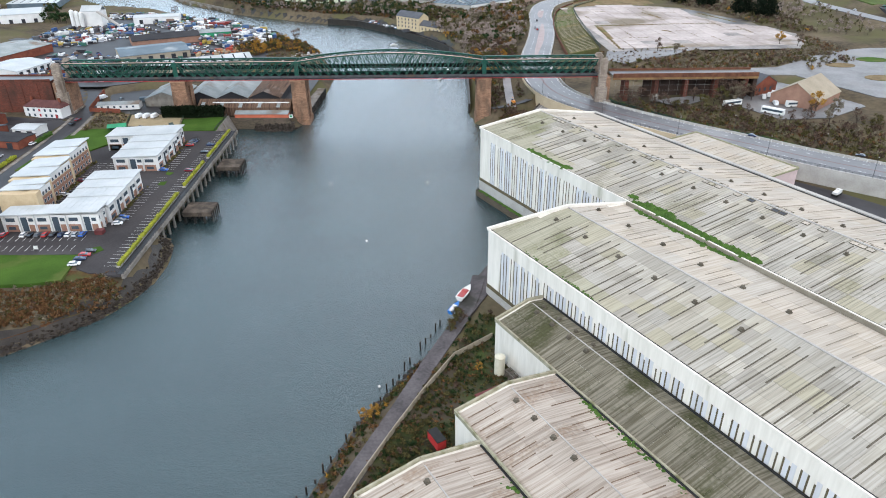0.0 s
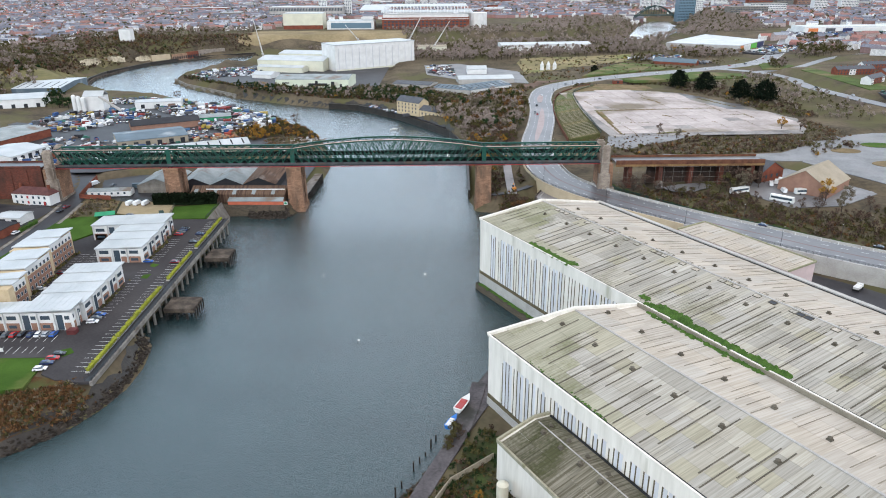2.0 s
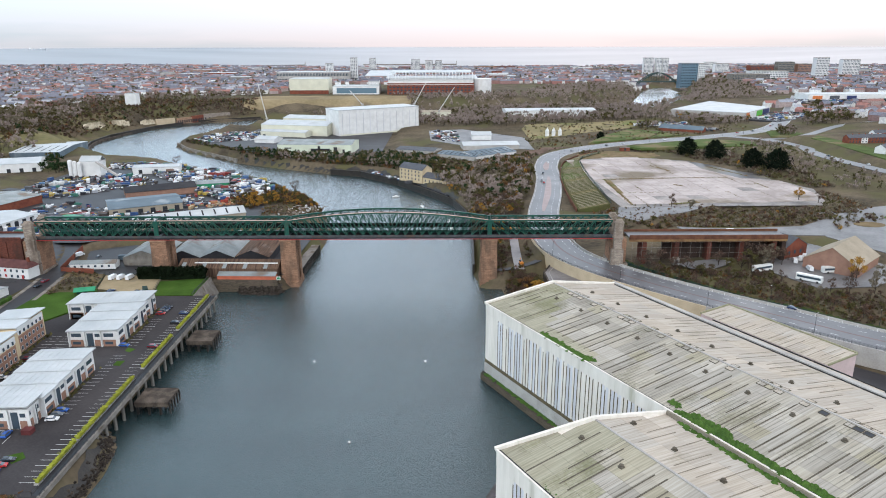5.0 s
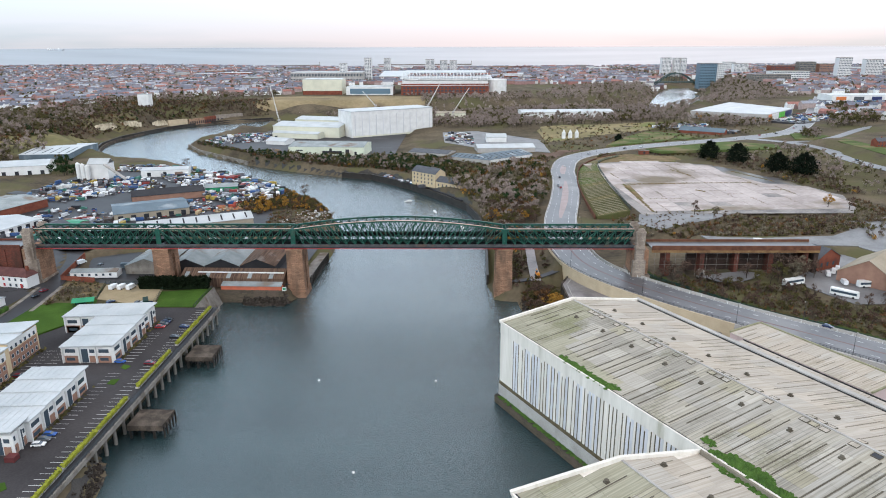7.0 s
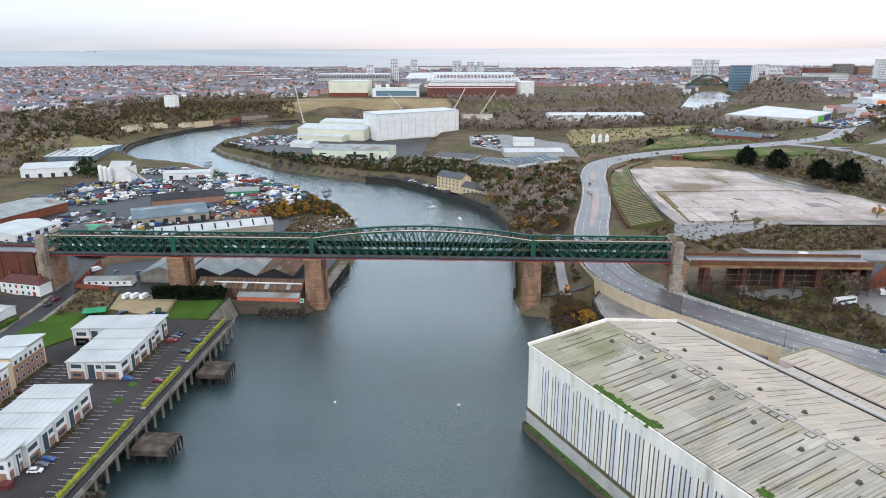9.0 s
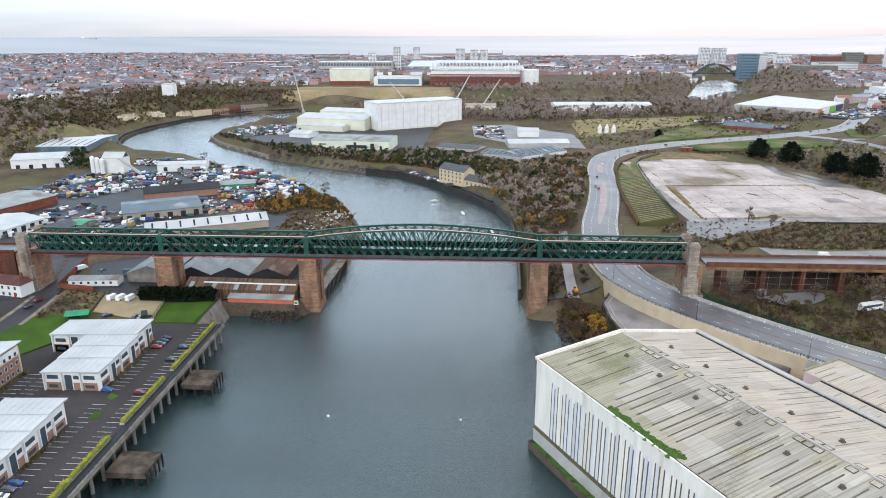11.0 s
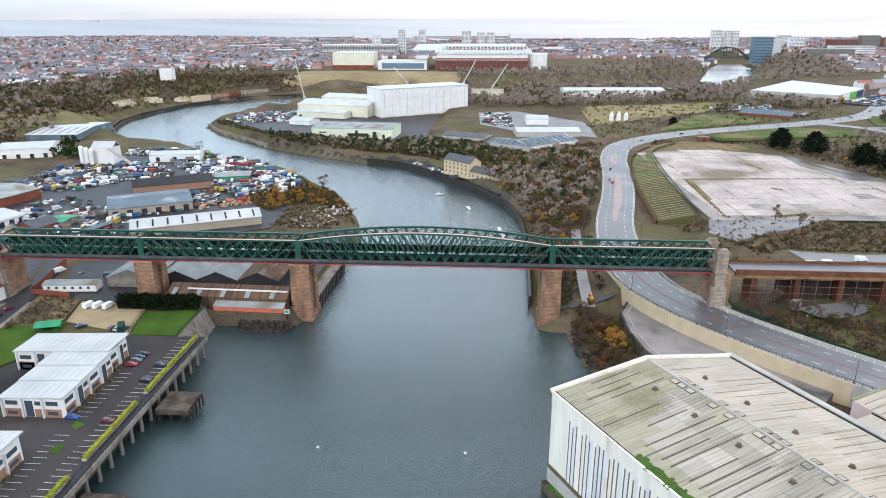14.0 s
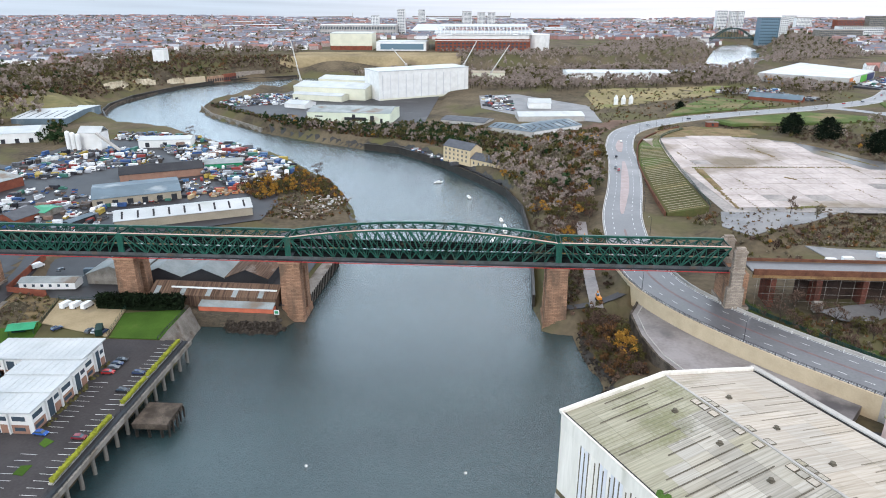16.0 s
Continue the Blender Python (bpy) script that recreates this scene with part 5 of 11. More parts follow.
# framed rooflights in two rows beside the tall hall's ridge
rnd = random.Random(4)
FRAMES = []
for base in (-65, -38, -11.4, 18, 43, 71):
    FRAMES += [base, base + 2.6, base + 5.2, base + 13.2, base + 18.6]
for d in FRAMES:
    for n, slope in ((77.3, 0.1065), (80.4, -0.1835)):
        z = 34.7 - abs(79.0 - n) * abs(slope) + 0.1
        e = rnd.uniform(-0.3, 0.3)
        bm = bmesh.new()
        for s in (-1, 1):
            beam(bm, (d + e - 1.1, n + s * 0.85, z + 0.12 + slope * s * 0.85), (d + e + 1.1, n + s * 0.85, z + 0.12 + slope * s * 0.85), 0.12, 0.22)
            beam(bm, (d + e + 1.1 * s, n - 0.85, z + 0.12 - slope * 0.85), (d + e + 1.1 * s, n + 0.85, z + 0.12 + slope * 0.85), 0.12, 0.22)
        light = part("skylight", bm, M_RIB, H2, "raised dark-framed rooflight")
        bm = bmesh.new()
        beam(bm, (d + e, n - 0.8, z + 0.12 - slope * 0.8), (d + e, n + 0.8, z + 0.12 + slope * 0.8), 2.1, 0.1)
        part("pane", bm, M_DARKSTEEL if 36 < d < 50 and n < 79 and rnd.random() < 0.6 else rnd.choice((M_SHEETPALE, M_SHEETROOF)), light)
bm = bmesh.new()
beam(bm, (-78, 111.3, 28.9), (230, 111.3, 28.9), 1.7, 1.6)
part("east_parapet", bm, M_PALECONC, H2, "weathered concrete parapet along the east eave")
bm = bmesh.new()
beam(bm, (-76, 110.05, 29.05), (230, 110.05, 29.05), 0.7, 0.5)
part("gutter", bm, M_BLACK, H2, "black box gutter along the east eave")
west_wall(H2, -79.2, 13, 48.0, 4, 31.4, 4.0, 3, 8.5)
west_wall(H1, 0.5, 190, 0.0, 4, 28.2, 4.4, 8, 7.5)
for t, gab, na, nb in ((H2, gable_tall, 48.0, 110.6), (H1, gable_low, 0, 47.7)):
    bm = bmesh.new()
    prism(bm, [(gab(na) - 0.15, na), (gab(na), na), (gab(nb), nb), (gab(nb) - 0.15, nb)], 4, 7)
    part("gable_foot", bm, M_PALECONC, t)

M_COPING = surface("mossy_concrete_coping", (0.36, 0.335, 0.25), (0.24, 0.22, 0.15), 0.9, scale=0.5, fine=3, spots=(0.17, 0.16, 0.09), spot_at=0.6)
# low bays stepping back along the river wall
for d0, d1, n0, n1, z0, z1, seed, lab in ((30, 190, -16.6, -0.35, 16.5, 19.5, 31, "low shed bay with a dark mossy roof against the big hall"),
                                          (57, 190, -46, -16.8, 16.5, 18.8, 32, "low shed bay with a streaked grey roof and white walls"),
                                          (68, 190, -76, -46.2, 16.2, 18.6, 33, "low shed bay with a pale streaked roof and white walls")):
    nr = (n0 + n1) / 2 if seed != 31 else n1 - 5
    t = hall(lab, [d0] * 5, d1, [(n0, 4), (n1, 4), (n1, z1 - 0.6 if seed == 31 else z0), (nr, z1), (n0, z0)], "low_shed")
    roof_sheets(t, d0 + 1, 150, n0 + 0.2, z0, nr, z1, 5.0, 2, M_SHEETPINK if seed != 31 else M_SHEETDARK, seed, 2.5)
    roof_sheets(t, d0 + 1, 150, n1 - 0.2, z1 - 0.6 if seed == 31 else z0, nr, z1, 5.0, 2, M_SHEETPINK if seed != 31 else M_SHEETDARK, seed + 10, 2.5)
    bm = bmesh.new()
    beam(bm, (d0, n0 - 0.1, z0 + 0.25), (d0, nr, z1 + 0.25), 0.6, 1.0)
    beam(bm, (d0, nr, z1 + 0.25), (d0, n1, (z1 - 0.6 if seed == 31 else z0) + 0.25), 0.6, 1.0)
    beam(bm, (d0, n0 - 0.1, z0 + 0.3), (150, n0 - 0.1, z0 + 0.3), 0.5, 1.0)
    part("parapet", bm, M_COPING, t, "mossy concrete coping round the roof")
    bm = bmesh.new()
    block(bm, d0 - 0.06, d0, n0, n1, 6.6, 7.8)
    part("sill_band", bm, M_SLOT, t)
    bm = bmesh.new()
    beam(bm, (d0 + 2, nr, z1 + 0.15), (150, nr, z1 + 0.15), 0.3, 0.16)
    part("ridge_cap", bm, M_PALECONC, t)
    bm = bmesh.new()
    beam(bm, (d0 + 1, n1 - 0.35, z0 + 0.3 if seed != 31 else z1 - 0.3), (150, n1 - 0.35, z0 + 0.3 if seed != 31 else z1 - 0.3), 0.55, 0.3)
    part("gutter", bm, M_BLACK, t, "black gutter against the taller wall")
    for k in range(4):
        vent(t, d0 + 6 + 7 * k, nr - 1.6, z1 - 0.3)
        if seed == 31:
            vent(t, d0 + 5 + 7 * k, nr + 1.6, z1 - 0.4)
    if seed != 31:
        bm = bmesh.new()
        clump_strip(bm, [(d0 + 12, n1 - 1.5, z0 + 0.2), (d0 + 45, n1 - 1.5, z0 + 0.2)], 0.9, 90, random.Random(seed))
        part("gutter_moss", bm, M_MOSS, t)
# low roof between the tall hall and the annex
t = thing("lean_to_shed", "low grey-roofed shed along the tall hall", "shed", YARD)
bm = bmesh.new()
block(bm, -50, 20, 112.3, 141.3, 4, 15.6)
part("body", bm, M_PALECONC, t)
roof_sheets(t, -50, 20, 112.4, 15.65, 141.0, 15.9, 5.0, 4, M_SHEETPALE, 47)
bm = bmesh.new()
beam(bm, (-50, 141.5, 15.95), (20, 141.5, 15.95), 0.6, 0.5)
part("gutter", bm, M_BLACK, t, "black gutter beside the annex")
# annex on the road side
t = thing("annex_shed", "low annex with streaked roof and pink-stained end wall", "shed", YARD)
bm = bmesh.new()
block(bm, -56.5, -0.5, 142, 159.5, 4, 16.3)
part("body", bm, surface("pink_stained_wall", (0.58, 0.45, 0.44), (0.48, 0.38, 0.36), 0.8, scale=0.2, fine=2), t)
roof_sheets(t, -56.5, -0.5, 142, 16.35, 159.5, 16.9, 4.3, 2, M_SHEETPALE, 41)
bm = bmesh.new()
beam(bm, (-56.5, 159.7, 17.1), (-0.5, 159.7, 17.1), 0.6, 0.8)
beam(bm, (-56.7, 142, 16.7), (-56.7, 159.5, 17.1), 0.6, 0.8)
beam(bm, (-0.3, 142, 16.7), (-0.3, 159.5, 17.1), 0.5, 0.7)
part("parapet", bm, surface("mossy_coping", (0.30, 0.29, 0.19), (0.22, 0.21, 0.13), 0.9), t)

# ---- kinds of things that recur ----
def extrude_profile(bm, prof, y0, y1, taper=1.0):
    """A side profile (x, z) drawn across from y0 to y1; taper pulls the upper points in."""
    zs = [z for _, z in prof]
    lo, hi = min(zs), max(zs)
    ym = (y0 + y1) / 2
    a, b = [], []
    for x, z in prof:
        k = 1 - (1 - taper) * (z - lo) / (hi - lo)
        a.append(bm.verts.new((x, ym + (y0 - ym) * k, z)))
        b.append(bm.verts.new((x, ym + (y1 - ym) * k, z)))
    n = len(prof)
    for i in range(n):
        j = (i + 1) % n
        bm.faces.new((a[i], a[j], b[j], b[i]))
    bm.faces.new(a[::-1])
    bm.faces.new(b)
    bmesh.ops.recalc_face_normals(bm, faces=bm.faces)


CAR_PAINTS = {"white": (0.75, 0.75, 0.75), "black": (0.02, 0.02, 0.024), "silver": (0.42, 0.44, 0.46), "red": (0.42, 0.03, 0.03), "blue": (0.03, 0.10, 0.36),
              "dark blue": (0.025, 0.04, 0.10), "maroon": (0.17, 0.02, 0.03), "grey": (0.12, 0.125, 0.135)}
CARS = {}
HOLD = pose(0, 0, -60)


def paint(name, c):
    m = surface(name, c, tuple(v * 0.85 for v in c), 0.25, scale=1, bump=0, spec=0.6)
    return m


def car_kind(colour):
    t = thing("car", f"{colour} parked hatchback car", "car", HOLD, group="parked cars")
    bm = bmesh.new()
    extrude_profile(bm, [(-2.05, 0.32), (2.0, 0.32), (2.12, 0.55), (2.05, 0.74), (1.15, 0.90), (-1.85, 0.96), (-2.1, 0.80)], -0.88, 0.88, 0.93)
    part("body", bm, paint(colour.replace(" ", "_") + "_car_paint", CAR_PAINTS[colour]), t)
    bm = bmesh.new()
    extrude_profile(bm, [(-1.85, 0.93), (1.15, 0.88), (0.45, 1.36), (-1.35, 1.38)], -0.80, 0.80, 0.82)
    glass = part("window_glass", bm, M_GLASS, t, "dark glass")
    bm = bmesh.new()
    extrude_profile(bm, [(-1.45, 1.36), (0.48, 1.34), (0.3, 1.44), (-1.2, 1.46)], -0.68, 0.68, 0.95)
    part("roof", bm, paint(colour.replace(" ", "_") + "_roof_paint", CAR_PAINTS[colour]), t)
    for x in (-1.32, 1.3):
        for y in (-0.84, 0.84):
            bm = bmesh.new()
            tube(bm, (x, y - 0.1, 0.31), (x, y + 0.1, 0.31), 0.31, 0.31, 10)
            part("wheel", bm, M_BLACK, t)
    for x, y in ((2.06, -0.6), (2.06, 0.6)):
        bm = bmesh.new()
        block(bm, x - 0.05, x + 0.02, y - 0.18, y + 0.18, 0.58, 0.72)
        part("headlight", bm, M_WHITE, t)
    return t


def car(x, y, z, heading, colour):
    m = pose(x, y, z, 0, 0, heading)
    if colour not in CARS:
        CARS[colour] = car_kind(colour)
        CARS[colour].matrix_basis = m
        return CARS[colour]
    return copy_thing(CARS[colour], m)


VANS = {}


def van(x, y, z, heading, size=1.0):
    m = pose(x, y, z, 0, 0, heading)
    if not VANS:
        t = thing("van", "white high-roofed delivery van", "van", m, group="white vans")
        bm = bmesh.new()
        extrude_profile(bm, [(-2.9, 0.4), (2.8, 0.4), (2.95, 1.1), (2.2, 1.35), (1.55, 2.35), (-2.9, 2.5)], -1.0, 1.0, 0.95)
        part("body", bm, paint("van_white", (0.78, 0.78, 0.78)), t)
        bm = bmesh.new()
        extrude_profile(bm, [(2.22, 1.38), (2.27, 1.38), (1.68, 2.2), (1.63, 2.2)], -0.85, 0.85)
        part("windscreen", bm, M_GLASS, t)
        for x_ in (-1.9, 1.8):
            for y_ in (-0.95, 0.95):
                bm = bmesh.new()
                tube(bm, (x_, y_ - 0.12, 0.36), (x_, y_ + 0.12, 0.36), 0.36, 0.36, 10)
                part("wheel", bm, M_BLACK, t)
        VANS["a"] = t
        return t
    return copy_thing(VANS["a"], m)


BUSES = {}


def bus(x, y, z, heading):
    m = pose(x, y, z, 0, 0, heading)
    if not BUSES:
        t = thing("coach", "white parked coach with a dark window band", "bus", m, group="parked coaches")
        bm = bmesh.new()
        extrude_profile(bm, [(-6, 0.4), (6, 0.4), (6.05, 1.4), (5.7, 3.3), (-5.95, 3.4)], -1.25, 1.25, 0.97)
        part("body", bm, paint("coach_white", (0.74, 0.73, 0.70)), t)
        for y_ in (-1.27, 1.24):
            bm = bmesh.new()
            block(bm, -5.5, 5.2, y_, y_ + 0.03, 1.6, 2.7)
            part("window_band", bm, M_GLASS, t)
        for x_ in (-3.6, 3.9):
            for y_ in (-1.2, 1.2):
                bm = bmesh.new()
                tube(bm, (x_, y_ - 0.14, 0.5), (x_, y_ + 0.14, 0.5), 0.5, 0.5, 10)
                part("wheel", bm, M_BLACK, t)
        BUSES["a"] = t
        return t
    return copy_thing(BUSES["a"], m)


LAMPS = {}


def street_lamp(x, y, z, heading, h=9.0):
    m = pose(x, y, z, 0, 0, heading)
    if not LAMPS:
        t = thing("street_lamp", "slender dark steel street lamp", "street lamp", m, group="street lamps")
        bm = bmesh.new()
        tube(bm, (0, 0, -0.3), (0, 0, 1.2), 0.13, 0.13)
        tube(bm, (0, 0, 1.2), (0, 0, h), 0.10, 0.06)
        part("pole", bm, M_DARKSTEEL, t)
        bm = bmesh.new()
        tube(bm, (0, 0, h - 0.1), (1.3, 0, h + 0.15), 0.05, 0.05)
        part("arm", bm, M_DARKSTEEL, t)
        bm = bmesh.new()
        block(bm, 1.1, 1.9, -0.17, 0.17, h + 0.08, h + 0.22)
        part("lamp_head", bm, M_PALECONC, t)
        LAMPS["a"] = t
        return t
    return copy_thing(LAMPS["a"], m)


def window_row(t, p, q, z, h, w, n, margin=0.6, mat=None, inset=0.05, name="window", facing=1):
    """n windows on the wall from p to q (outward is to the right of the way), each with frame and pane."""
    m = frame_between(p, q, z)
    L = math.hypot(q[0] - p[0], q[1] - p[1])
    for k in range(n):
        x = margin + (L - 2 * margin) * (k + 0.5) / n
        bm = bmesh.new()
        for a in ((x - w / 2 - 0.07, x - w / 2, 0, h), (x + w / 2, x + w / 2 + 0.07, 0, h), (x - w / 2 - 0.07, x + w / 2 + 0.07, h, h + 0.07), (x - w / 2 - 0.12, x + w / 2 + 0.12, -0.1, 0)):
            block(bm, a[0], a[1], -0.10, 0.0, a[2], a[3], m)
        fr = part(name, bm, M_WHITE, t)
        bm = bmesh.new()
        block(bm, x - w / 2, x + w / 2, -0.05, 0.0, 0, h, m)
        part("pane", bm, mat or M_GLASS, fr)


def panel_on(t, name, p, q, a, b, z0, z1, mat, proud=0.08, label=""):
    """A plain panel on the wall from p to q, between a and b metres along it."""
    m = frame_between(p, q, 0)
    bm = bmesh.new()
    block(bm, a, b, -proud, 0, z0, z1, m)
    return part(name, bm, mat, t, label)


def shed(name, label, p, q, depth, z0, eave, ridge, wall, roof, category="shed", doors=0, lights=0, ridge_along=True, group=""):
    """A gabled shed whose front wall runs from p to q, with its depth to the left of that way."""
    t = thing(name, label, category, frame_between(p, q, 0), group=group)
    L = math.hypot(q[0] - p[0], q[1] - p[1])
    bm = bmesh.new()
    if ridge_along:
        gable(bm, 0, L, 0, depth, z0 - 1.0, eave, ridge)
    else:
        gable(bm, 0, depth, 0, L, z0 - 1.0, eave, ridge)
        for v in bm.verts:
            v.co = Vector((L - v.co.y, v.co.x, v.co.z))
    bmesh.ops.recalc_face_normals(bm, faces=bm.faces)
    part("wall", bm, wall, t)
    bm = bmesh.new()
    if ridge_along:
        roof_pair(bm, 0, L, 0, depth, eave, ridge)
    else:
        roof_pair(bm, 0, depth, 0, L, eave, ridge)
        for v in bm.verts:
            v.co = Vector((L - v.co.y, v.co.x, v.co.z))
        bmesh.ops.recalc_face_normals(bm, faces=bm.faces)
    part("roof", bm, roof, t)
    if doors:
        for k in range(doors):
            x = L * (k + 0.5) / doors
            bm = bmesh.new()
            block(bm, x - 1.6, x + 1.6, -0.08, 0, z0, z0 + min(3.6, (eave - z0) * 0.8))
            part("door", bm, M_DARKSTEEL, t)
    if lights and ridge_along:
        for k in range(lights):
            x = L * (k + 0.5) / lights
            s = (ridge - eave) / (depth / 2)
            bm = bmesh.new()
            vs = block(bm, x - 0.5, x + 0.5, depth * 0.06, depth * 0.42, 0, 0.08)
            for v in vs:
                v.co.z += eave + 0.27 + s * v.co.y
            part("rooflight", bm, M_DARKROOF, t)
    return t


def flat_block(name, label, pts, z0, z1, wall, roof, category="building", parapet=0.6, floors=0, win=2.2, group="", glass=None, edges=None):
    """A flat-roofed building on a counter-clockwise polygon with storeys of windows on the walls named by edges."""
    t = thing(name, label, category, group=group)
    bm = bmesh.new()
    prism(bm, pts, z0 - 1.5, z1)
    part("wall", bm, wall, t)
    cx, cy = sum(p[0] for p in pts) / len(pts), sum(p[1] for p in pts) / len(pts)
    bm = bmesh.new()
    prism(bm, [(cx + (x - cx) * 0.985, cy + (y - cy) * 0.985) for x, y in pts], z1 + 0.002, z1 + parapet)
    part("roof", bm, roof, t)
    if floors:
        fh = (z1 - z0) / floors
        n = len(pts)
        for e in (edges if edges is not None else range(n)):
            p, q = pts[e], pts[(e + 1) % n]
            L = math.hypot(q[0] - p[0], q[1] - p[1])
            for f in range(floors):
                window_row(t, p, q, z0 + f * fh + fh * 0.32, fh * 0.45, win * 0.6, max(1, int(L / win)), mat=glass)
    return t


def hedge(name, label, pts, w, h, mat, rnd, per_m=14, leaf=0.35):
    """A clipped hedge: a core with many small leafy facets standing out of it."""
    t = thing(name, label, "hedge")
    bm = bmesh.new()
    for a, b in zip(pts, pts[1:]):
        beam(bm, (a[0], a[1], a[2] + h * 0.45), (b[0], b[1], b[2] + h * 0.45), w * 0.8, h * 0.85)
    part("core", bm, mat, t)
    bm = bmesh.new()
    for a, b in zip(pts, pts[1:]):
        a, b = Vector(a), Vector(b)
        n = int((b - a).length * per_m)
        side = Vector((-(b - a).y, (b - a).x, 0)).normalized()
        for _ in range(n):
            p = a.lerp(b, rnd.random()) + side * rnd.uniform(-0.55, 0.55) * w + Vector((0, 0, h * rnd.uniform(0.3, 1.08)))
            d = [Vector((rnd.gauss(0, 1), rnd.gauss(0, 1), rnd.gauss(0, 0.8))) * leaf for _ in range(3)]
            bm.faces.new([bm.verts.new(p + v) for v in d])
    part("leaves", bm, mat, t)
    return t


def fence(name, label, pts, h, mat, every=2.5, rails=(0.5, 1.0), r=0.04, category="fence"):
    t = thing(name, label, category)
    for f in rails:
        bm = bmesh.new()
        polybeam(bm, [(x, y, z + h * f) for x, y, z in pts], r * 2, r * 2)
        part("rail", bm, mat, t)
    bm0 = bmesh.new()
    block(bm0, -r * 1.3, r * 1.3, -r * 1.3, r * 1.3, -0.1, h)
    me = bpy.data.meshes.new("post")
    bm0.to_mesh(me)
    bm0.free()
    me.materials.append(mat)
    for a, b in zip(pts, pts[1:]):
        a, b = Vector(a), Vector(b)
        n = max(1, int((b - a).length / every))
        for k in range(n):
            p = a.lerp(b, k / n)
            mesh_part("post", me, t, Matrix.Translation(p))
    return t

# ---- car park on the quay ----
tagged(slab("pavement", [(-119.2, 203), (-119.2, 357), (-141, 357), (-165, 345), (-178, 324), (-184, 300), (-192, 298), (-192, 217), (-131, 217), (-128, 206.5), (-122, 203)], 8.0, M_CARPARK), "worn dark asphalt car park", "car park")
deck = thing("quay_deck", "concrete quay deck on stout columns over the water", "quay")
bm = bmesh.new()
block(bm, -119.2, -109.7, 201.5, 357.5, 7.1, 7.98)
part("slab", bm, M_CARPARK, deck, "asphalt-topped deck slab")
bm = bmesh.new()
block(bm, -110.3, -109.3, 201.3, 357.7, 6.6, 8.1)
part("edge_beam", bm, M_CONC, deck, "stained concrete edge beam")
bm = bmesh.new()
tube(bm, (0, 0, -3), (0, 0, 6.0), 0.62, 0.58, 10)
block(bm, -1.0, 0.9, -0.7, 0.7, 6.0, 6.7)
col = bpy.data.meshes.new("column")
bm.to_mesh(col)
bm.free()
col.materials.append(M_CONC)
for k in range(25):
    y = 204.5 + 6.3 * k
    for x in (-110.9, -116.5):
        mesh_part("column", col, deck, Matrix.Translation((x, y, 0)))
for k in range(25):
    bm = bmesh.new()
    y = 204.5 + 6.3 * k
    block(bm, -118.5, -109.6, y - 0.45, y + 0.45, 6.7, 7.1)
    part("cross_beam", bm, M_CONC, deck)
bm = bmesh.new()
block(bm, -111.9, -110.0, 202, 357, 7.99, 8.1)
part("walkway", bm, M_DARKSTEEL, deck, "dark bluish walkway strip")
fence("quay_railing", "dark metal railing along the quay edge", [(-109.7, 202, 8.1), (-109.7, 357.4, 8.1)], 1.2, M_DARKSTEEL, 2.2, (0.35, 0.68, 1.0), 0.045, "railing")
fence("quay_railing", "dark metal railing behind the walkway", [(-111.9, 202, 8.1), (-111.9, 357.0, 8.1)], 1.1, M_DARKSTEEL, 3.0, (0.5, 1.0), 0.04, "railing")
rnd = random.Random(12)
for y0, y1 in ((207, 228), (229.5, 249), (250, 270), (278.5, 308), (315, 330), (331.5, 356)):
    t = hedge("planter_hedge", "clipped yellow-green hedge in a long planter", [(-113.2, y0, 8.35), (-113.2, y1, 8.35)], 1.2, 1.25, M_LIMEHEDGE, rnd, 16, 0.3)
    bm = bmesh.new()
    block(bm, -113.95, -112.45, y0 - 0.4, y1 + 0.4, 8.0, 8.5)
    part("planter", bm, M_PALECONC, t, "pale concrete planter box")


def bay_lines(x0, x1, y0, y1, step, across=False, z=8.0):
    """White parking bay lines."""
    t = thing("bay_marking", "worn white parking bay lines", "road marking", kind="structure")
    k, v = 0, y0
    while v <= y1:
        bm = bmesh.new()
        if across:
            block(bm, v - 0.07, v + 0.07, x0, x1, z, z + 0.006)
        else:
            block(bm, x0, x1, v - 0.07, v + 0.07, z, z + 0.006)
        part("line", bm, M_PAINT, t)
        v += step


bay_lines(-119.0, -114.4, 208, 355, 2.75)
bay_lines(-129.5, -124.8, 246, 292, 2.75)
bay_lines(-129.5, -124.8, 300, 330, 2.75)
bay_lines(232.2, 227.8, -166, -134, 2.75, True)
bay_lines(224.2, 219.8, -172, -136, 2.75, True)
bay_lines(-158.6, -153.8, 246, 310, 2.75)
bay_lines(-164.5, -160.0, 246, 310, 2.75)
for pts in ([(-127, 294.5), (-124.5, 293), (-123.5, 296), (-127, 297.5)], [(-126, 281.5), (-123, 281), (-123, 285.5), (-126, 285)], [(-126.5, 217), (-124, 220), (-126.5, 223), (-130.5, 221)]):
    tagged(slab("verge", pts, 8.12, M_GRASS, 0.14), "small green grass island with a kerb", "grass")
tagged(slab("lawn", [(-121.2, 357.5), (-122, 383), (-145.5, 378), (-140.6, 357.5)], 8.3, M_GRASS), "bright green mown lawn", "lawn")
tagged(slab("lawn", [(-138, 196.5), (-129.5, 198.5), (-131, 216.5), (-210, 218), (-230, 205), (-180, 194)], 8.1, M_GRASS, 2.5), "green lawn south of the car park", "lawn")
tagged(slab("lawn", [(-165, 345.5), (-172, 366), (-174, 367.5), (-197, 358), (-199, 300), (-184, 300), (-177, 324)], 8.62, M_GRASS, 0.9), "green lawn beside the street", "lawn")
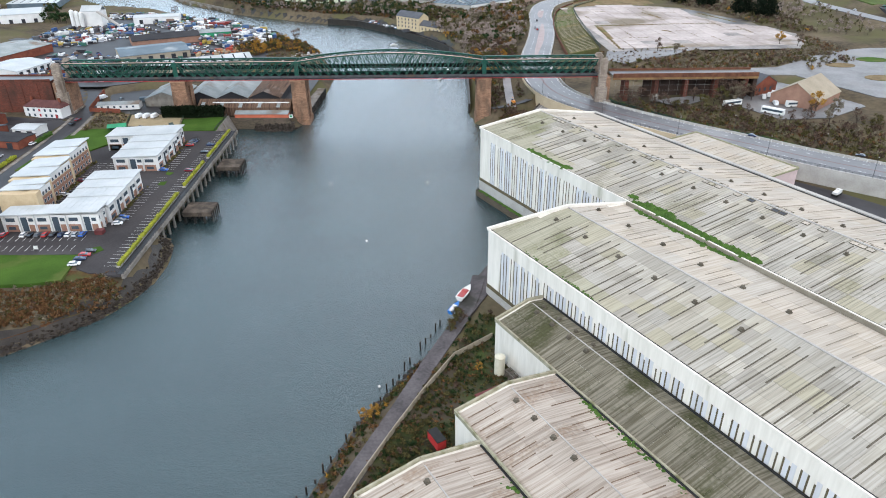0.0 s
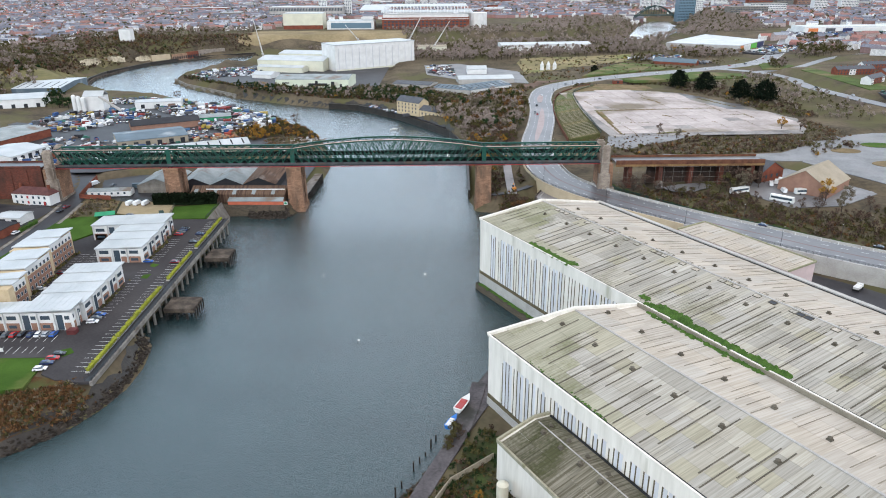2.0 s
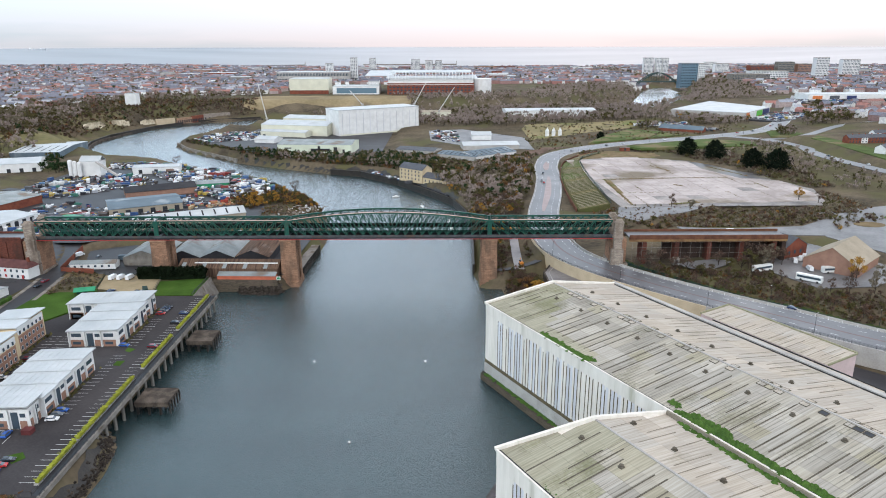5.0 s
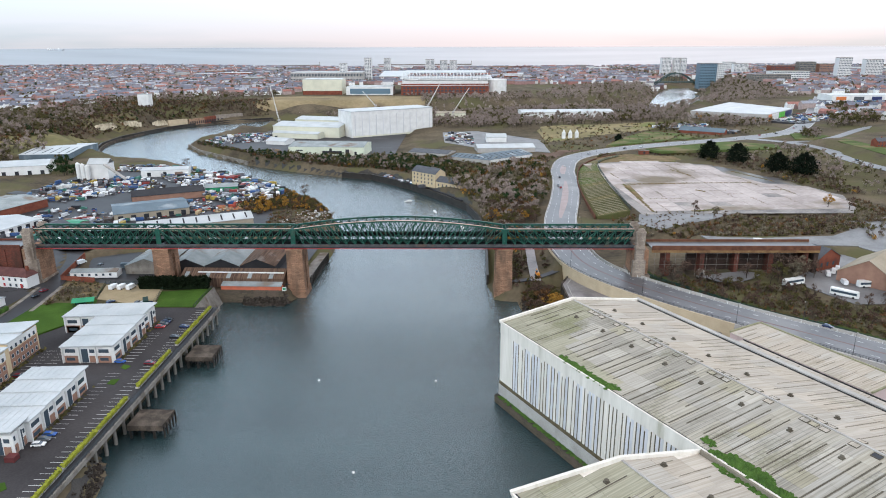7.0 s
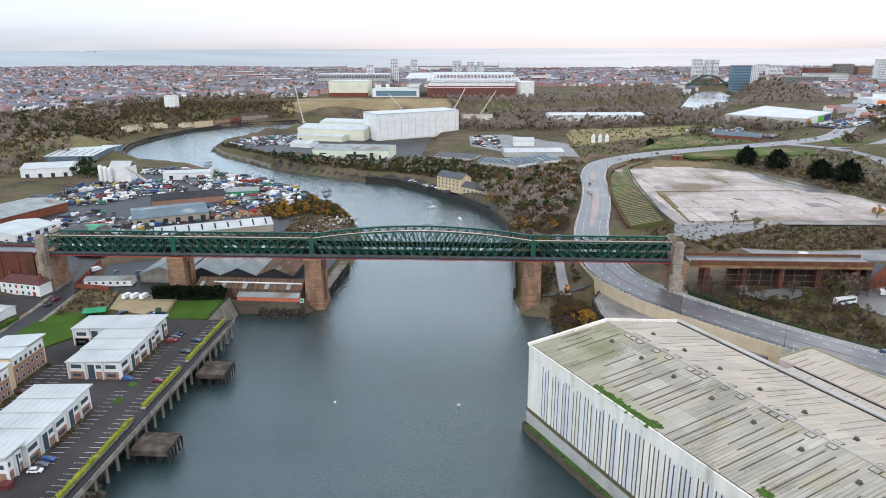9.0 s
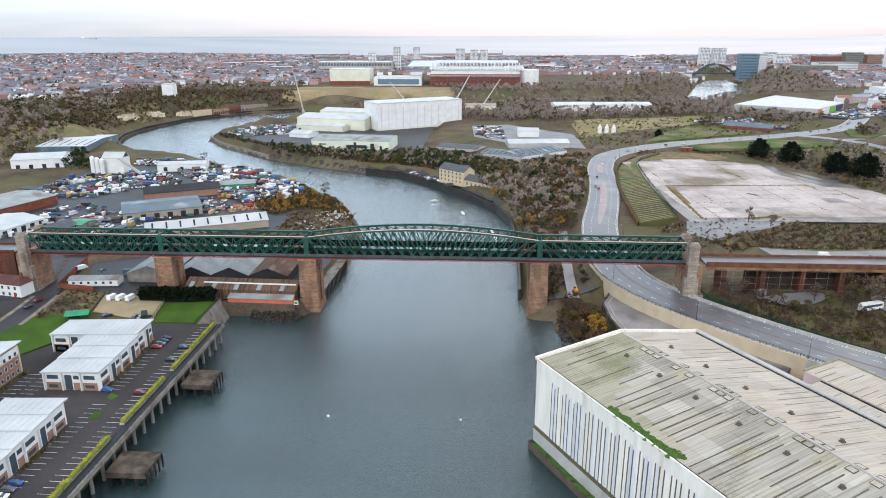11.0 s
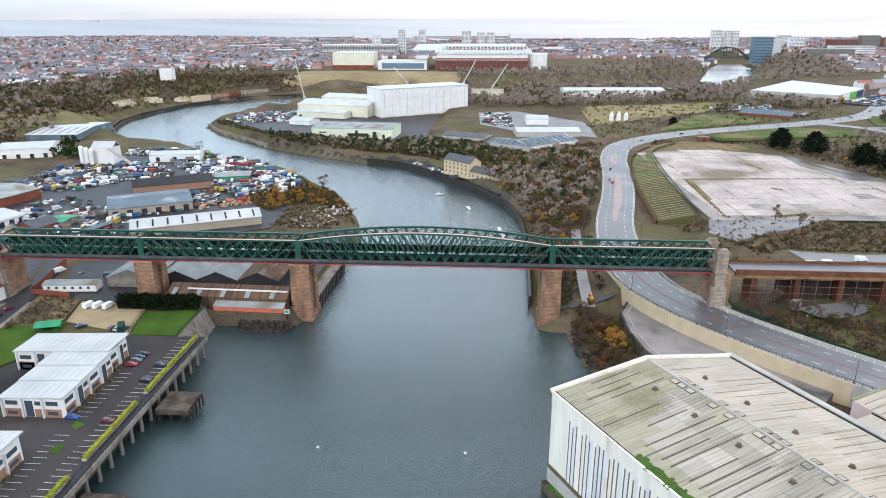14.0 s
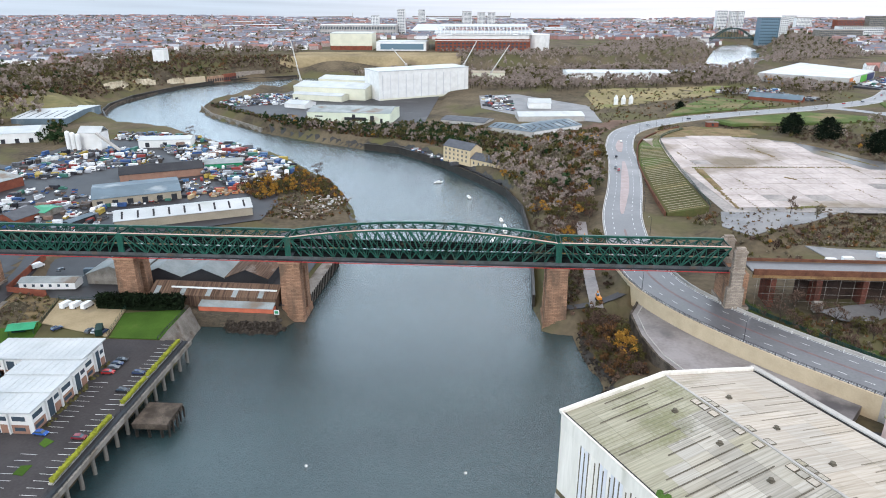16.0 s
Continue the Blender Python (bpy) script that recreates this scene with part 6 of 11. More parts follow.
tagged(slab("gravel_lot", [(-141.5, 358), (-147, 385.5), (-178, 387.5), (-172.5, 367)], 8.42, M_SAND), "sandy gravel parking lot", "gravel lot")
tagged(slab("rough_grass", [(-174, 367), (-179, 389), (-200, 392), (-196, 353)], 8.6, M_DRYGRASS), "brown tussocky rough grass", "grass")
fence("lot_fence", "dark green mesh fence round the gravel lot", [(-141.2, 357.7, 8.4), (-147, 386, 8.4), (-178.5, 388, 8.4), (-172.5, 366, 8.4)], 2.0, M_GREENDK, 2.5, (0.3, 0.6, 1.0), 0.04)
fence("quay_fence", "dark blue metal fence above the sloping wall", [(-121.6, 357, 8.3), (-121.8, 384, 8.3)], 1.4, M_DARKSTEEL, 2.0, (0.4, 0.7, 1.0), 0.045)
# sloping river wall
bm = bmesh.new()
vs = [bm.verts.new(c) for c in ((-121.4, 357.6, 8.3), (-121.6, 385.5, 8.3), (-116.2, 382.5, -1.5), (-113.8, 358, -1.5), (-124, 357.6, -2), (-124, 385.5, -2))]
for f in ((0, 3, 2, 1), (0, 4, 3), (1, 2, 5), (0, 1, 5, 4)):
    bm.faces.new([vs[i] for i in f])
bmesh.ops.recalc_face_normals(bm, faces=bm.faces)
tagged(part("river_wall", bm, M_CONC), "sloping stained concrete river wall", "retaining wall", kind="structure")

# jetties
for y0, y1, x1 in ((257.8, 268.5, -96.2), (309.8, 321.5, -97.2)):
    t = thing("mooring_platform", "old stained concrete mooring platform standing in the river", "jetty", group="mooring platforms")
    bm = bmesh.new()
    block(bm, -108.2, x1, y0, y1, 4.0, 5.2)
    block(bm, -108.0, x1 + 0.1, y0 - 0.1, y1 + 0.1, 3.4, 4.0)
    part("slab", bm, M_OLDDECK, t)
    for x in np.arange(-107.5, x1, 4.0):
        for y in (y0 + 0.8, (y0 + y1) / 2, y1 - 0.8):
            bm = bmesh.new()
            tube(bm, (x, y, -3), (x, y, 3.45), 0.5, 0.5, 8)
            part("pile", bm, M_DARKMUD, t)
    for k in range(5):
        bm = bmesh.new()
        y = y0 + 0.6 + k * (y1 - y0 - 1.2) / 4
        block(bm, x1 + 0.1, x1 + 0.5, y - 0.3, y + 0.3, 0.5, 4.8)
        part("fender", bm, M_DARKMUD, t, "dark timber fender")


# ---- offices ----
def white_office(label, x0, x1, y0, y1, z1, front, seed, steps=0):
    """Two-storey office: white render, brick panels and dark glazing on the front, shallow metal roof with a deep overhang."""
    t = thing("office_building", label, "office building", group="white offices")
    rnd = random.Random(seed)
    z0 = 8.0
    bm = bmesh.new()
    block(bm, x0, x1, y0, y1, z0 - 0.5, z1 - 0.35)
    part("wall", bm, M_WHITE, t)
    n = max(1, steps)
    for k in range(n):
        a, b = y0 + (y1 - y0) * k / n, y0 + (y1 - y0) * (k + 1) / n
        bm = bmesh.new()
        up = 0.35 * k
        o = 0.9 if n == 1 else 0.5
        vs = block(bm, x0 - 0.7, x1 + 1.0, a - (0.9 if k == 0 else 0.0), b + (0.9 if k == n - 1 else -0.05), z1 - 0.3 + up, z1 + 0.12 + up)
        for v in vs:
            v.co.z += 0.035 * (v.co.x - x0)
        part("roof", bm, M_WHITEMETAL, t, "pale metal roof with overhanging eaves")
        if up > 0:
            bm = bmesh.new()
            block(bm, x0 + 0.02, x1 - 0.02, a, b, z1 - 0.36, z1 + up - 0.29)
            part("clerestory", bm, M_WHITE, t)
        for x in np.arange(x0 + 1, x1, 2.4):
            bm = bmesh.new()
            za = z1 + 0.12 + up + 0.035 * (x - x0)
            block(bm, x - 0.04, x + 0.04, a - 0.4, b, za, za + 0.07)
            part("roof_seam", bm, M_WHITEMETAL, t)
    walls = {"s": ((x0, y0), (x1, y0)), "e": ((x1, y0), (x1, y1)), "n": ((x1, y1), (x0, y1)), "w": ((x0, y1), (x0, y0))}
    for key in front:
        p, q = walls[key]
        L = math.hypot(q[0] - p[0], q[1] - p[1])
        bays = max(2, int(L / 6.0))
        w = L / bays
        for k in range(bays):
            a = k * w
            style = k % 2
            if style == 0:
                panel_on(t, "brick_panel", p, q, a + 0.5, a + w - 0.9, z0, z0 + 2.9, M_BROWNBRICK, 0.12, "red-brown brick panel")
                panel_on(t, "dark_window", p, q, a + 1.0, a + w - 1.6, z0 + 4.2, z0 + 5.7, M_GLASS, 0.06, "dark window strip")
                panel_on(t, "dark_window", p, q, a + 1.3, a + w - 2.0, z0 + 0.9, z0 + 2.1, M_GLASS, 0.15, "dark window strip")
            else:
                panel_on(t, "tall_glazing", p, q, a + 0.7, a + w * 0.5, z0 + 0.1, z1 - 1.2, M_GLASS, 0.07, "tall dark glazed bay")
                panel_on(t, "brick_panel", p, q, a + w * 0.56, a + w - 0.4, z0 + 0.1, z0 + 2.9, M_BROWNBRICK, 0.12, "red-brown brick panel")
                panel_on(t, "dark_window", p, q, a + w * 0.6, a + w - 0.6, z0 + 4.2, z0 + 5.6, M_GLASS, 0.06, "dark window strip")
            panel_on(t, "fin", p, q, a - 0.18, a + 0.18, z0, z1 - 0.4, M_WHITE, 0.7, "white upright fin")
    bm = bmesh.new()
    return t


white_office("two-storey white rendered office with pale metal roof", -166, -132.4, 328, 340.5, 15.6, "se", 1)
white_office("white office with stepped pale metal roofs and brick panels", -151.2, -131.5, 299, 327.6, 15.0, "se", 2, 3)
white_office("white office with stepped greyish metal roofs", -150, -131, 243.5, 278, 15.0, "e", 3, 4)
white_office("long white two-storey office facing the car park", -168, -132, 236.2, 243.2, 15.2, "se", 4)
panel_on(bpy.data.objects["office_building"], "brick_panel", (-166, 328), (-151, 328), 0.2, 13, 8.0, 11.2, M_BROWNBRICK, 0.12)


def bank_office(x, y0, y1, z1, label):
    t = thing("office_block", label, "office building", group="three-storey offices")
    z0 = 8.0
    bm = bmesh.new()
    block(bm, x - 14, x, y0, y1, z0 - 0.5, z1)
    part("wall", bm, M_BUFF, t)
    bm = bmesh.new()
    block(bm, x - 14, x + 0.02, y0 + 4.5, y1 - 0.5, z1 - 3.1, z1 - 0.05)
    part("top_storey", bm, M_WHITE, t, "white rendered top storey")
    p, q = (x, y0), (x, y1)
    L = y1 - y0
    panel_on(t, "brick_panel", p, q, 5.0, L - 1, z0 + 0.2, z0 + 7.0, M_BROWNBRICK, 0.1, "red-brown brick band")
    bm = bmesh.new()
    block(bm, x - 2.5, x + 1.4, y0 + 0.1, y0 + 3.6, z0 - 0.5, z1 + 0.4)
    part("stair_tower", bm, M_BUFF, t, "buff brick stair tower")
    for f in range(3):
        window_row(t, (x + 0.12, y0 + 5), (x + 0.12, y1 - 0.5), z0 + 0.9 + 3.3 * f, 1.5, 1.3, max(3, int((L - 5) / 2.9)))
    # butterfly roof: two plates, the nearer one rising to the front
    bm = bmesh.new()
    for ya, yb, lift in ((y0 + 3.4, (y0 + y1) / 2 + 1, 0.7), ((y0 + y1) / 2 + 1, y1 + 0.3, 1.3)):
        vs = block(bm, x - 15, x + 1.4, ya, yb, z1 + 0.05, z1 + 0.45)
        for v in vs:
            v.co.z += lift * (v.co.x - x + 15) / 16.0
    part("roof", bm, M_WHITEMETAL, t, "pale angled metal roof")
    bm = bmesh.new()
    clump_strip(bm, [(x + 1.6, y0 + 4, z0), (x + 1.6, y1, z0)], 0.8, 40, random.Random(int(y0)), 1.2)
    tagged(part("shrub_bed", bm, M_OLIVE), "low shrubs along the office front", "shrubs", kind="stuff")


bank_office(-168.0, 287.5, 311.5, 18.6, "three-storey buff brick office with pale angled roof")
bank_office(-164.6, 262.5, 286.5, 18.6, "three-storey buff and red brick office with pale roof")
bank_office(-161.0, 247.5, 261.5, 18.6, "three-storey brick office beside the car park")
bank_office(-171.0, 205.0, 232.0, 18.6, "three-storey brick office with pale metal roof")
for x, y0, y1, n in ((-129.9, 245, 278, 60), (-130.2, 300, 327, 50), (-131, 329, 340, 20)):
    bm = bmesh.new()
    clump_strip(bm, [(x, y0, 8.0), (x, y1, 8.0)], 0.75, n, random.Random(n), 1.2)
    tagged(part("shrub_bed", bm, M_OLIVE), "low shrubs along the office wall", "shrubs", kind="stuff")

# parked cars
for x, y, h, c in ((-167.1, 232.4, 90, "red"), (-159.5, 232.6, 90, "white"), (-156.8, 232.4, 90, "black"), (-154.0, 232.4, 90, "grey"), (-151.2, 232.4, 90, "red"), (-148.4, 232.4, 90, "black"),
                   (-145.0, 232.2, 90, "dark blue"), (-142.4, 232.4, 90, "white"), (-139.8, 232.4, 90, "silver"), (-137.1, 232.4, 90, "blue"), (-129.6, 209.0, 12, "white"), (-129.3, 212.6, 12, "dark blue"),
                   (-128.9, 215.6, 12, "red"), (-128.2, 218.4, 12, "black"), (-127.6, 241.5, 8, "white"), (-127.6, 244.4, 5, "grey"), (-127.4, 247.2, 5, "blue"), (-127.6, 333.2, 8, "red"),
                   (-127.4, 336.2, 8, "grey"), (-127.4, 338.8, 8, "dark blue"), (-127.2, 341.4, 8, "black"), (-117.2, 333.6, 0, "dark blue"), (-117.0, 322.6, 0, "black"), (-117.0, 297.8, 0, "maroon"),
                   (-129.2, 299.0, -5, "blue"), (-162.2, 271.0, 0, "white"), (-161.5, 286.6, 0, "maroon"), (-208.8, 336, 80, "white"), (-204.0, 376.5, 75, "maroon"), (-203.5, 368.5, 75, "black"),
                   (-144.5, 360.8, 80, "dark blue"), (-147.3, 361.0, 80, "silver"), (-150, 361.2, 80, "grey"), (-163.5, 362.2, 60, "dark blue"), (-200.5, 404.5, 90, "silver"), (-196, 418, 80, "grey")):
    z = 8.0 if -200 < x and y < 356 else (8.45 if y < 390 and x > -190 else 8.8)
    car(x, y, z, h, c)
for k, x in enumerate((-171.4, -167.2, -162.6)):
    van(x, 382.0, 8.42, 78)
van(-208, 420, 9.2, 65)
t = thing("skip_bin", "dark red steel waste skip", "skip")
bm = bmesh.new()
vs = block(bm, -132.6, -129.6, 232.5, 235.2, 8.0, 9.6)
part("bin", bm, surface("maroon_steel", (0.13, 0.03, 0.03), (0.08, 0.02, 0.02), 0.6), t)
t = thing("notice_board", "white notice board on two legs", "sign")
bm = bmesh.new()
block(bm, -148.6, -147.0, 219.0, 219.1, 9.2, 10.6)
part("board", bm, M_WHITE, t)
for x in (-148.4, -147.2):
    bm = bmesh.new()
    tube(bm, (x, 219.15, 8), (x, 219.15, 10.5), 0.05)
    part("leg", bm, M_DARKSTEEL, t)
t = thing("storage_hut", "open-sided hut with a bright green roof", "hut", frame_between((-178, 355), (-168, 358), 8.4))
bm = bmesh.new()
roof_pair(bm, 0, 9, 0, 6, 2.6, 3.6, 0.15)
part("roof", bm, M_GREENROOF, t)
for x in (0.3, 8.7):
    for y in (0.3, 5.7):
        bm = bmesh.new()
        tube(bm, (x, y, -0.2), (x, y, 2.6), 0.1)
        part("post", bm, M_GREENDK, t)
bm = bmesh.new()
block(bm, 0.4, 5, 3, 5.8, 0, 2.2)
part("store", bm, M_GREENDK, t)
t = thing("shipping_container", "dark green corrugated steel container", "container", frame_between((-143.5, 358.5), (-146, 364), 8.45))
bm = bmesh.new()
block(bm, 0, 6, 0, 2.4, 0, 2.6)
for k in range(20):
    block(bm, 0.1 + k * 0.3, 0.22 + k * 0.3, -0.04, 2.44, 0.1, 2.5)
part("body", bm, M_GREENDK, t)
hedge("tall_hedge", "tall dark evergreen hedge in front of the pier", [(-158, 382.6, 8.2), (-140, 382.4, 8.2), (-123.5, 383.6, 8.2)], 4.0, 5.6, M_HEDGE, random.Random(3), 90, 0.7)

# ---- riverside sheds under the bridge ----
tagged(slab("yard", [(-92, 391), (-84, 391), (-80, 500), (-150, 456), (-214, 441), (-190, 391)], 7.6, M_ASPHALT), "dark worn industrial yard", "yard")
RUSTSHED = shed("river_shed", "long brown rusted sheet-roofed shed on the river wall", (-140, 390), (-86.5, 388.2), 14, 7.6, 11.6, 14.6, M_RUSTROOF, M_RUSTROOF, "warehouse")
for k in range(14):
    bm = bmesh.new()
    block(bm, 1.5 + k * 3.7, 3.6 + k * 3.7, -0.42, 3.9, 0, 0.06)
    for v in bm.verts:
        v.co.z = 11.6 + 0.30 + (3.0 / 7.0) * v.co.y + (0.05 if v.co.z > 0.03 else 0)
    part("roof_streak_sheet", bm, M_RUSTROOF if k % 3 else M_GREYROOF, RUSTSHED)
bm = bmesh.new()
block(bm, 8, 53, 3.2, 4.0, 13.3, 13.75)
part("rooflight_strip", bm, M_WHITE, RUSTSHED, "pale rooflight strip")
bm = bmesh.new()
block(bm, 22, 53.3, -3.6, -0.05, 6.6, 8.4)
part("lean_to_wall", bm, surface("orange_red_paint", (0.50, 0.13, 0.07), (0.38, 0.10, 0.055), 0.7), RUSTSHED, "orange-red painted low wall")
bm = bmesh.new()
vs = block(bm, 22, 53.3, -3.9, -0.05, 9.6, 9.8)
for v in vs:
    v.co.z += (v.co.y + 3.9) * 0.3 - 1.0
part("lean_to_roof", bm, M_GREYROOF, RUSTSHED, "pale lean-to roof")
for k, (x0, w, roof) in enumerate(((-177, 22, M_GREYROOF), (-153, 19, M_GREYROOF), (-133.8, 19, M_GREYROOF), (-114.6, 19, M_RUSTROOF))):
    shed("warehouse_bay", "gabled warehouse bay with a grey corrugated roof" if roof is M_GREYROOF else "gabled warehouse bay with a rusted roof", (x0, 407), (x0 + w, 407), 44 if k else 30, 7.6, 12.2, 16.2,
         M_DARKROOF if k else M_CONC, roof, "warehouse", ridge_along=False, group="warehouse bays")
t = thing("quay_wall", "old stone and timber quay wall with rubble at its foot", "quay wall")
bm = bmesh.new()
block(bm, -121, -86, 384.4, 387.6, -2, 6.6)
part("wall", bm, masonry("mossy_quay_stone", (0.125, 0.10, 0.072), (0.08, 0.065, 0.048), (0.04, 0.035, 0.03), 1.2, 0.5), t)
bm = bmesh.new()
rnd = random.Random(6)
for _ in range(420):
    x, y = rnd.uniform(-106, -84), rnd.gauss(382.6, 1.4)
    s = rnd.uniform(0.3, 0.8)
    m = pose(x, y, max(-0.2, 2.6 - (384.6 - y) * 0.9 + rnd.uniform(-0.3, 0.2)), rnd.uniform(0, 90), rnd.uniform(0, 90), rnd.uniform(0, 90))
    block(bm, -s, s, -s * 0.8, s * 0.8, -s * 0.6, s * 0.6, m)
tagged(part("rubble", bm, M_ROCK), "tumbled stone rubble along the quay", "rubble", kind="stuff")
t = thing("graffiti_panel", "white panel with a bright painted patch", "panel")
bm = bmesh.new()
block(bm, -86.3, -84.2, 384.0, 384.1, 6.6, 8.6)
part("board", bm, M_WHITE, t)
bm = bmesh.new()
block(bm, -86.0, -84.5, 383.96, 384.0, 7.0, 8.2)
part("patch", bm, M_GREENROOF, t)
t = thing("timber_wharf", "dark timber-faced wharf below the bridge", "wharf")
bm = bmesh.new()
prism(bm, [(-84, 398), (-77.6, 398), (-75.2, 455), (-84, 455)], -3, 5.2)
part("deck", bm, M_CONC, t)
for k in range(22):
    bm = bmesh.new()
    y = 399 + k * 2.6
    x = -77.6 + (y - 398) * 2.4 / 57
    block(bm, x, x + 0.45, y - 0.3, y + 0.3, -2, 5.6)
    part("timber_pile", bm, M_DARKMUD, t)
t = thing("site_cabin", "long white site cabin with a grey roof", "cabin", frame_between((-202, 397.5), (-178, 399.5), 8.2))
bm = bmesh.new()
gable(bm, 0, 24, 0, 7, 0, 3.2, 4.2)
part("wall", bm, M_WHITE, t)
bm = bmesh.new()
roof_pair(bm, 0, 24, 0, 7, 3.2, 4.2, 0.15)
part("roof", bm, M_GREYROOF, t)
for k in range(6):
    bm = bmesh.new()
    block(bm, 2 + k * 3.6, 3.2 + k * 3.6, -0.05, 0, 1.2, 2.4)
    part("window", bm, M_GLASS, t)
t = thing("brick_yard_wall", "red brick yard wall along the street", "wall")
bm = bmesh.new()
beam(bm, (-205, 394, 9.6), (-212, 432, 10.4), 0.4, 3.4)
beam(bm, (-205, 394, 9.6), (-186, 391.5, 9.4), 0.4, 3.0)
part("wall", bm, M_RED, t)
for x, y, h, mat, lab in ((-184, 416, 10, M_BLUEROOF, "blue-grey steel container in the yard"), (-176, 414, 0, M_RUST, "rusty red steel container in the yard"), (-92, 440, 80, surface("blue_container", (0.03, 0.13, 0.34), (0.02, 0.09, 0.25), 0.5), "blue steel container on the wharf")):
    t = thing("shipping_container", lab, "container", pose(x, y, 7.6 if x > -100 else 8.0, 0, 0, h))
    bm = bmesh.new()
    block(bm, 0, 6, 0, 2.4, 0, 2.6)
    for k in range(20):
        block(bm, 0.1 + k * 0.3, 0.22 + k * 0.3, -0.04, 2.44, 0.1, 2.5)
    part("body", bm, mat, t)

# ---- street, public house and workshops ----
tagged(ribbon("road", STREET, 4.6, M_ASPHALT), "dark asphalt street passing under the bridge", "road", kind="structure")
tagged(ribbon("road", ESTATEROAD, 3.6, M_ASPHALT), "narrow dark asphalt street", "road", kind="structure")
for o in (-5.6, 5.6):
    tagged(ribbon("pavement", [q for q in STREET if q[1] < 385], 1.0, M_CONC, 0.3, 0.12, o), "pale concrete footway beside the street", "pavement", kind="structure")
t = thing("public_house", "white two-storey corner pub with a dark tiled hip roof", "pub", frame_between((-238, 385.5), (-214, 380.5), 0))
bm = bmesh.new()
block(bm, 0, 24, 0, 9, 8, 14.6)
part("wall", bm, M_WHITE, t)
bm = bmesh.new()
vs = [bm.verts.new(c) for c in ((-0.5, -0.5, 14.6), (24.5, -0.5, 14.6), (24.5, 9.5, 14.6), (-0.5, 9.5, 14.6), (4, 4.5, 17.8), (20, 4.5, 17.8))]
for f in ((0, 1, 5, 4), (1, 2, 5), (2, 3, 4, 5), (3, 0, 4), (3, 2, 1, 0)):
    bm.faces.new([vs[i] for i in f])
part("roof", bm, surface("maroon_tile", (0.13, 0.06, 0.055), (0.085, 0.042, 0.04), 0.8), t)
for k in range(6):
    for z in (9.2, 12.2):
        bm = bmesh.new()
        block(bm, 2.2 + k * 3.6, 3.4 + k * 3.6, -0.06, 0, z, z + 1.5)
        part("window", bm, M_GLASS if k != 2 else M_REDNET, t)
bm = bmesh.new()
block(bm, 19.6, 21.0, -0.08, 0, 8.6, 10.9)
part("door", bm, M_REDNET, t, "bright red door")
for x in (3, 21):
    bm = bmesh.new()
    block(bm, x - 0.6, x + 0.6, 4, 5, 16.5, 19.2)
    part("chimney", bm, M_RED, t)
for name, lab, p, q, dep, ev, rg, wall, roof in (("workshop", "flat red brick workshop with a dark roof", (-232, 333), (-212, 329), 13, 12.5, 13.0, M_RED, M_DARKROOF),
                                               ("workshop", "small white workshop with pale roof", (-226, 350), (-213, 348), 10, 12.6, 13.4, M_WHITE, M_WHITEMETAL),
                                               ("workshop", "low grey-roofed workshop by the street", (-250, 345), (-234, 342), 14, 13, 14.5, M_RED, M_BLUEROOF),
                                               ("workshop", "red brick workshop with a grey roof", (-262, 365), (-244, 362), 12, 14, 16, M_RED, M_GREYROOF)):
    shed(name, lab, p, q, dep, 8.6, ev, rg, wall, roof, "workshop", doors=2)
hedge("garden_hedge", "clipped green hedge at the street corner", [(-208, 338, 8.6), (-207, 352, 8.6)], 1.6, 1.8, M_MOSS, random.Random(8), 25)
hedge("garden_hedge", "clipped yellow-green hedge round a lawn", [(-212, 285, 8.4), (-208, 300, 8.4), (-208, 318, 8.4)], 1.6, 1.4, M_LIMEHEDGE, random.Random(9), 25)


def drape(name, label, poly, mat, lift=0.2, step=3.0, category="yard"):
    """A surface laid over the ground inside a polygon."""
    xs, ys = np.arange(min(p[0] for p in poly), max(p[0] for p in poly), step), np.arange(min(p[1] for p in poly), max(p[1] for p in poly), step)
    X, Y = np.meshgrid(xs, ys)
    Z = land_height(X.ravel(), Y.ravel()) + lift
    ins = poly_distance(X.ravel() + step / 2, Y.ravel() + step / 2, poly)[3].reshape(X.shape)
    n = len(xs)
    faces = [(j * n + i, j * n + i + 1, (j + 1) * n + i + 1, (j + 1) * n + i) for j in range(len(ys) - 1) for i in range(n - 1) if ins[j, i]]
    return tagged(from_arrays(name, list(zip(X.ravel().tolist(), Y.ravel().tolist(), Z.tolist())), faces, mat, smooth=True), label, category, kind="structure")


drape("yard", "dark asphalt yards between the pub and the workshops", [(-330, 262), (-206, 262), (-208, 345), (-212, 380), (-240, 384), (-300, 380), (-330, 360)], M_ASPHALT)
drape("yard", "dark yards and side streets under the bridge", [(-330, 400), (-214, 400), (-226, 436), (-262, 500), (-345, 500)], M_ASPHALT)
for k in range(0, 16, 2):
    xx, yy = -216 - 2.9 * (k % 8), 352.0 if k < 8 else 318.0
    if k not in (2, 7, 11):
        car(xx, yy, ground_z(xx, yy) + 0.25, 82, ("silver", "black", "white", "red", "dark blue", "grey")[k % 6])

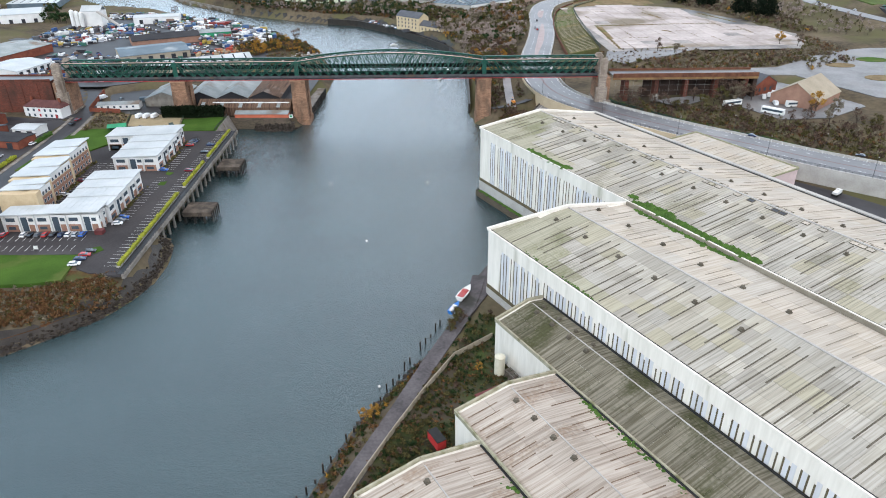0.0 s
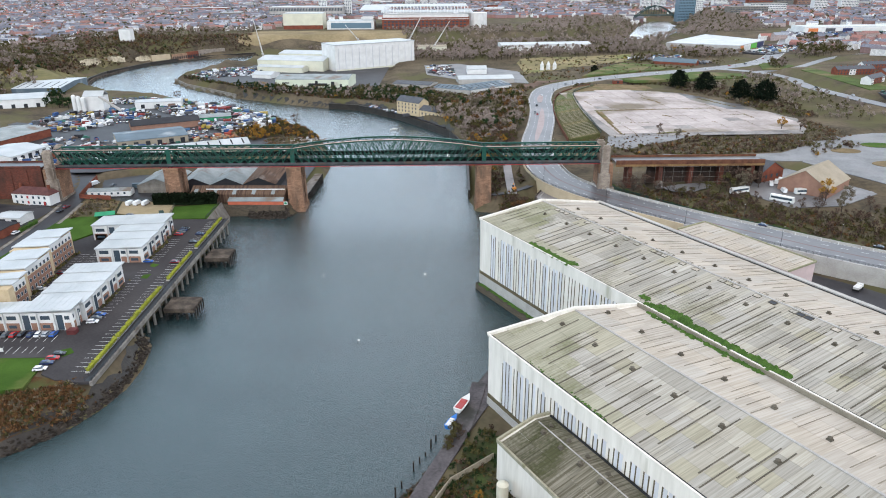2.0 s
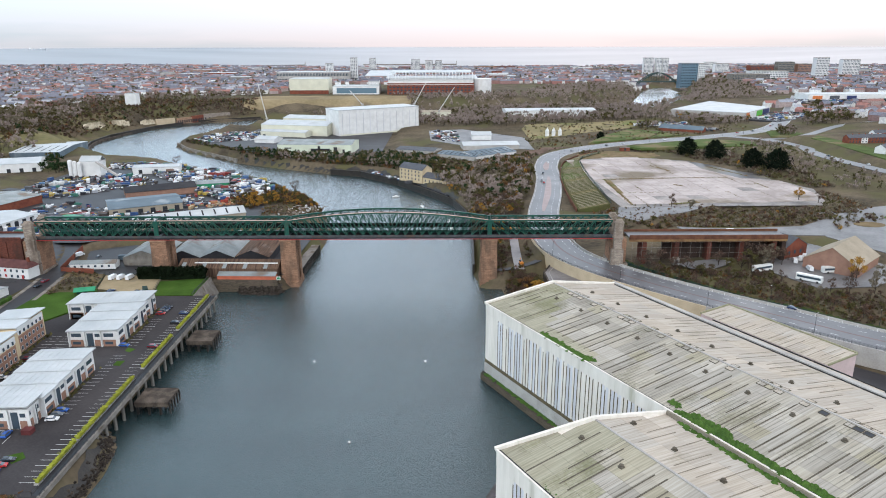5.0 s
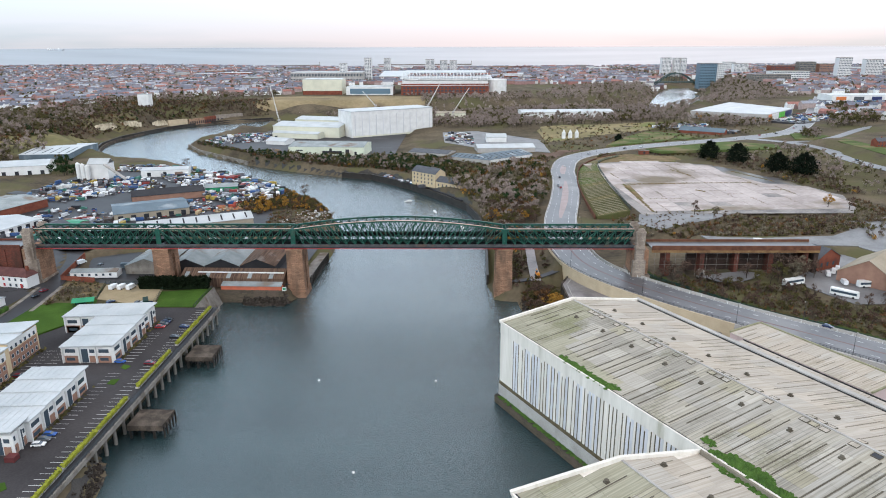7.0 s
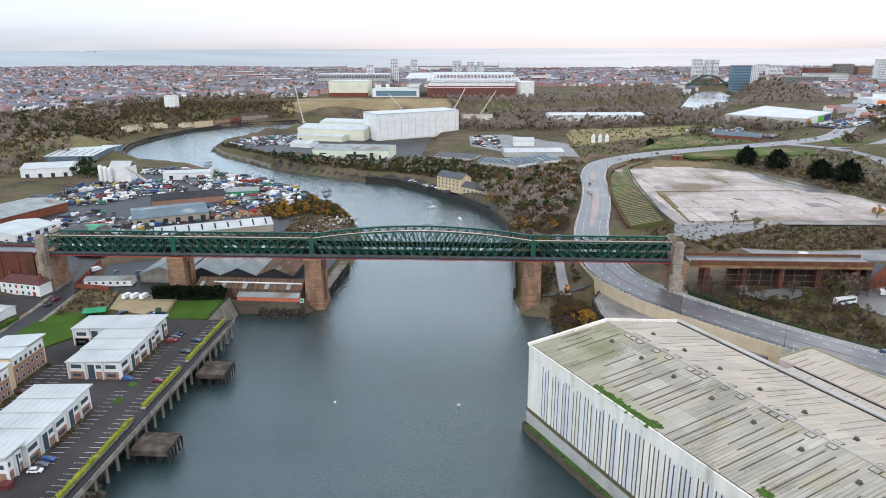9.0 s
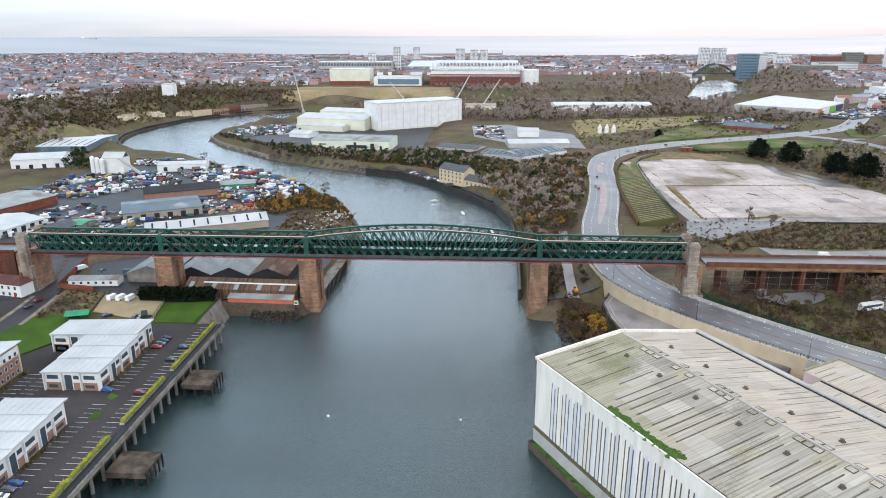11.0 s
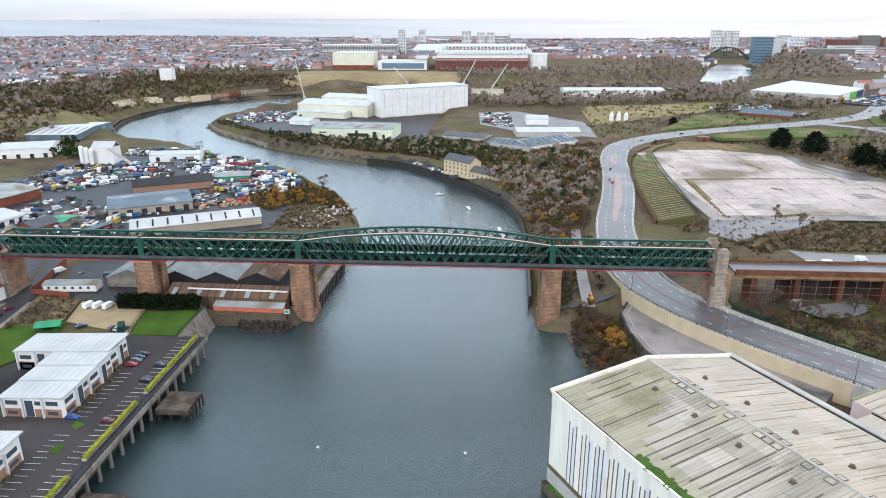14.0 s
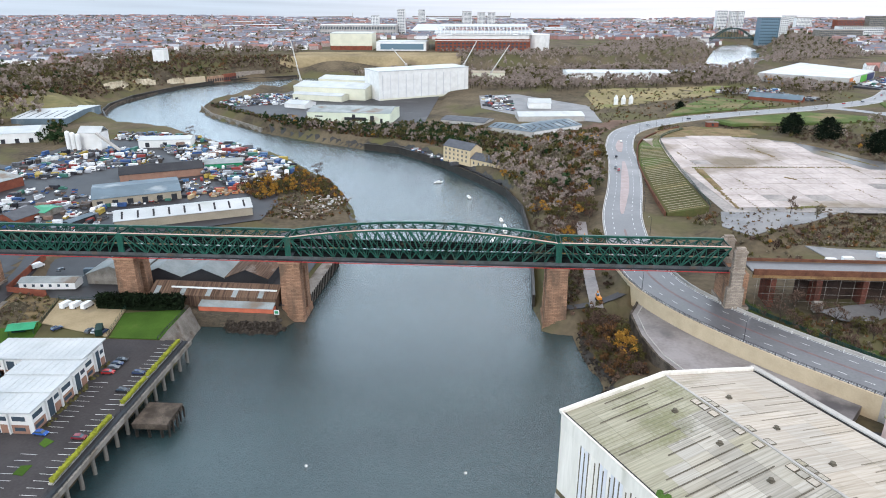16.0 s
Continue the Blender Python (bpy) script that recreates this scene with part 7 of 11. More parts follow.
# ---- main road and its walls ----
tagged(ribbon("road", MAINROAD, 10.6, M_WETROAD), "wide wet dual carriageway curving under the bridge", "road", kind="structure")
tagged(ribbon("road", EASTROAD, 7.0, M_WETROAD, lift=0.03), "wet asphalt side road", "road", kind="structure")
tagged(ribbon("road", NORTHROAD, 5.0, M_WETROAD, lift=0.02), "wet asphalt side road climbing to the houses", "road", kind="structure")
NEARROAD = [p for p in MAINROAD if p[1] < 480]
tagged(ribbon("median", NEARROAD, 0.55, surface("reddish_hatching", (0.17, 0.10, 0.095), (0.11, 0.075, 0.075), 0.6, fine=2), 0.1, 0.008), "faded reddish central strip on the road", "road marking", kind="structure")
for o in (-10.1, 10.1):
    tagged(ribbon("kerb", MAINROAD, 0.22, M_PALECONC, 0.5, 0.14, o * 1.045), "pale concrete kerb", "kerb", kind="structure")
    tagged(ribbon("edge_line", MAINROAD, 0.09, M_PAINT, 0.05, 0.006, o * 0.965), "white road edge line", "road marking", kind="structure")


def dashes(way, offset, on, off, name="lane_marking", w=0.09, y_max=900, start=0):
    t = thing(name, "white dashed lane marking", "road marking", kind="structure")
    p = [Vector(q) for q in way]
    acc, k = 0.0, 0
    for a, b in zip(p, p[1:]):
        d = (b - a).xy.normalized()
        nrm = Vector((d.y, -d.x, 0))
        L = (b - a).length
        s = (on + off) - (acc % (on + off)) if acc % (on + off) else 0
        while s < L:
            c = a.lerp(b, s / L) + nrm * offset
            e = c + Vector((d.x, d.y, 0)) * on
            if c.y < y_max:
                bm = bmesh.new()
                u = nrm * w
                vs = [bm.verts.new(v + Vector((0, 0, 0.012 + (b.z - a.z) / L * (0 if i < 2 else on)))) for i, v in enumerate((c - u, c + u, e + u, e - u))]
                bm.faces.new(vs)
                part("dash", bm, M_PAINT, t)
            s += on + off
        acc += L


dashes(MAINROAD, 5.2, 3.0, 5.0, w=0.11, y_max=830)
dashes(MAINROAD, -5.2, 3.0, 5.0, w=0.11, y_max=830)
# buff retaining wall below the road
WALLWAY = [p for p in MAINROAD if 205 < p[1] < 447]


# the way runs from the east to the bridge, so the river side is on its left
RIVERSIDE = side_points(WALLWAY, -12.0)
FARSIDE_LINE = side_points(WALLWAY, 11.8)
GOLD = [p for p in RIVERSIDE if p[1] > 325]
GREY = [p for p in RIVERSIDE if p[1] <= 330]


def wall_along(name, label, pts, z0, up, w, mat, cat="retaining wall"):
    verts, faces = [], []
    for i, (x, y, z) in enumerate(pts):
        a, b = pts[max(i - 1, 0)], pts[min(i + 1, len(pts) - 1)]
        d = Vector((b[0] - a[0], b[1] - a[1])).normalized()
        for s in (-w / 2, w / 2):
            for zz in (z0, z + up):
                verts.append((x + d.y * s, y - d.x * s, zz))
    for i in range(len(pts) - 1):
        a, b = 4 * i, 4 * i + 4
        faces += [(a, b, b + 1, a + 1), (a + 2, a + 3, b + 3, b + 2), (a + 1, b + 1, b + 3, a + 3)]
    n = 4 * len(pts) - 4
    faces += [(0, 1, 3, 2), (n, n + 2, n + 3, n + 1)]
    return tagged(from_arrays(name, verts, faces, mat), label, cat, kind="structure")


wall_along("retaining_wall", "buff concrete retaining wall below the road", GOLD, 3.0, 0.55, 0.9, M_GOLDCONC)
wall_along("retaining_wall", "grey concrete retaining wall below the road", GREY, 3.0, 0.55, 0.9, M_PALECONC)
fence("road_railing", "dark metal railing on the retaining wall", [(x, y, z + 0.55) for x, y, z in RIVERSIDE[::2]], 1.2, M_DARKSTEEL, 2.4, (0.3, 0.65, 1.0), 0.05, "railing")
wall_along("road_barrier", "low pale concrete barrier beside the road", FARSIDE_LINE, 11.0, 0.75, 0.35, M_PALECONC, "barrier")
t = thing("marker_posts", "row of small white marker posts by the road", "posts")
bm = bmesh.new()
tube(bm, (0, 0, 0), (0, 0, 1.1), 0.14, 0.14, 6)
me = bpy.data.meshes.new("marker_post")
bm.to_mesh(me)
bm.free()
me.materials.append(M_WHITE)
for p in side_points([q for q in MAINROAD if 215 < q[1] < 440], 9.4)[::1]:
    mesh_part("marker_post", me, t, Matrix.Translation(p))
for way, off, h in ((WALLWAY, 12.6, 180), (WALLWAY, -11.0, 0)):
    pts = side_points(way, off)
    for k in range(3 if off > 0 else 6, len(pts) - 1, 7):
        a, b = Vector(pts[k - 1]), Vector(pts[k + 1])
        ang = math.degrees(math.atan2(b.y - a.y, b.x - a.x))
        street_lamp(*pts[k], ang + (90 if off > 0 else -90))
for k, p in enumerate([q for q in MAINROAD if 470 < q[1] < 900][::6]):
    street_lamp(p[0] + 12, p[1], p[2], 180)
M_APRON = surface("stained_apron", (0.27, 0.245, 0.24), (0.17, 0.152, 0.148), 0.5, scale=0.08, fine=0.8, bump=0.1, spots=(0.075, 0.07, 0.075), spot_at=0.60)
# apron between the road wall and the river trees
tagged(slab("apron", [(64, 409), (57, 391), (57.2, 373), (60, 357), (66, 343), (104, 316), (120, 335), (96, 358), (75, 385)], 7.8, M_APRON, 5.5), "stained pinkish grey concrete apron", "apron")
wall_along("apron_wall", "brown concrete retaining wall round the apron", [(64.4, 409.5, 7.8), (56.6, 391.2, 7.8), (56.8, 373, 7.8), (59.6, 357, 7.8), (65.6, 342.6, 7.8)], 0.5, 0.55, 0.8, M_OLDDECK, "wall")
wall_along("apron_kerb", "thin pale kerb along the concrete apron", [(66.5, 407, 7.8), (59.2, 391, 7.8), (59.3, 374, 7.8), (62, 358.5, 7.8), (68, 345, 7.8)], 7.5, 0.35, 0.35, M_PALECONC, "kerb")
tagged(slab("yard", [(66, 330), (130, 318), (150, 296), (176, 270), (230, 198), (300, 60), (190, 60), (110, 200)], 5.03, M_ASPHALT), "dark asphalt yard behind the halls", "yard")
t = thing("dumper_truck", "white site dumper truck parked in the yard", "truck", pose(172, 268, 5.05, 0, 0, 40))
for nm, pf, mat in (("cab", [(1.0, 0.8), (2.6, 0.8), (2.6, 2.4), (1.0, 2.5)], M_WHITE), ("skip", [(-2.6, 1.0), (0.8, 1.0), (1.1, 2.2), (-2.8, 2.0)], M_WHITE), ("chassis", [(-2.4, 0.5), (2.6, 0.5), (2.6, 0.9), (-2.4, 0.9)], M_BLACK)):
    bm = bmesh.new()
    extrude_profile(bm, pf, -1.1, 1.1)
    part(nm, bm, mat, t)
for x in (-1.7, 1.7):
    for y in (-1.1, 1.1):
        bm = bmesh.new()
        tube(bm, (x, y - 0.2, 0.6), (x, y + 0.2, 0.6), 0.6, 0.6, 10)
        part("wheel", bm, M_BLACK, t)
for x, y, c, h in ((158, 326, "dark blue", -40), (196, 296, "black", 140)):
    car(x, y, 12.2, h, c)
for x, y, z, h, c in ((92, 640, 16.0, 80, "black"), (87, 600, 15.5, 80, "red"), (86, 607, 15.6, 260, "grey"), (205, 806, 17.9, 30, "white"), (300, 858, 18.5, 28, "silver"), (330, 866, 18.6, 30, "white"),
                      (370, 893, 19.1, 35, "red"), (395, 905, 19.4, 35, "black"), (420, 930, 19.6, 50, "white"), (372, 780, 20.9, 100, "silver"), (450, 970, 20.2, 55, "silver"), (480, 1010, 20.8, 57, "black"), (520, 1075, 21.8, 60, "white")):
    car(x, y, z, h, c)
# dirt track and digger beside the pier
tagged(ribbon("track", smooth_line([(44, 396, 8.3), (45, 425, 9), (47, 460, 10), (50, 500, 11)]), 2.6, M_APRON), "sandy site track beside the pier", "track", kind="structure")
tagged(ribbon("track", smooth_line([(30, 396, 7.6), (44, 400, 8.2), (58, 410, 9.6)]), 1.8, M_ASPHALT), "narrow asphalt path", "path", kind="structure")


def digger(x, y, z, h):
    t = thing("excavator", "small orange tracked excavator", "excavator", pose(x, y, z, 0, 0, h), group="excavators")
    orange = bpy.data.materials.get("orange_paint") or surface("orange_paint", (0.65, 0.24, 0.03), (0.5, 0.18, 0.02), 0.5)
    bm = bmesh.new()
    block(bm, -1.3, 1.3, -0.9, 0.9, 0.8, 1.9)
    part("body", bm, orange, t)
    bm = bmesh.new()
    block(bm, 0.1, 1.2, 0.0, 0.85, 1.9, 2.9)
    part("cab", bm, M_GLASS, t)
    for s in (-1, 1):
        bm = bmesh.new()
        block(bm, -1.6, 1.6, s * 0.95 - 0.25, s * 0.95 + 0.25, 0, 0.75)
        part("track", bm, M_BLACK, t)
    bm = bmesh.new()
    beam(bm, (1.2, -0.3, 1.6), (2.8, -0.3, 3.2), 0.3, 0.35)
    beam(bm, (2.8, -0.3, 3.2), (3.9, -0.3, 1.2), 0.25, 0.3)
    block(bm, 3.5, 4.3, -0.7, 0.1, 0.4, 1.2)
    part("arm", bm, orange, t)


digger(45.5, 402, 8.6, 100)
digger(46.5, 470, 10.4, 60)
digger(214, 262, 12.1, 140)
digger(196, 412, 16.6, 20)

_up = [q for q in MAINROAD if 215 < q[1] < 388]
drape("verge", "dark green grass strip beside the main road", [p[:2] for p in side_points(_up, 12.6)] + [p[:2] for p in side_points(_up, 23)][::-1], surface("roadside_grass", (0.062, 0.085, 0.026), (0.034, 0.045, 0.016), 0.95, scale=0.08, fine=1.0, bump=0.4, spots=(0.085, 0.062, 0.035), spot_at=0.60), 0.3, 2.0, "grass")

# ---- bus yard and old buildings by the viaduct ----
tagged(slab("yard", [(184, 424), (171, 371), (182, 348), (210, 350), (240, 370), (240, 424)], 14.05, M_PALEWET), "wet coach yard paled by sky reflection put into its colour", "yard")
tagged(slab("path", [(126, 386), (131, 378), (140, 376), (152, 384), (158, 390), (150, 394), (138, 391)], 14.3, M_PALEWET), "wet curved access road", "road")
for x, y, h in ((166, 374, 22), (182, 358, -42), (201, 371, 5)):
    bus(x, y, 14.06, h)
for x, y, h in ((190, 388, 70), (195, 392, 60), (199, 396, 60), (191, 375, 80), (206, 398, 50)):
    van(x, y, 14.06, h)
t = shed("brick_house", "red brick gabled house with a mossy slate roof", (187, 394), (203, 402), 20, 14, 20, 25, M_RED, M_SLATE, "house", ridge_along=False)
for k in range(3):
    bm = bmesh.new()
    block(bm, 3.0 + k * 4.6, 4.4 + k * 4.6, -0.06, 0, 16, 18)
    part("window", bm, M_GLASS, t)
shed("workshop", "pinkish rendered workshop with a blue-grey roof", (208, 376), (216, 392), 9, 14, 18, 19.5, bpy.data.materials["pink_stained_wall"], M_BLUEROOF, "workshop")
shed("barn_workshop", "large workshop with a steep tan sheet roof", (208, 362), (232, 384), 26, 14, 19, 27, M_BROWNBRICK, M_TANROOF, "workshop")
t = thing("kiosk", "small pale stone kiosk under the viaduct", "kiosk", pose(126, 386.5, 14))
bm = bmesh.new()
gable(bm, -1.6, 1.6, 0, 3, -1, 2.6, 3.4)
part("wall", bm, M_CONC, t)
bm = bmesh.new()
block(bm, -0.6, 0.6, -0.05, 0, 0, 2.0)
part("doorway", bm, M_DARKSTEEL, t)
t = thing("scaffold", "steel scaffolding under the viaduct", "scaffold")
for k in range(14):
    bm = bmesh.new()
    x = 103 + 5.2 * k
    tube(bm, (x, NEAR - 1.4, 12.6), (x, NEAR - 1.4, 25), 0.06, 0.06, 5)
    part("standard", bm, M_CONC, t)
for z in (16, 19, 22, 25):
    bm = bmesh.new()
    tube(bm, (102, NEAR - 1.4, z), (172, NEAR - 1.4, z), 0.05, 0.05, 5)
    part("ledger", bm, M_CONC, t)
# wet roundabout
tagged(slab("roundabout_road", [(228, 428), (250, 378), (325, 345), (424, 420), (416, 498), (320, 508), (252, 488)], 17.05, M_PALEWET), "wet roundabout carriageway", "road")
for cx, cy, r, m in ((322, 425, 24, M_GRASS), (278, 420, 9, M_DRYGRASS), (270, 455, 8, M_DRYGRASS), (345, 385, 10, M_DRYGRASS), (300, 470, 9, M_GRASS)):
    tagged(slab("traffic_island", [(cx + r * math.cos(a) * 1.2, cy + r * math.sin(a) * 0.8) for a in np.linspace(0, 2 * math.pi, 20)[:-1]], 17.3, m), "kerbed traffic island", "traffic island")
# parapet wall of the yard road above the viaduct
for x, y, h in ((150, 430, 5), (158, 432, 8), (176, 438, 5)):
    van(x, y, ground_z(x, y) + 0.3, h)

# ---- cleared factory site ----
SX, SY = Vector((0.06, -0.9982)), Vector((0.9982, 0.06))
site = thing("concrete_slab", "cracked pale concrete floor of a cleared factory", "concrete floor", kind="structure")
rnd = random.Random(21)


def in_poly(x, y, poly):
    return bool(poly_distance(np.array([x]), np.array([y]), poly)[3][0])


for i in range(-2, 15):
    for j in range(-6, 13):
        c = Vector((133, 700)) + SX * (8 + 12.6 * i) + SY * (8 + 12.6 * j)
        if not in_poly(c.x, c.y, [(128, 698), (180, 713), (246, 692), (288, 560), (270, 507), (165, 505), (134, 503), (128, 560)]):
            continue
        edge = float(poly_distance(np.array([c.x]), np.array([c.y]), [(246, 692), (288, 560)], closed=False)[0][0])
        if rnd.random() < (0.75 if edge < 14 and c.y > 590 else 0.03):
            continue
        bm = bmesh.new()
        g = rnd.choice((0.03, 0.04, 0.06, 0.1, 0.16, 0.28))
        vs = block(bm, -6.3 + g, 6.3 - g, -6.3 + g, 6.3 - g, -0.2, rnd.uniform(0.0, 0.04))
        ob = part("floor_panel", bm, M_SLAB, site)
        ob.matrix_basis = Matrix(((SX.x, SY.x, 0, c.x), (SX.y, SY.y, 0, c.y), (0, 0, 1, 18.1), (0, 0, 0, 1)))
tagged(slab("site_ground", [(129, 700), (180, 716), (247, 695), (290, 560), (272, 505), (165, 503), (126, 500), (124, 560)], 17.98, surface("broken_floor", (0.30, 0.265, 0.24), (0.10, 0.09, 0.084), 0.6, scale=0.05, fine=0.7)), "broken wet floor round the slabs", "ground")
tagged(slab("wet_tarmac", [(238, 690), (246, 692), (256, 664), (283, 628), (282, 600), (252, 603), (236, 650)], 18.19, surface("dark_wet_tarmac", (0.085, 0.08, 0.08), (0.04, 0.038, 0.038), 0.4, scale=0.06, fine=0.7, bump=0.1, spots=(0.13, 0.11, 0.075), spot_at=0.55), 0.05), "dark wet tarmac corner of the cleared site", "tarmac")
tagged(slab("weedy_strip", [(140, 735), (178, 757), (235, 735), (243, 706), (180, 714), (140, 704)], 18.06, M_DRYGRASS), "strip of brown rough grass", "grass")
tagged(slab("weedy_strip", [(136, 596), (141, 596), (139, 545), (135, 545)], 18.2, M_DRYGRASS), "weeds along a joint in the slab", "weeds")
rnd = random.Random(23)
bm = bmesh.new()
for a, b, n in (((136, 600, 18.15), (192, 605, 18.15), 330), ((192, 605, 18.15), (242, 608, 18.15), 120), ((137, 598, 18.15), (135, 507, 18.15), 300), ((187, 578, 18.15), (192, 572, 18.15), 90), ((162, 509, 18.15), (184, 514, 18.15), 260), ((194, 667, 18.15), (203, 637, 18.15), 60), ((240, 690, 18.15), (280, 625, 18.15), 260), ((244, 660, 18.15), (262, 612, 18.15), 160)):
    clump_strip(bm, [a, b], 0.9, n, rnd, 0.5)
for k in range(46):
    i, j = rnd.randrange(0, 15), rnd.randrange(-5, 12)
    c = Vector((133, 700)) + SX * (1.7 + 12.6 * i) + SY * (1.7 + 12.6 * j)
    e = c + (SX if rnd.random() < 0.5 else SY) * rnd.uniform(8, 30)
    if in_poly(c.x, c.y, BROWNFIELD) and in_poly(e.x, e.y, BROWNFIELD):
        clump_strip(bm, [(c.x, c.y, 18.12), (e.x, e.y, 18.12)], rnd.uniform(0.3, 0.7), int((e - c).length * 1.6), rnd, 0.4)
tagged(part("slab_weeds", bm, M_DRYGRASS), "brown weeds growing along the slab joints", "weeds", kind="stuff")
# terraced green bank beside the road
WB = [(97, 505, 15.2), (100, 560, 15.3), (104, 610, 15.8), (111, 655, 16.3), (122, 695, 17), (142, 728, 17.5), (166, 752, 17.9)]
EB = [(119, 505, 19.4), (122, 560, 19.4), (125, 610, 19.3), (129, 655, 19.0), (135, 695, 18.8), (150, 722, 18.6), (167, 742, 18.5)]
wb, eb = smooth_line(WB, 6), smooth_line(EB, 6)
n = min(len(wb), len(eb))
wb, eb = [wb[int(i * (len(wb) - 1) / (n - 1))] for i in range(n)], [eb[int(i * (len(eb) - 1) / (n - 1))] for i in range(n)]
from_v = [p for a, b in zip(wb, eb) for p in (a, b)] + [(p[0], p[1], 11) for a, b in zip(wb, eb) for p in (a, b)]
fc = []
for i in range(n - 1):
    a, k = 2 * i, 2 * n
    fc += [(a, a + 1, a + 3, a + 2), (a, a + 2, k + a + 2, k + a), (a + 1, k + a + 1, k + a + 3, a + 3)]
fc += [(0, 2 * n, 2 * n + 1, 1), (2 * n - 2, 2 * n - 1, 4 * n - 1, 4 * n - 2)]
bank = tagged(from_arrays("grass_bank", from_v, fc, surface("dull_olive_bank", (0.105, 0.098, 0.04), (0.06, 0.058, 0.024), 0.95, scale=0.03, fine=0.6, bump=0.4, spots=(0.075, 0.115, 0.03), spot_at=0.57)), "green terraced bank between the road and the cleared site", "bank", kind="structure")
for k in range(1, 54):
    bm = bmesh.new()
    f = k * (n - 1) / 55
    i = int(f)
    a, b = Vector(wb[i]).lerp(Vector(wb[i + 1]), f - i), Vector(eb[i]).lerp(Vector(eb[i + 1]), f - i)
    beam(bm, a.lerp(b, 0.06) + Vector((0, 0, 0.1)), a.lerp(b, 0.94) + Vector((0, 0, 0.1)), 0.8 if k % 11 == 0 else 0.28, 0.25)
    part("edging", bm, M_SAND if k % 11 in (0, 1) else M_TANROOF, bank, "timber edging across the bank")
wall_along("bank_wall", "brown timber wall along the road bank", [(x - 1.2, y, z) for x, y, z in wb], 12, 1.0, 0.6, M_RUST, "wall")
fence("site_fence", "dark green mesh fence round the cleared site", [(x + 0.6, y, z) for x, y, z in eb[::2]], 2.2, M_GREENDK, 2.6, (0.25, 0.5, 0.75, 1.0), 0.06)

# ---- river edge by the halls ----
t = thing("hall_quay", "weedy old stone quay at the foot of the tall hall", "quay")
bm = bmesh.new()
prism(bm, [(16.1, 284.4), (19.0, 286.0), (20.2, 283.2), (57.5, 216), (53.3, 216.9)], -3, 3.0)
part("wall", bm, bpy.data.materials["mossy_quay_stone"], t)
bm = bmesh.new()
clump_strip(bm, [(18.0, 282.8, 3.0), (54.6, 217, 3.0)], 0.7, 420, random.Random(2), 0.5)
part("weed_growth", bm, M_MOSS, t, "rank weeds on the quay top")
M_TRACK = surface("purplish_old_tarmac", (0.13, 0.118, 0.12), (0.07, 0.063, 0.066), 0.85, scale=0.15, fine=1.2, bump=0.2, spots=(0.05, 0.05, 0.045), spot_at=0.62)
TRACK = smooth_line([(12.5, 203, 4.7), (9.5, 190, 4.7), (5, 176, 4.7), (-3, 158, 4.6), (-13, 134, 4.5), (-24, 108, 4.5), (-40, 68, 4.4)])
tagged(ribbon("track", TRACK, 2.3, M_TRACK, 0.8, 0.35, 0.0), "broken asphalt riverside track", "track", kind="structure")
tagged(slab("slipway", [(16.5, 212), (10, 199), (4.4, 184), (8, 178), (14.5, 191), (22, 196), (26, 203)], 4.78, M_TRACK, 6.0), "grey tarmac slipway by the water", "slipway")
fence("yard_fence", "tan timber fence beside the riverside track", [(14, 166, 4.7), (2.3, 156.5, 4.7), (-6.2, 141.3, 4.7), (-13.1, 127.4, 4.7), (-20.2, 112, 4.7), (-31, 86, 4.7)], 1.9, M_TANROOF, 2.2, (0.2, 0.4, 0.6, 0.8, 1.0), 0.12)
t = thing("old_piles", "row of dark rotten timber piles along the bank", "piles")
for k in range(24):
    u = k / 23
    x, y = -1 + (-36 + 1) * u, 180 + (105 - 180) * u
    d = Vector((-0.9, 0.45))
    if k in (5, 13):
        continue
    bm = bmesh.new()
    h = 2.2 + 1.1 * math.sin(k * 2.1)
    tube(bm, (x + d.x * 0.5, y + d.y * 0.5, -3), (x + d.x * 0.5 + 0.1 * math.sin(k), y + d.y * 0.5, h), 0.28, 0.22, 7)
    part("pile", bm, M_DARKMUD, t)
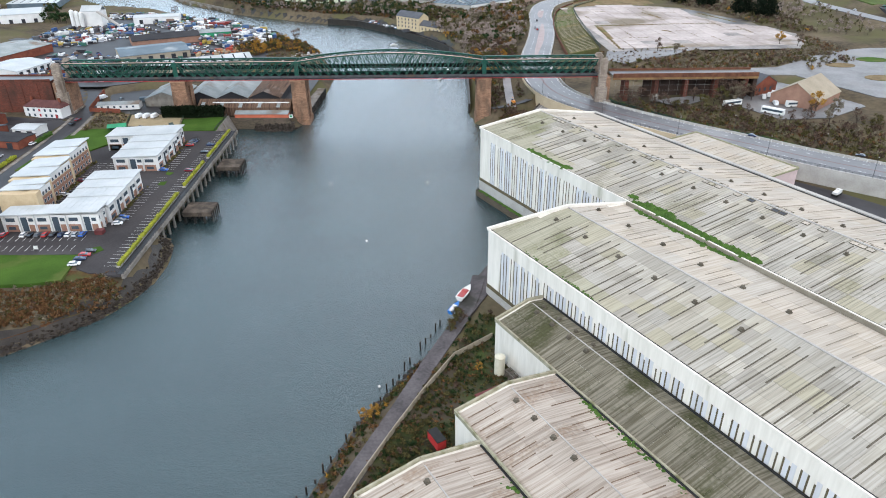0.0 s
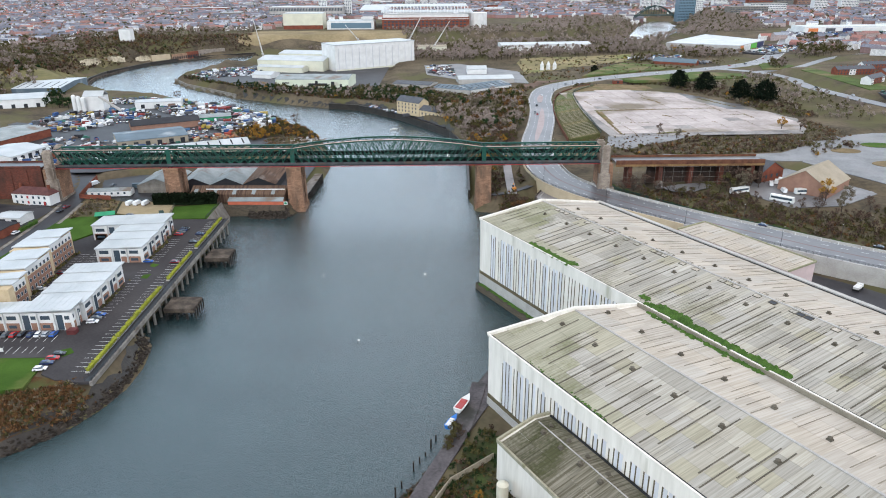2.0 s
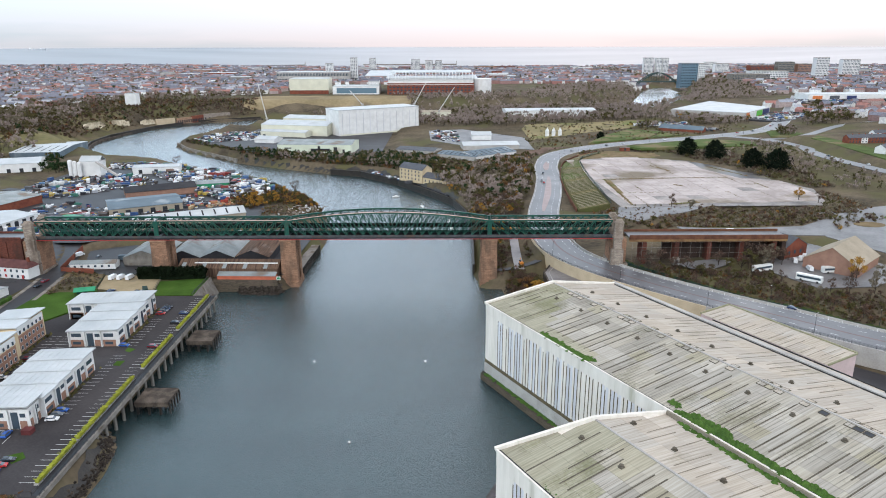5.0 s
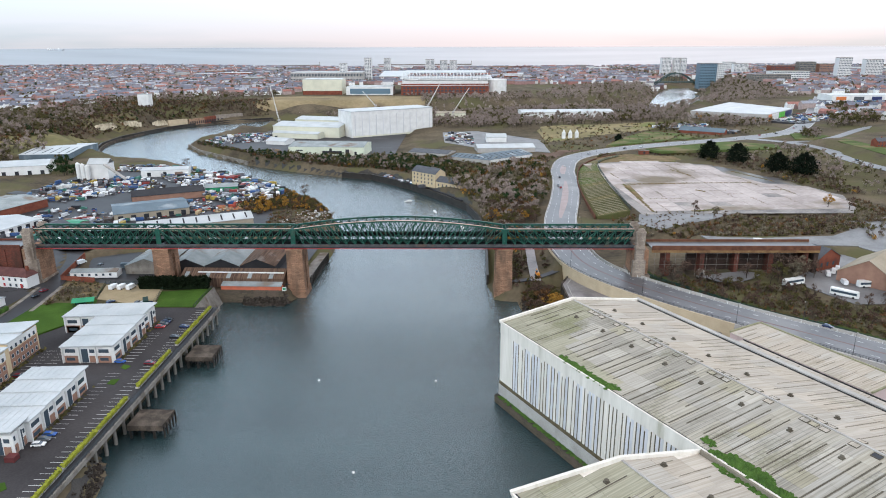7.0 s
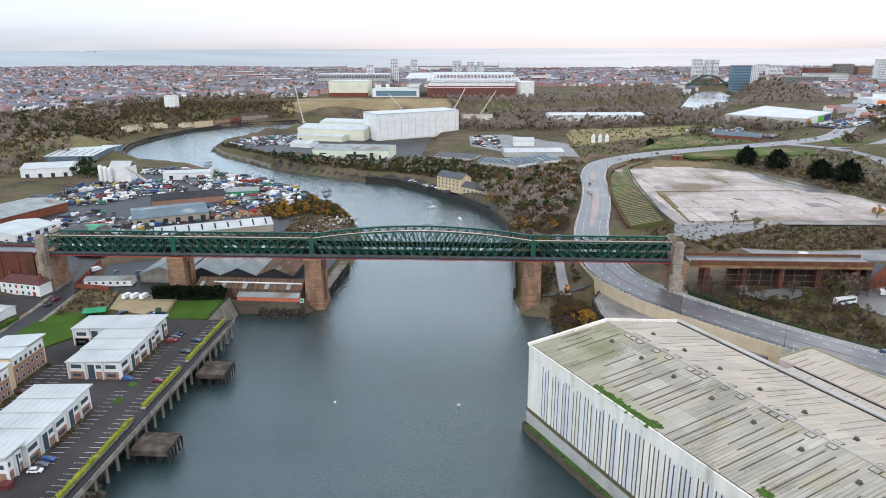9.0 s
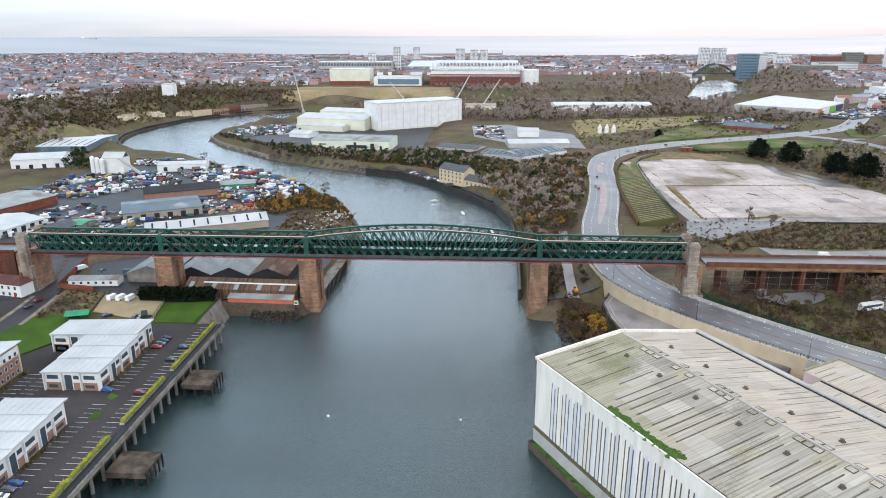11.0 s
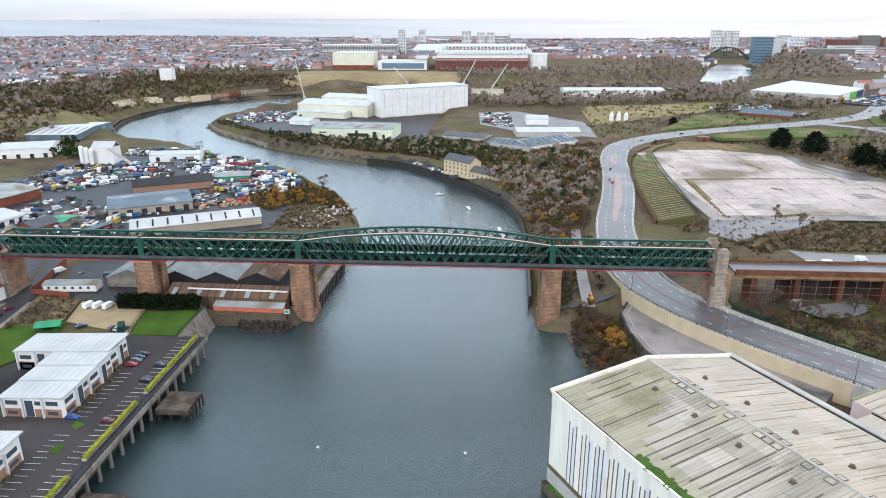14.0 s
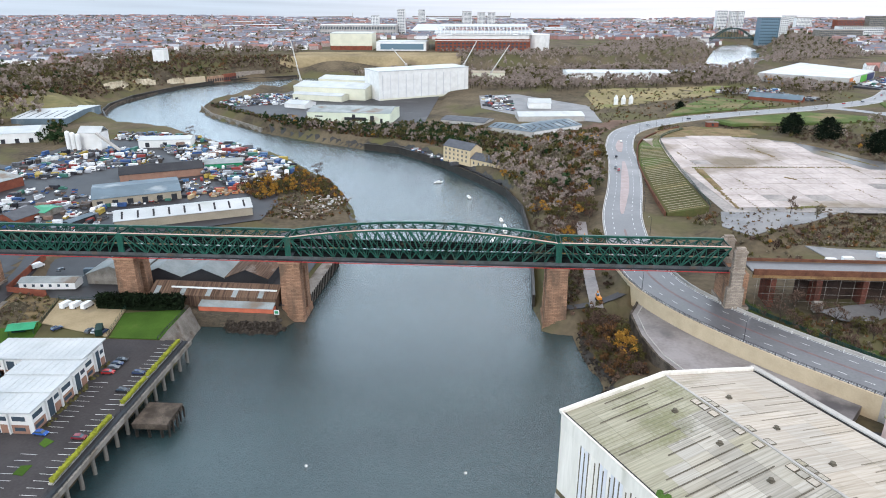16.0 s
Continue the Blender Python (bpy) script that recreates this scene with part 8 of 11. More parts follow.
for x, y, h, deckc, hull, lab in ((6.9, 190.0, 62, surface("red_boat_deck", (0.42, 0.07, 0.06), (0.3, 0.05, 0.05), 0.5), M_WHITE, "white motor boat with a red cockpit on the slipway"), (3.2, 181.3, 62, M_WHITE, surface("blue_cover", (0.02, 0.16, 0.5), (0.015, 0.12, 0.4), 0.5), "small boat under a blue cover on the bank")):
    t = thing("motor_boat", lab, "boat", pose(x, y, 5.25, 0, 0, h) @ Matrix.Diagonal((1.15, 1.25, 1.15, 1) if hull is M_WHITE else (0.85, 0.85, 0.9, 1)))
    bm = bmesh.new()
    st = [(-3.6, 1.15, 0.0, 1.2), (-1, 1.3, 0.0, 1.25), (1.5, 1.05, 0.1, 1.35), (3.2, 0.35, 0.5, 1.5), (3.9, 0.03, 1.1, 1.6)]
    rings = [[bm.verts.new(c) for c in ((a, -w, z1), (a, -w * 0.55, z0), (a, w * 0.55, z0), (a, w, z1))] for a, w, z0, z1 in st]
    for r, s in zip(rings, rings[1:]):
        for i in range(4):
            j = (i + 1) % 4
            bm.faces.new((r[i], r[j], s[j], s[i]))
    bm.faces.new(rings[0])
    bm.faces.new(rings[-1][::-1])
    bmesh.ops.recalc_face_normals(bm, faces=bm.faces)
    part("hull", bm, hull, t)
    bm = bmesh.new()
    extrude_profile(bm, [(-3.2, 1.2), (1.2, 1.2), (0.6, 1.75), (-0.2, 1.8), (-0.5, 1.4), (-3.1, 1.4)], -0.9, 0.9, 0.8)
    part("cockpit", bm, deckc, t)
    bm = bmesh.new()
    block(bm, -2.5, -2.2, -0.8, 0.8, -0.4, 0.05)
    block(bm, 1.2, 1.5, -0.8, 0.8, -0.4, 0.15)
    part("cradle", bm, M_RUST, t)
# tank and clutter beside the low sheds
t = thing("storage_tank", "upright cream storage tank", "tank", YARD @ Matrix.Translation((38, -20.3, 0)))
bm = bmesh.new()
tube(bm, (0, 0, 4.3), (0, 0, 10.5), 1.5, 1.5, 16)
tube(bm, (0, 0, 10.5), (0, 0, 11.0), 1.5, 0.4, 16)
part("shell", bm, surface("cream_tank", (0.66, 0.62, 0.5), (0.55, 0.51, 0.4), 0.6), t)
t = thing("pipe_rack", "steel pipe rack and sheds by the wall", "equipment", YARD @ Matrix.Translation((40, -20, 0)))
bm = bmesh.new()
for k in range(5):
    block(bm, k * 1.6, k * 1.6 + 0.12, 0, 2.0, 4.6, 7.2)
block(bm, 0, 6.6, 0, 0.15, 7.0, 7.2)
block(bm, 0, 6.6, 1.85, 2.0, 7.0, 7.2)
part("frame", bm, M_CONC, t)
t = thing("site_container", "red and black steel container by the low shed", "container", YARD @ pose(50.5, -50, 4.8))
bm = bmesh.new()
block(bm, 0, 5, 0, 2.4, 0, 2.6)
part("body", bm, surface("bright_red_steel", (0.5, 0.04, 0.04), (0.36, 0.03, 0.03), 0.5), t)
bm = bmesh.new()
block(bm, -0.05, 5.05, -0.05, 2.45, 2.6, 2.75)
part("roof", bm, M_BLACK, t)
t = thing("conveyor_canopy", "long dark red canopy beside the low shed", "canopy", YARD @ pose(45, -33, 0))
bm = bmesh.new()
block(bm, 0, 3.0, 0, 13, 7.2, 7.6)
part("roof", bm, surface("maroon_sheet", (0.16, 0.035, 0.03), (0.09, 0.025, 0.025), 0.6), t)
for y in (0.5, 6.5, 12.5):
    bm = bmesh.new()
    tube(bm, (1.5, y, 4), (1.5, y, 7.2), 0.12)
    part("post", bm, M_DARKSTEEL, t)

# wet yards and the road behind the viaduct
tagged(slab("yard", [(124, 501), (117, 476), (127, 462), (146, 476), (165, 486), (186, 503)], 17.95, M_PALEWET, 0.6), "wet grey tarmac beside the cleared site", "yard")
tagged(slab("road", [(148, 452), (152, 432), (176, 434), (236, 430), (250, 470), (226, 452), (182, 447), (160, 449)], 17.0, M_PALEWET, 0.6), "wet asphalt service road behind the viaduct", "road")
fence("slope_fence", "dark green mesh fence on the roadside slope", [(p[0], p[1], ground_z(p[0], p[1])) for p in side_points([q for q in MAINROAD if 225 < q[1] < 385], 17.5)], 1.8, M_GREENDK, 2.6, (0.2, 0.4, 0.6, 0.8, 1.0), 0.1)
# pinkish traffic islands in the road beyond the bridge
M_ISLAND = surface("pinkish_paving", (0.36, 0.29, 0.28), (0.27, 0.215, 0.205), 0.7, scale=0.2, fine=1.5, bump=0.1)
for ya, yb, wide in ((505, 632, 2.4), (652, 700, 2.6)):
    way = [q for q in MAINROAD if ya < q[1] < yb and q[0] < 130]
    tagged(ribbon("traffic_island", way, [wide * math.sin(math.pi * (i + 0.6) / (len(way) + 0.2)) ** 0.6 + 0.15 for i in range(len(way))], M_ISLAND, 0.3, 0.15), "pinkish paved island between the carriageways", "traffic island", kind="structure")
for x, y, z, h, c in ((104, 690, 16.6, 82, "white"), (140, 762, 17.2, 40, "silver"), (185, 796, 17.7, 32, "black"), (262, 838, 18.2, 26, "white"), (440, 955, 20.0, 52, "red"), (380, 640, 22.5, 85, "white"), (372, 690, 22.1, 95, "black"), (300, 430, 17.1, 20, "silver"), (286, 395, 17.1, 60, "white")):
    car(x, y, z + 0.05, h, c)
drape("verge", "rough dark green grass beside the low sheds", [(-34, 84), (-22, 108), (-13, 128), (-2, 150), (7, 169), (15, 177), (30, 176), (60, 120), (40, 70), (-10, 60)], surface("rank_dark_grass", (0.055, 0.075, 0.025), (0.03, 0.028, 0.018), 0.95, scale=0.12, fine=1.2, bump=0.5, dist=0.15, spots=(0.07, 0.058, 0.042), spot_at=0.55), 0.12, 2.0, "grass")

# ---- industry on the far left bank ----
tagged(slab("yard", [(-126, 492), (-126, 524), (-150, 600), (-215, 652), (-298, 712), (-344, 690), (-350, 600), (-345, 482), (-290, 442), (-216, 442)], 11.05, M_ASPHALT), "wide dark industrial estate yard", "yard")
shed("long_warehouse", "long warehouse with a pale ribbed roof and buff walls", (-197, 469), (-133, 499.5), 21, 11, 15.6, 18.2, M_TANROOF, M_WHITEMETAL, "warehouse", lights=9)
shed("builders_store", "builders' store with a patched blue-grey roof", (-230, 506), (-187, 529), 36, 11, 16, 18.0, M_TANROOF, M_BLUEROOF, "warehouse", doors=6)
shed("dark_warehouse", "low warehouse with a dark felt roof", (-243, 562), (-196, 586), 26, 11, 16, 18.5, M_BROWNBRICK, M_DARKROOF, "warehouse")
shed("green_store", "small store with a bright green door", (-200, 598), (-176, 606), 16, 11, 15.5, 17.0, M_GREENROOF, M_GREYROOF, "warehouse")
shed("white_store", "white store with a pale roof", (-283, 668), (-243, 676), 18, 11.5, 17, 18.4, M_WHITE, M_WHITEMETAL, "warehouse", doors=3)
shed("trade_unit", "white-walled trade unit with a big pale roof", (-284, 466), (-276, 497), 34, 11, 15.4, 17.4, M_WHITE, M_WHITEMETAL, "trade unit", doors=5)
shed("trade_unit", "brick trade unit with a pale roof", (-318, 500), (-302, 552), 40, 11, 17, 19, M_RED, M_GREYROOF, "trade unit")
shed("small_workshop", "red brick workshop with a dark grey roof", (-268, 476), (-254, 472), 17, 11, 14, 17, M_RED, M_SLATE, "workshop", ridge_along=False)
shed("green_roof_shed", "low shed with a bright green roof", (-258, 488), (-246, 486), 13, 11, 14, 15, M_CONC, M_GREENROOF, "shed")
shed("long_container_shed", "narrow shed with a pale blue roof", (-222, 470), (-217, 486), 5, 11, 14, 14.6, M_DARKROOF, M_BLUEROOF, "shed")
shed("factory_unit", "white factory unit with brick piers and a pale roof", (-411, 662), (-372, 676), 36, 13, 21, 24, M_WHITE, M_WHITEMETAL, "factory", doors=4)
shed("factory_unit", "pale factory unit with a bluish white roof", (-440, 742), (-392, 748), 80, 13, 20, 22, M_BLUEROOF, M_WHITEMETAL, "factory", lights=6)
# silo plant
t = thing("silo_plant", "white concrete batching plant with silos and a conveyor", "silo plant", pose(-320, 655, 11.5))
bm = bmesh.new()
block(bm, -4, 14, 0, 12, 0, 14)
part("tower", bm, M_WHITE, t)
bm = bmesh.new()
roof_pair(bm, -4, 14, 0, 12, 14, 18, 0.3)
part("roof", bm, M_WHITEMETAL, t)
for k, x in enumerate((-11, -7, -3)):
    bm = bmesh.new()
    tube(bm, (x, -3, 1), (x, -3, 15 - k), 1.9, 1.9, 14)
    tube(bm, (x, -3, 15 - k), (x, -3, 16 - k), 1.9, 0.5, 14)
    part("silo", bm, M_WHITE, t)
bm = bmesh.new()
beam(bm, (12, -2, 14), (33, -8, 2), 2.0, 1.6)
part("conveyor", bm, M_PALECONC, t)

# scrap, vans and containers heaped and parked
SCRAP = palette("mixed_vehicle_paint", [(0.62, 0.63, 0.64), (0.30, 0.31, 0.33), (0.04, 0.08, 0.19), (0.22, 0.045, 0.04), (0.03, 0.03, 0.035), (0.68, 0.68, 0.68), (0.08, 0.082, 0.09), (0.04, 0.043, 0.05), (0.05, 0.14, 0.11), (0.34, 0.25, 0.06), (0.12, 0.12, 0.13), (0.58, 0.58, 0.56), (0.07, 0.14, 0.25), (0.11, 0.08, 0.065), (0.16, 0.16, 0.17), (0.5, 0.51, 0.52), (0.025, 0.025, 0.03), (0.20, 0.13, 0.10), (0.7, 0.7, 0.7), (0.06, 0.05, 0.045)], 0.5)


def vehicle_field(name, label, poly, z, step, size, seed, fill=0.75, mat=None, hmax=0.0, cat="vehicles"):
    """Rows of small vehicles or heaped boxes, each shaped as a hull with a cabin."""
    rnd = random.Random(seed)
    xs, ys = [p[0] for p in poly], [p[1] for p in poly]
    bm = bmesh.new()
    y = min(ys)
    while y < max(ys):
        x = min(xs) + rnd.uniform(0, step)
        while x < max(xs):
            if rnd.random() < fill and in_poly(x, y, poly):
                s = rnd.uniform(0.8, 1.25) * size
                m = pose(x + rnd.uniform(-0.5, 0.5), y + rnd.uniform(-0.5, 0.5), z + (rnd.random() ** 2) * hmax, 0, 0, rnd.choice((0, 90, 20, 110)) + rnd.uniform(-8, 8))
                k = rnd.random()
                if k < 0.7:
                    block(bm, -2.1 * s, 2.1 * s, -0.85 * s, 0.85 * s, 0, 0.85 * s, m)
                    vs = block(bm, -1.5 * s, 0.8 * s, -0.75 * s, 0.75 * s, 0.85 * s, 1.4 * s)
                    for v in vs:
                        if v.co.z > 1.2 * s:
                            v.co.x *= 0.75
                        v.co = m @ v.co
                else:
                    block(bm, -2.8 * s, 2.8 * s, -1.05 * s, 1.05 * s, 0, 2.3 * s, m)
            x += step * rnd.uniform(0.8, 1.3)
        y += step * 0.62
    return tagged(part(name, bm, mat or SCRAP), label, cat, kind="stuff")


vehicle_field("scrap_vehicles", "crowded breaker's yard full of vans, trucks and containers", [(-255, 690), (-228, 655), (-185, 622), (-150, 602), (-136, 575), (-165, 556), (-205, 592), (-240, 640), (-285, 690)], 11.1, 3.9, 0.95, 1, 0.85, None, 2.0)
vehicle_field("scrap_vehicles", "breaker's yard with stacked cars by the river", [(-330, 730), (-262, 716), (-230, 690), (-270, 690), (-320, 700)], 11.2, 3.9, 0.9, 2, 0.85, None, 1.5)
vehicle_field("parked_vans", "rows of parked vans and lorries in the estate", [(-345, 586), (-285, 632), (-262, 610), (-290, 570), (-330, 560)], 11.1, 4.4, 0.9, 3, 0.75)
vehicle_field("scrap_vehicles", "heaped vans, trailers and containers along the river yard", [(-215, 690), (-180, 655), (-148, 625), (-128, 585), (-150, 575), (-180, 610), (-215, 640), (-240, 665)], 11.2, 4.2, 1.15, 14, 0.85, None, 1.8)
vehicle_field("parked_vans", "lorries and vans crowded along the estate road", [(-345, 640), (-300, 668), (-262, 650), (-240, 620), (-262, 600), (-300, 632), (-345, 600)], 11.1, 4.6, 1.05, 15, 0.7)
vehicle_field("stacked_goods", "pallets and machinery stored round the sheds", [(-255, 545), (-235, 560), (-190, 575), (-165, 548), (-185, 520), (-232, 498)], 11.1, 5.0, 0.75, 16, 0.45, None, 0.4)
vehicle_field("parked_cars", "cars and vans parked beside the brick workshops", [(-300, 470), (-240, 455), (-205, 452), (-215, 500), (-250, 540), (-290, 555), (-300, 520)], 11.1, 5.2, 0.95, 17, 0.5)
vehicle_field("parked_cars", "cars parked outside the trade units", [(-270, 498), (-262, 520), (-240, 505), (-246, 494)], 11.1, 4.4, 1.0, 4, 0.7)
vehicle_field("stacked_goods", "stacked bricks and timber goods in the yard", [(-188, 540), (-160, 560), (-148, 545), (-182, 528)], 11.1, 3.6, 0.8, 5, 0.7, palette("stacked_timber", [(0.36, 0.18, 0.09), (0.4, 0.3, 0.18), (0.3, 0.06, 0.04), (0.25, 0.2, 0.15)], 0.8))
vehicle_field("rubbish_heap", "pale rubble and rubbish on the headland", [(-125, 500), (-92, 505), (-86, 545), (-112, 552)], 8.6, 3.0, 0.5, 6, 0.6, palette("rubble_bits", [(0.42, 0.41, 0.39), (0.2, 0.15, 0.11), (0.24, 0.2, 0.165), (0.13, 0.095, 0.065), (0.10, 0.08, 0.06)], 0.9))

# ---- peninsula yards ----
tagged(slab("yard", [(-325, 926), (-288, 884), (-214, 820), (-112, 770), (-66, 800), (-64, 1010), (-200, 1080), (-288, 1028)], 7.55, M_ASPHALT), "dark boat yard ground", "yard")
vehicle_field("boats_ashore", "many small boats and vehicles laid up ashore", [(-318, 930), (-290, 905), (-235, 930), (-225, 985), (-270, 1015), (-305, 990)], 7.6, 5.2, 1.0, 7, 0.7)
t = thing("white_hall", "huge white windowless fabrication hall with ribbed walls", "industrial hall", frame_between((-133, 962), (-29, 1029), 0))
bm = bmesh.new()
L = math.hypot(104, 67)
block(bm, 0, L, 0, 42, 6, 41)
part("wall", bm, M_WHITE, t)
bm = bmesh.new()
vs = block(bm, -0.5, L + 0.5, -0.5, 42.5, 41.002, 41.8)
for v in vs:
    if v.co.z > 41.5:
        v.co.z += 1.2 if abs(v.co.y - 21) < 10 else 0
part("roof", bm, M_WHITEMETAL, t)
for k in range(12):
    bm = bmesh.new()
    x = 5 + k * (L - 10) / 11
    block(bm, x - 0.35, x + 0.35, -0.5, 0, 9, 37)
    part("wall_rib", bm, M_CLADGREY, t)
bm = bmesh.new()
block(bm, 1, L - 1, -0.3, 0, 6, 9.5)
part("base_band", bm, M_CREAM, t)
for lab, p, q, dep, ev, rg, roof in (("cream fabrication shed with a pale roof", (-243, 985), (-150, 962), 52, 21, 25, M_WHITEMETAL), ("cream fabrication shed beside the white hall", (-240, 968), (-176, 949), 18, 14, 16, M_WHITEMETAL),
                                     ("cream fabrication shed behind the others", (-225, 1040), (-150, 1018), 40, 24, 27, M_WHITEMETAL)):
    shed("fabrication_shed", lab, p, q, dep, 7.5, ev, rg, M_CREAM, roof, "industrial hall", group="fabrication sheds")
RUIN = shed("derelict_shed", "derelict pale green shed with broken cladding and graffiti", (-182, 812), (-98, 806), 46, 7.5, 18, 21, M_PALEGREEN, M_GREYROOF, "industrial hall")
for x, w, z, h in ((38, 22, 10.5, 3.2), (46, 3, 7.5, 9), (64, 4, 7.5, 8), (8, 8, 13.5, 1.2), (74, 2.5, 9, 4)):
    bm = bmesh.new()
    block(bm, x, x + w, -0.15, 0, z, z + h)
    part("broken_opening", bm, M_DARKROOF, RUIN, "dark broken opening")
for k in range(5):
    bm = bmesh.new()
    block(bm, 4 + k * 6.2, 8.5 + k * 6.2, -0.12, 0, 7.8, 9.2)
    part("graffiti", bm, M_REDNET if k % 2 else M_GREYROOF, RUIN, "faded graffiti patch")
shed("small_white_shed", "low white domed store on the headland", (-232, 905), (-206, 896), 22, 7.5, 12, 15, M_WHITE, M_WHITEMETAL, "shed")
for bx, by, tx, tz, h in ((-243, 1020, -249, 74, 24), (-112, 1060, -128, 62, 40), (-36, 1060, -19, 72, 40), (0, 1085, 23, 65, 28)):
    t = thing("dock_crane", "pale lattice derrick crane with a raised jib", "crane", group="dock cranes")
    z0 = 8
    bm = bmesh.new()
    for dx in (-1.2, 1.2):
        for dy in (-1.2, 1.2):
            beam(bm, (bx + dx, by + dy, z0), (bx + dx * 0.7, by + dy * 0.7, h), 0.4, 0.4)
    for k in range(5):
        z = z0 + (h - z0) * k / 5
        beam(bm, (bx - 1.2, by - 1.2, z), (bx + 1.2, by - 1.2, z + (h - z0) / 5), 0.2, 0.2)
    block(bm, bx - 1.6, bx + 1.6, by - 1.6, by + 1.6, h, h + 2.4)
    part("mast", bm, M_PALECONC, t)
    bm = bmesh.new()
    a, b = Vector((bx, by, h + 1)), Vector((tx, by - 12, tz))
    for dx, dy in ((-0.7, 0), (0.7, 0), (0, 0.9)):
        beam(bm, a + Vector((dx, dy, 0)), b + Vector((dx * 0.4, dy * 0.4, 0)), 0.3, 0.3)
    for k in range(16):
        p, q = a.lerp(b, k / 16), a.lerp(b, (k + 1) / 16)
        s = 0.7 - 0.4 * k / 16
        beam(bm, p + Vector((-s, 0, 0)), q + Vector((s, 0, 0)), 0.16, 0.16)
    part("jib", bm, M_WHITE, t)
# small boats on the moorings
for x, y, h in ((-37, 617, 20), (-14, 580, 110), (7, 532, 95), (9, 520, 95), (9, 512, 90), (2.5, 497, 70)):
    t = thing("moored_boat", "small white boat on a river mooring", "boat", pose(x, y, -0.15, 0, 0, h), group="moored boats")
    bm = bmesh.new()
    st = [(-3.2, 1.0, 0.0, 0.9), (0, 1.15, 0.0, 0.95), (2.2, 0.7, 0.1, 1.05), (3.4, 0.03, 0.7, 1.2)]
    rings = [[bm.verts.new(c) for c in ((a, -w, z1), (a, -w * 0.6, z0), (a, w * 0.6, z0), (a, w, z1))] for a, w, z0, z1 in st]
    for r, s in zip(rings, rings[1:]):
        for i in range(4):
            bm.faces.new((r[i], r[(i + 1) % 4], s[(i + 1) % 4], s[i]))
    bm.faces.new(rings[0])
    bm.faces.new(rings[-1][::-1])
    bmesh.ops.recalc_face_normals(bm, faces=bm.faces)
    part("hull", bm, M_WHITE, t)
    bm = bmesh.new()
    extrude_profile(bm, [(-1.2, 0.9), (1.6, 0.95), (1.0, 1.7), (-1.0, 1.75)], -0.75, 0.75, 0.8)
    part("cabin", bm, M_WHITE, t)
for x, y, z, s in ((-19, 150, 0, 1), (-52, 300, 0, 1), (-30, 240, 0, 1), (-6, 300, 0, 1)):
    t = thing("river_buoy", "small white mooring buoy", "buoy", pose(x, y, 0), group="mooring buoys")
    bm = bmesh.new()
    bmesh.ops.create_icosphere(bm, subdivisions=2, radius=0.42)
    bmesh.ops.translate(bm, verts=bm.verts, vec=(0, 0, 0.15))
    part("float", bm, M_WHITE, t)
    bm = bmesh.new()
    tube(bm, (0, 0, 0.5), (0, 0, 0.8), 0.06)
    part("ring_post", bm, M_RUST, t)

# ---- stone mill and depot on the right bank ----
t = shed("stone_mill", "three-storey honey stone mill with a slate roof", (-36, 658), (-15, 639), 13, 8, 19, 23, M_BUFF, M_SLATE, "mill")
for f in range(3):
    for k in range(6):
        bm = bmesh.new()
        block(bm, 2.2 + k * 4.3, 3.4 + k * 4.3, -0.06, 0, 9.6 + 3.2 * f, 11.3 + 3.2 * f)
        part("window", bm, M_GLASS, t)
t = shed("stone_mill", "lower stone wing of the mill with a slate roof", (-14.5, 638), (6, 620), 12, 8, 13.5, 17, M_BUFF, M_SLATE, "mill")
for k in range(5):
    bm = bmesh.new()
    block(bm, 2.6 + k * 4.6, 3.8 + k * 4.6, -0.06, 0, 9.6, 11.6)
    part("window", bm, M_GLASS, t)
tagged(ribbon("quay_road", smooth_line([(-78, 716, 6), (-40, 674, 6), (-12, 628, 6), (6, 596, 6)]), 4.5, M_ASPHALT, 1.0, 0, -5.5), "narrow quay road with parked cars", "road", kind="structure")
tagged(ribbon("river_wall", [(x, y, 5.8) for x, y in ((-109, 724), (-77, 711), (-37, 666), (-6, 616), (12, 583), (20.5, 546), (22.5, 500), (21.5, 453), (20, 412))], 0.6, M_DARKMUD, 8, 0, 0.5), "dark stained river wall", "river wall", kind="structure")
tagged(ribbon("river_wall", [(x, y, 4.5) for x, y in ((-338, 930), (-306, 880), (-262, 836), (-223, 796))], 0.8, M_CONC, 8, 0, 0.5), "stained concrete river wall of the headland", "river wall", kind="structure")
tagged(ribbon("river_wall", [(x, y, 5.0) for x, y in ((-389, 816), (-440, 896), (-454, 937), (-461, 1006), (-441, 1113), (-403, 1191), (-311, 1250))], 0.8, M_DARKMUD, 8, 0, -0.5), "dark sheet-piled river wall", "river wall", kind="structure")
vehicle_field("parked_cars", "cars parked along the quay", [(-62, 702), (-34, 664), (-22, 648), (-26, 644), (-48, 674), (-68, 700)], 6.05, 4.0, 0.95, 8, 0.7)
GS = M_BLUEROOF
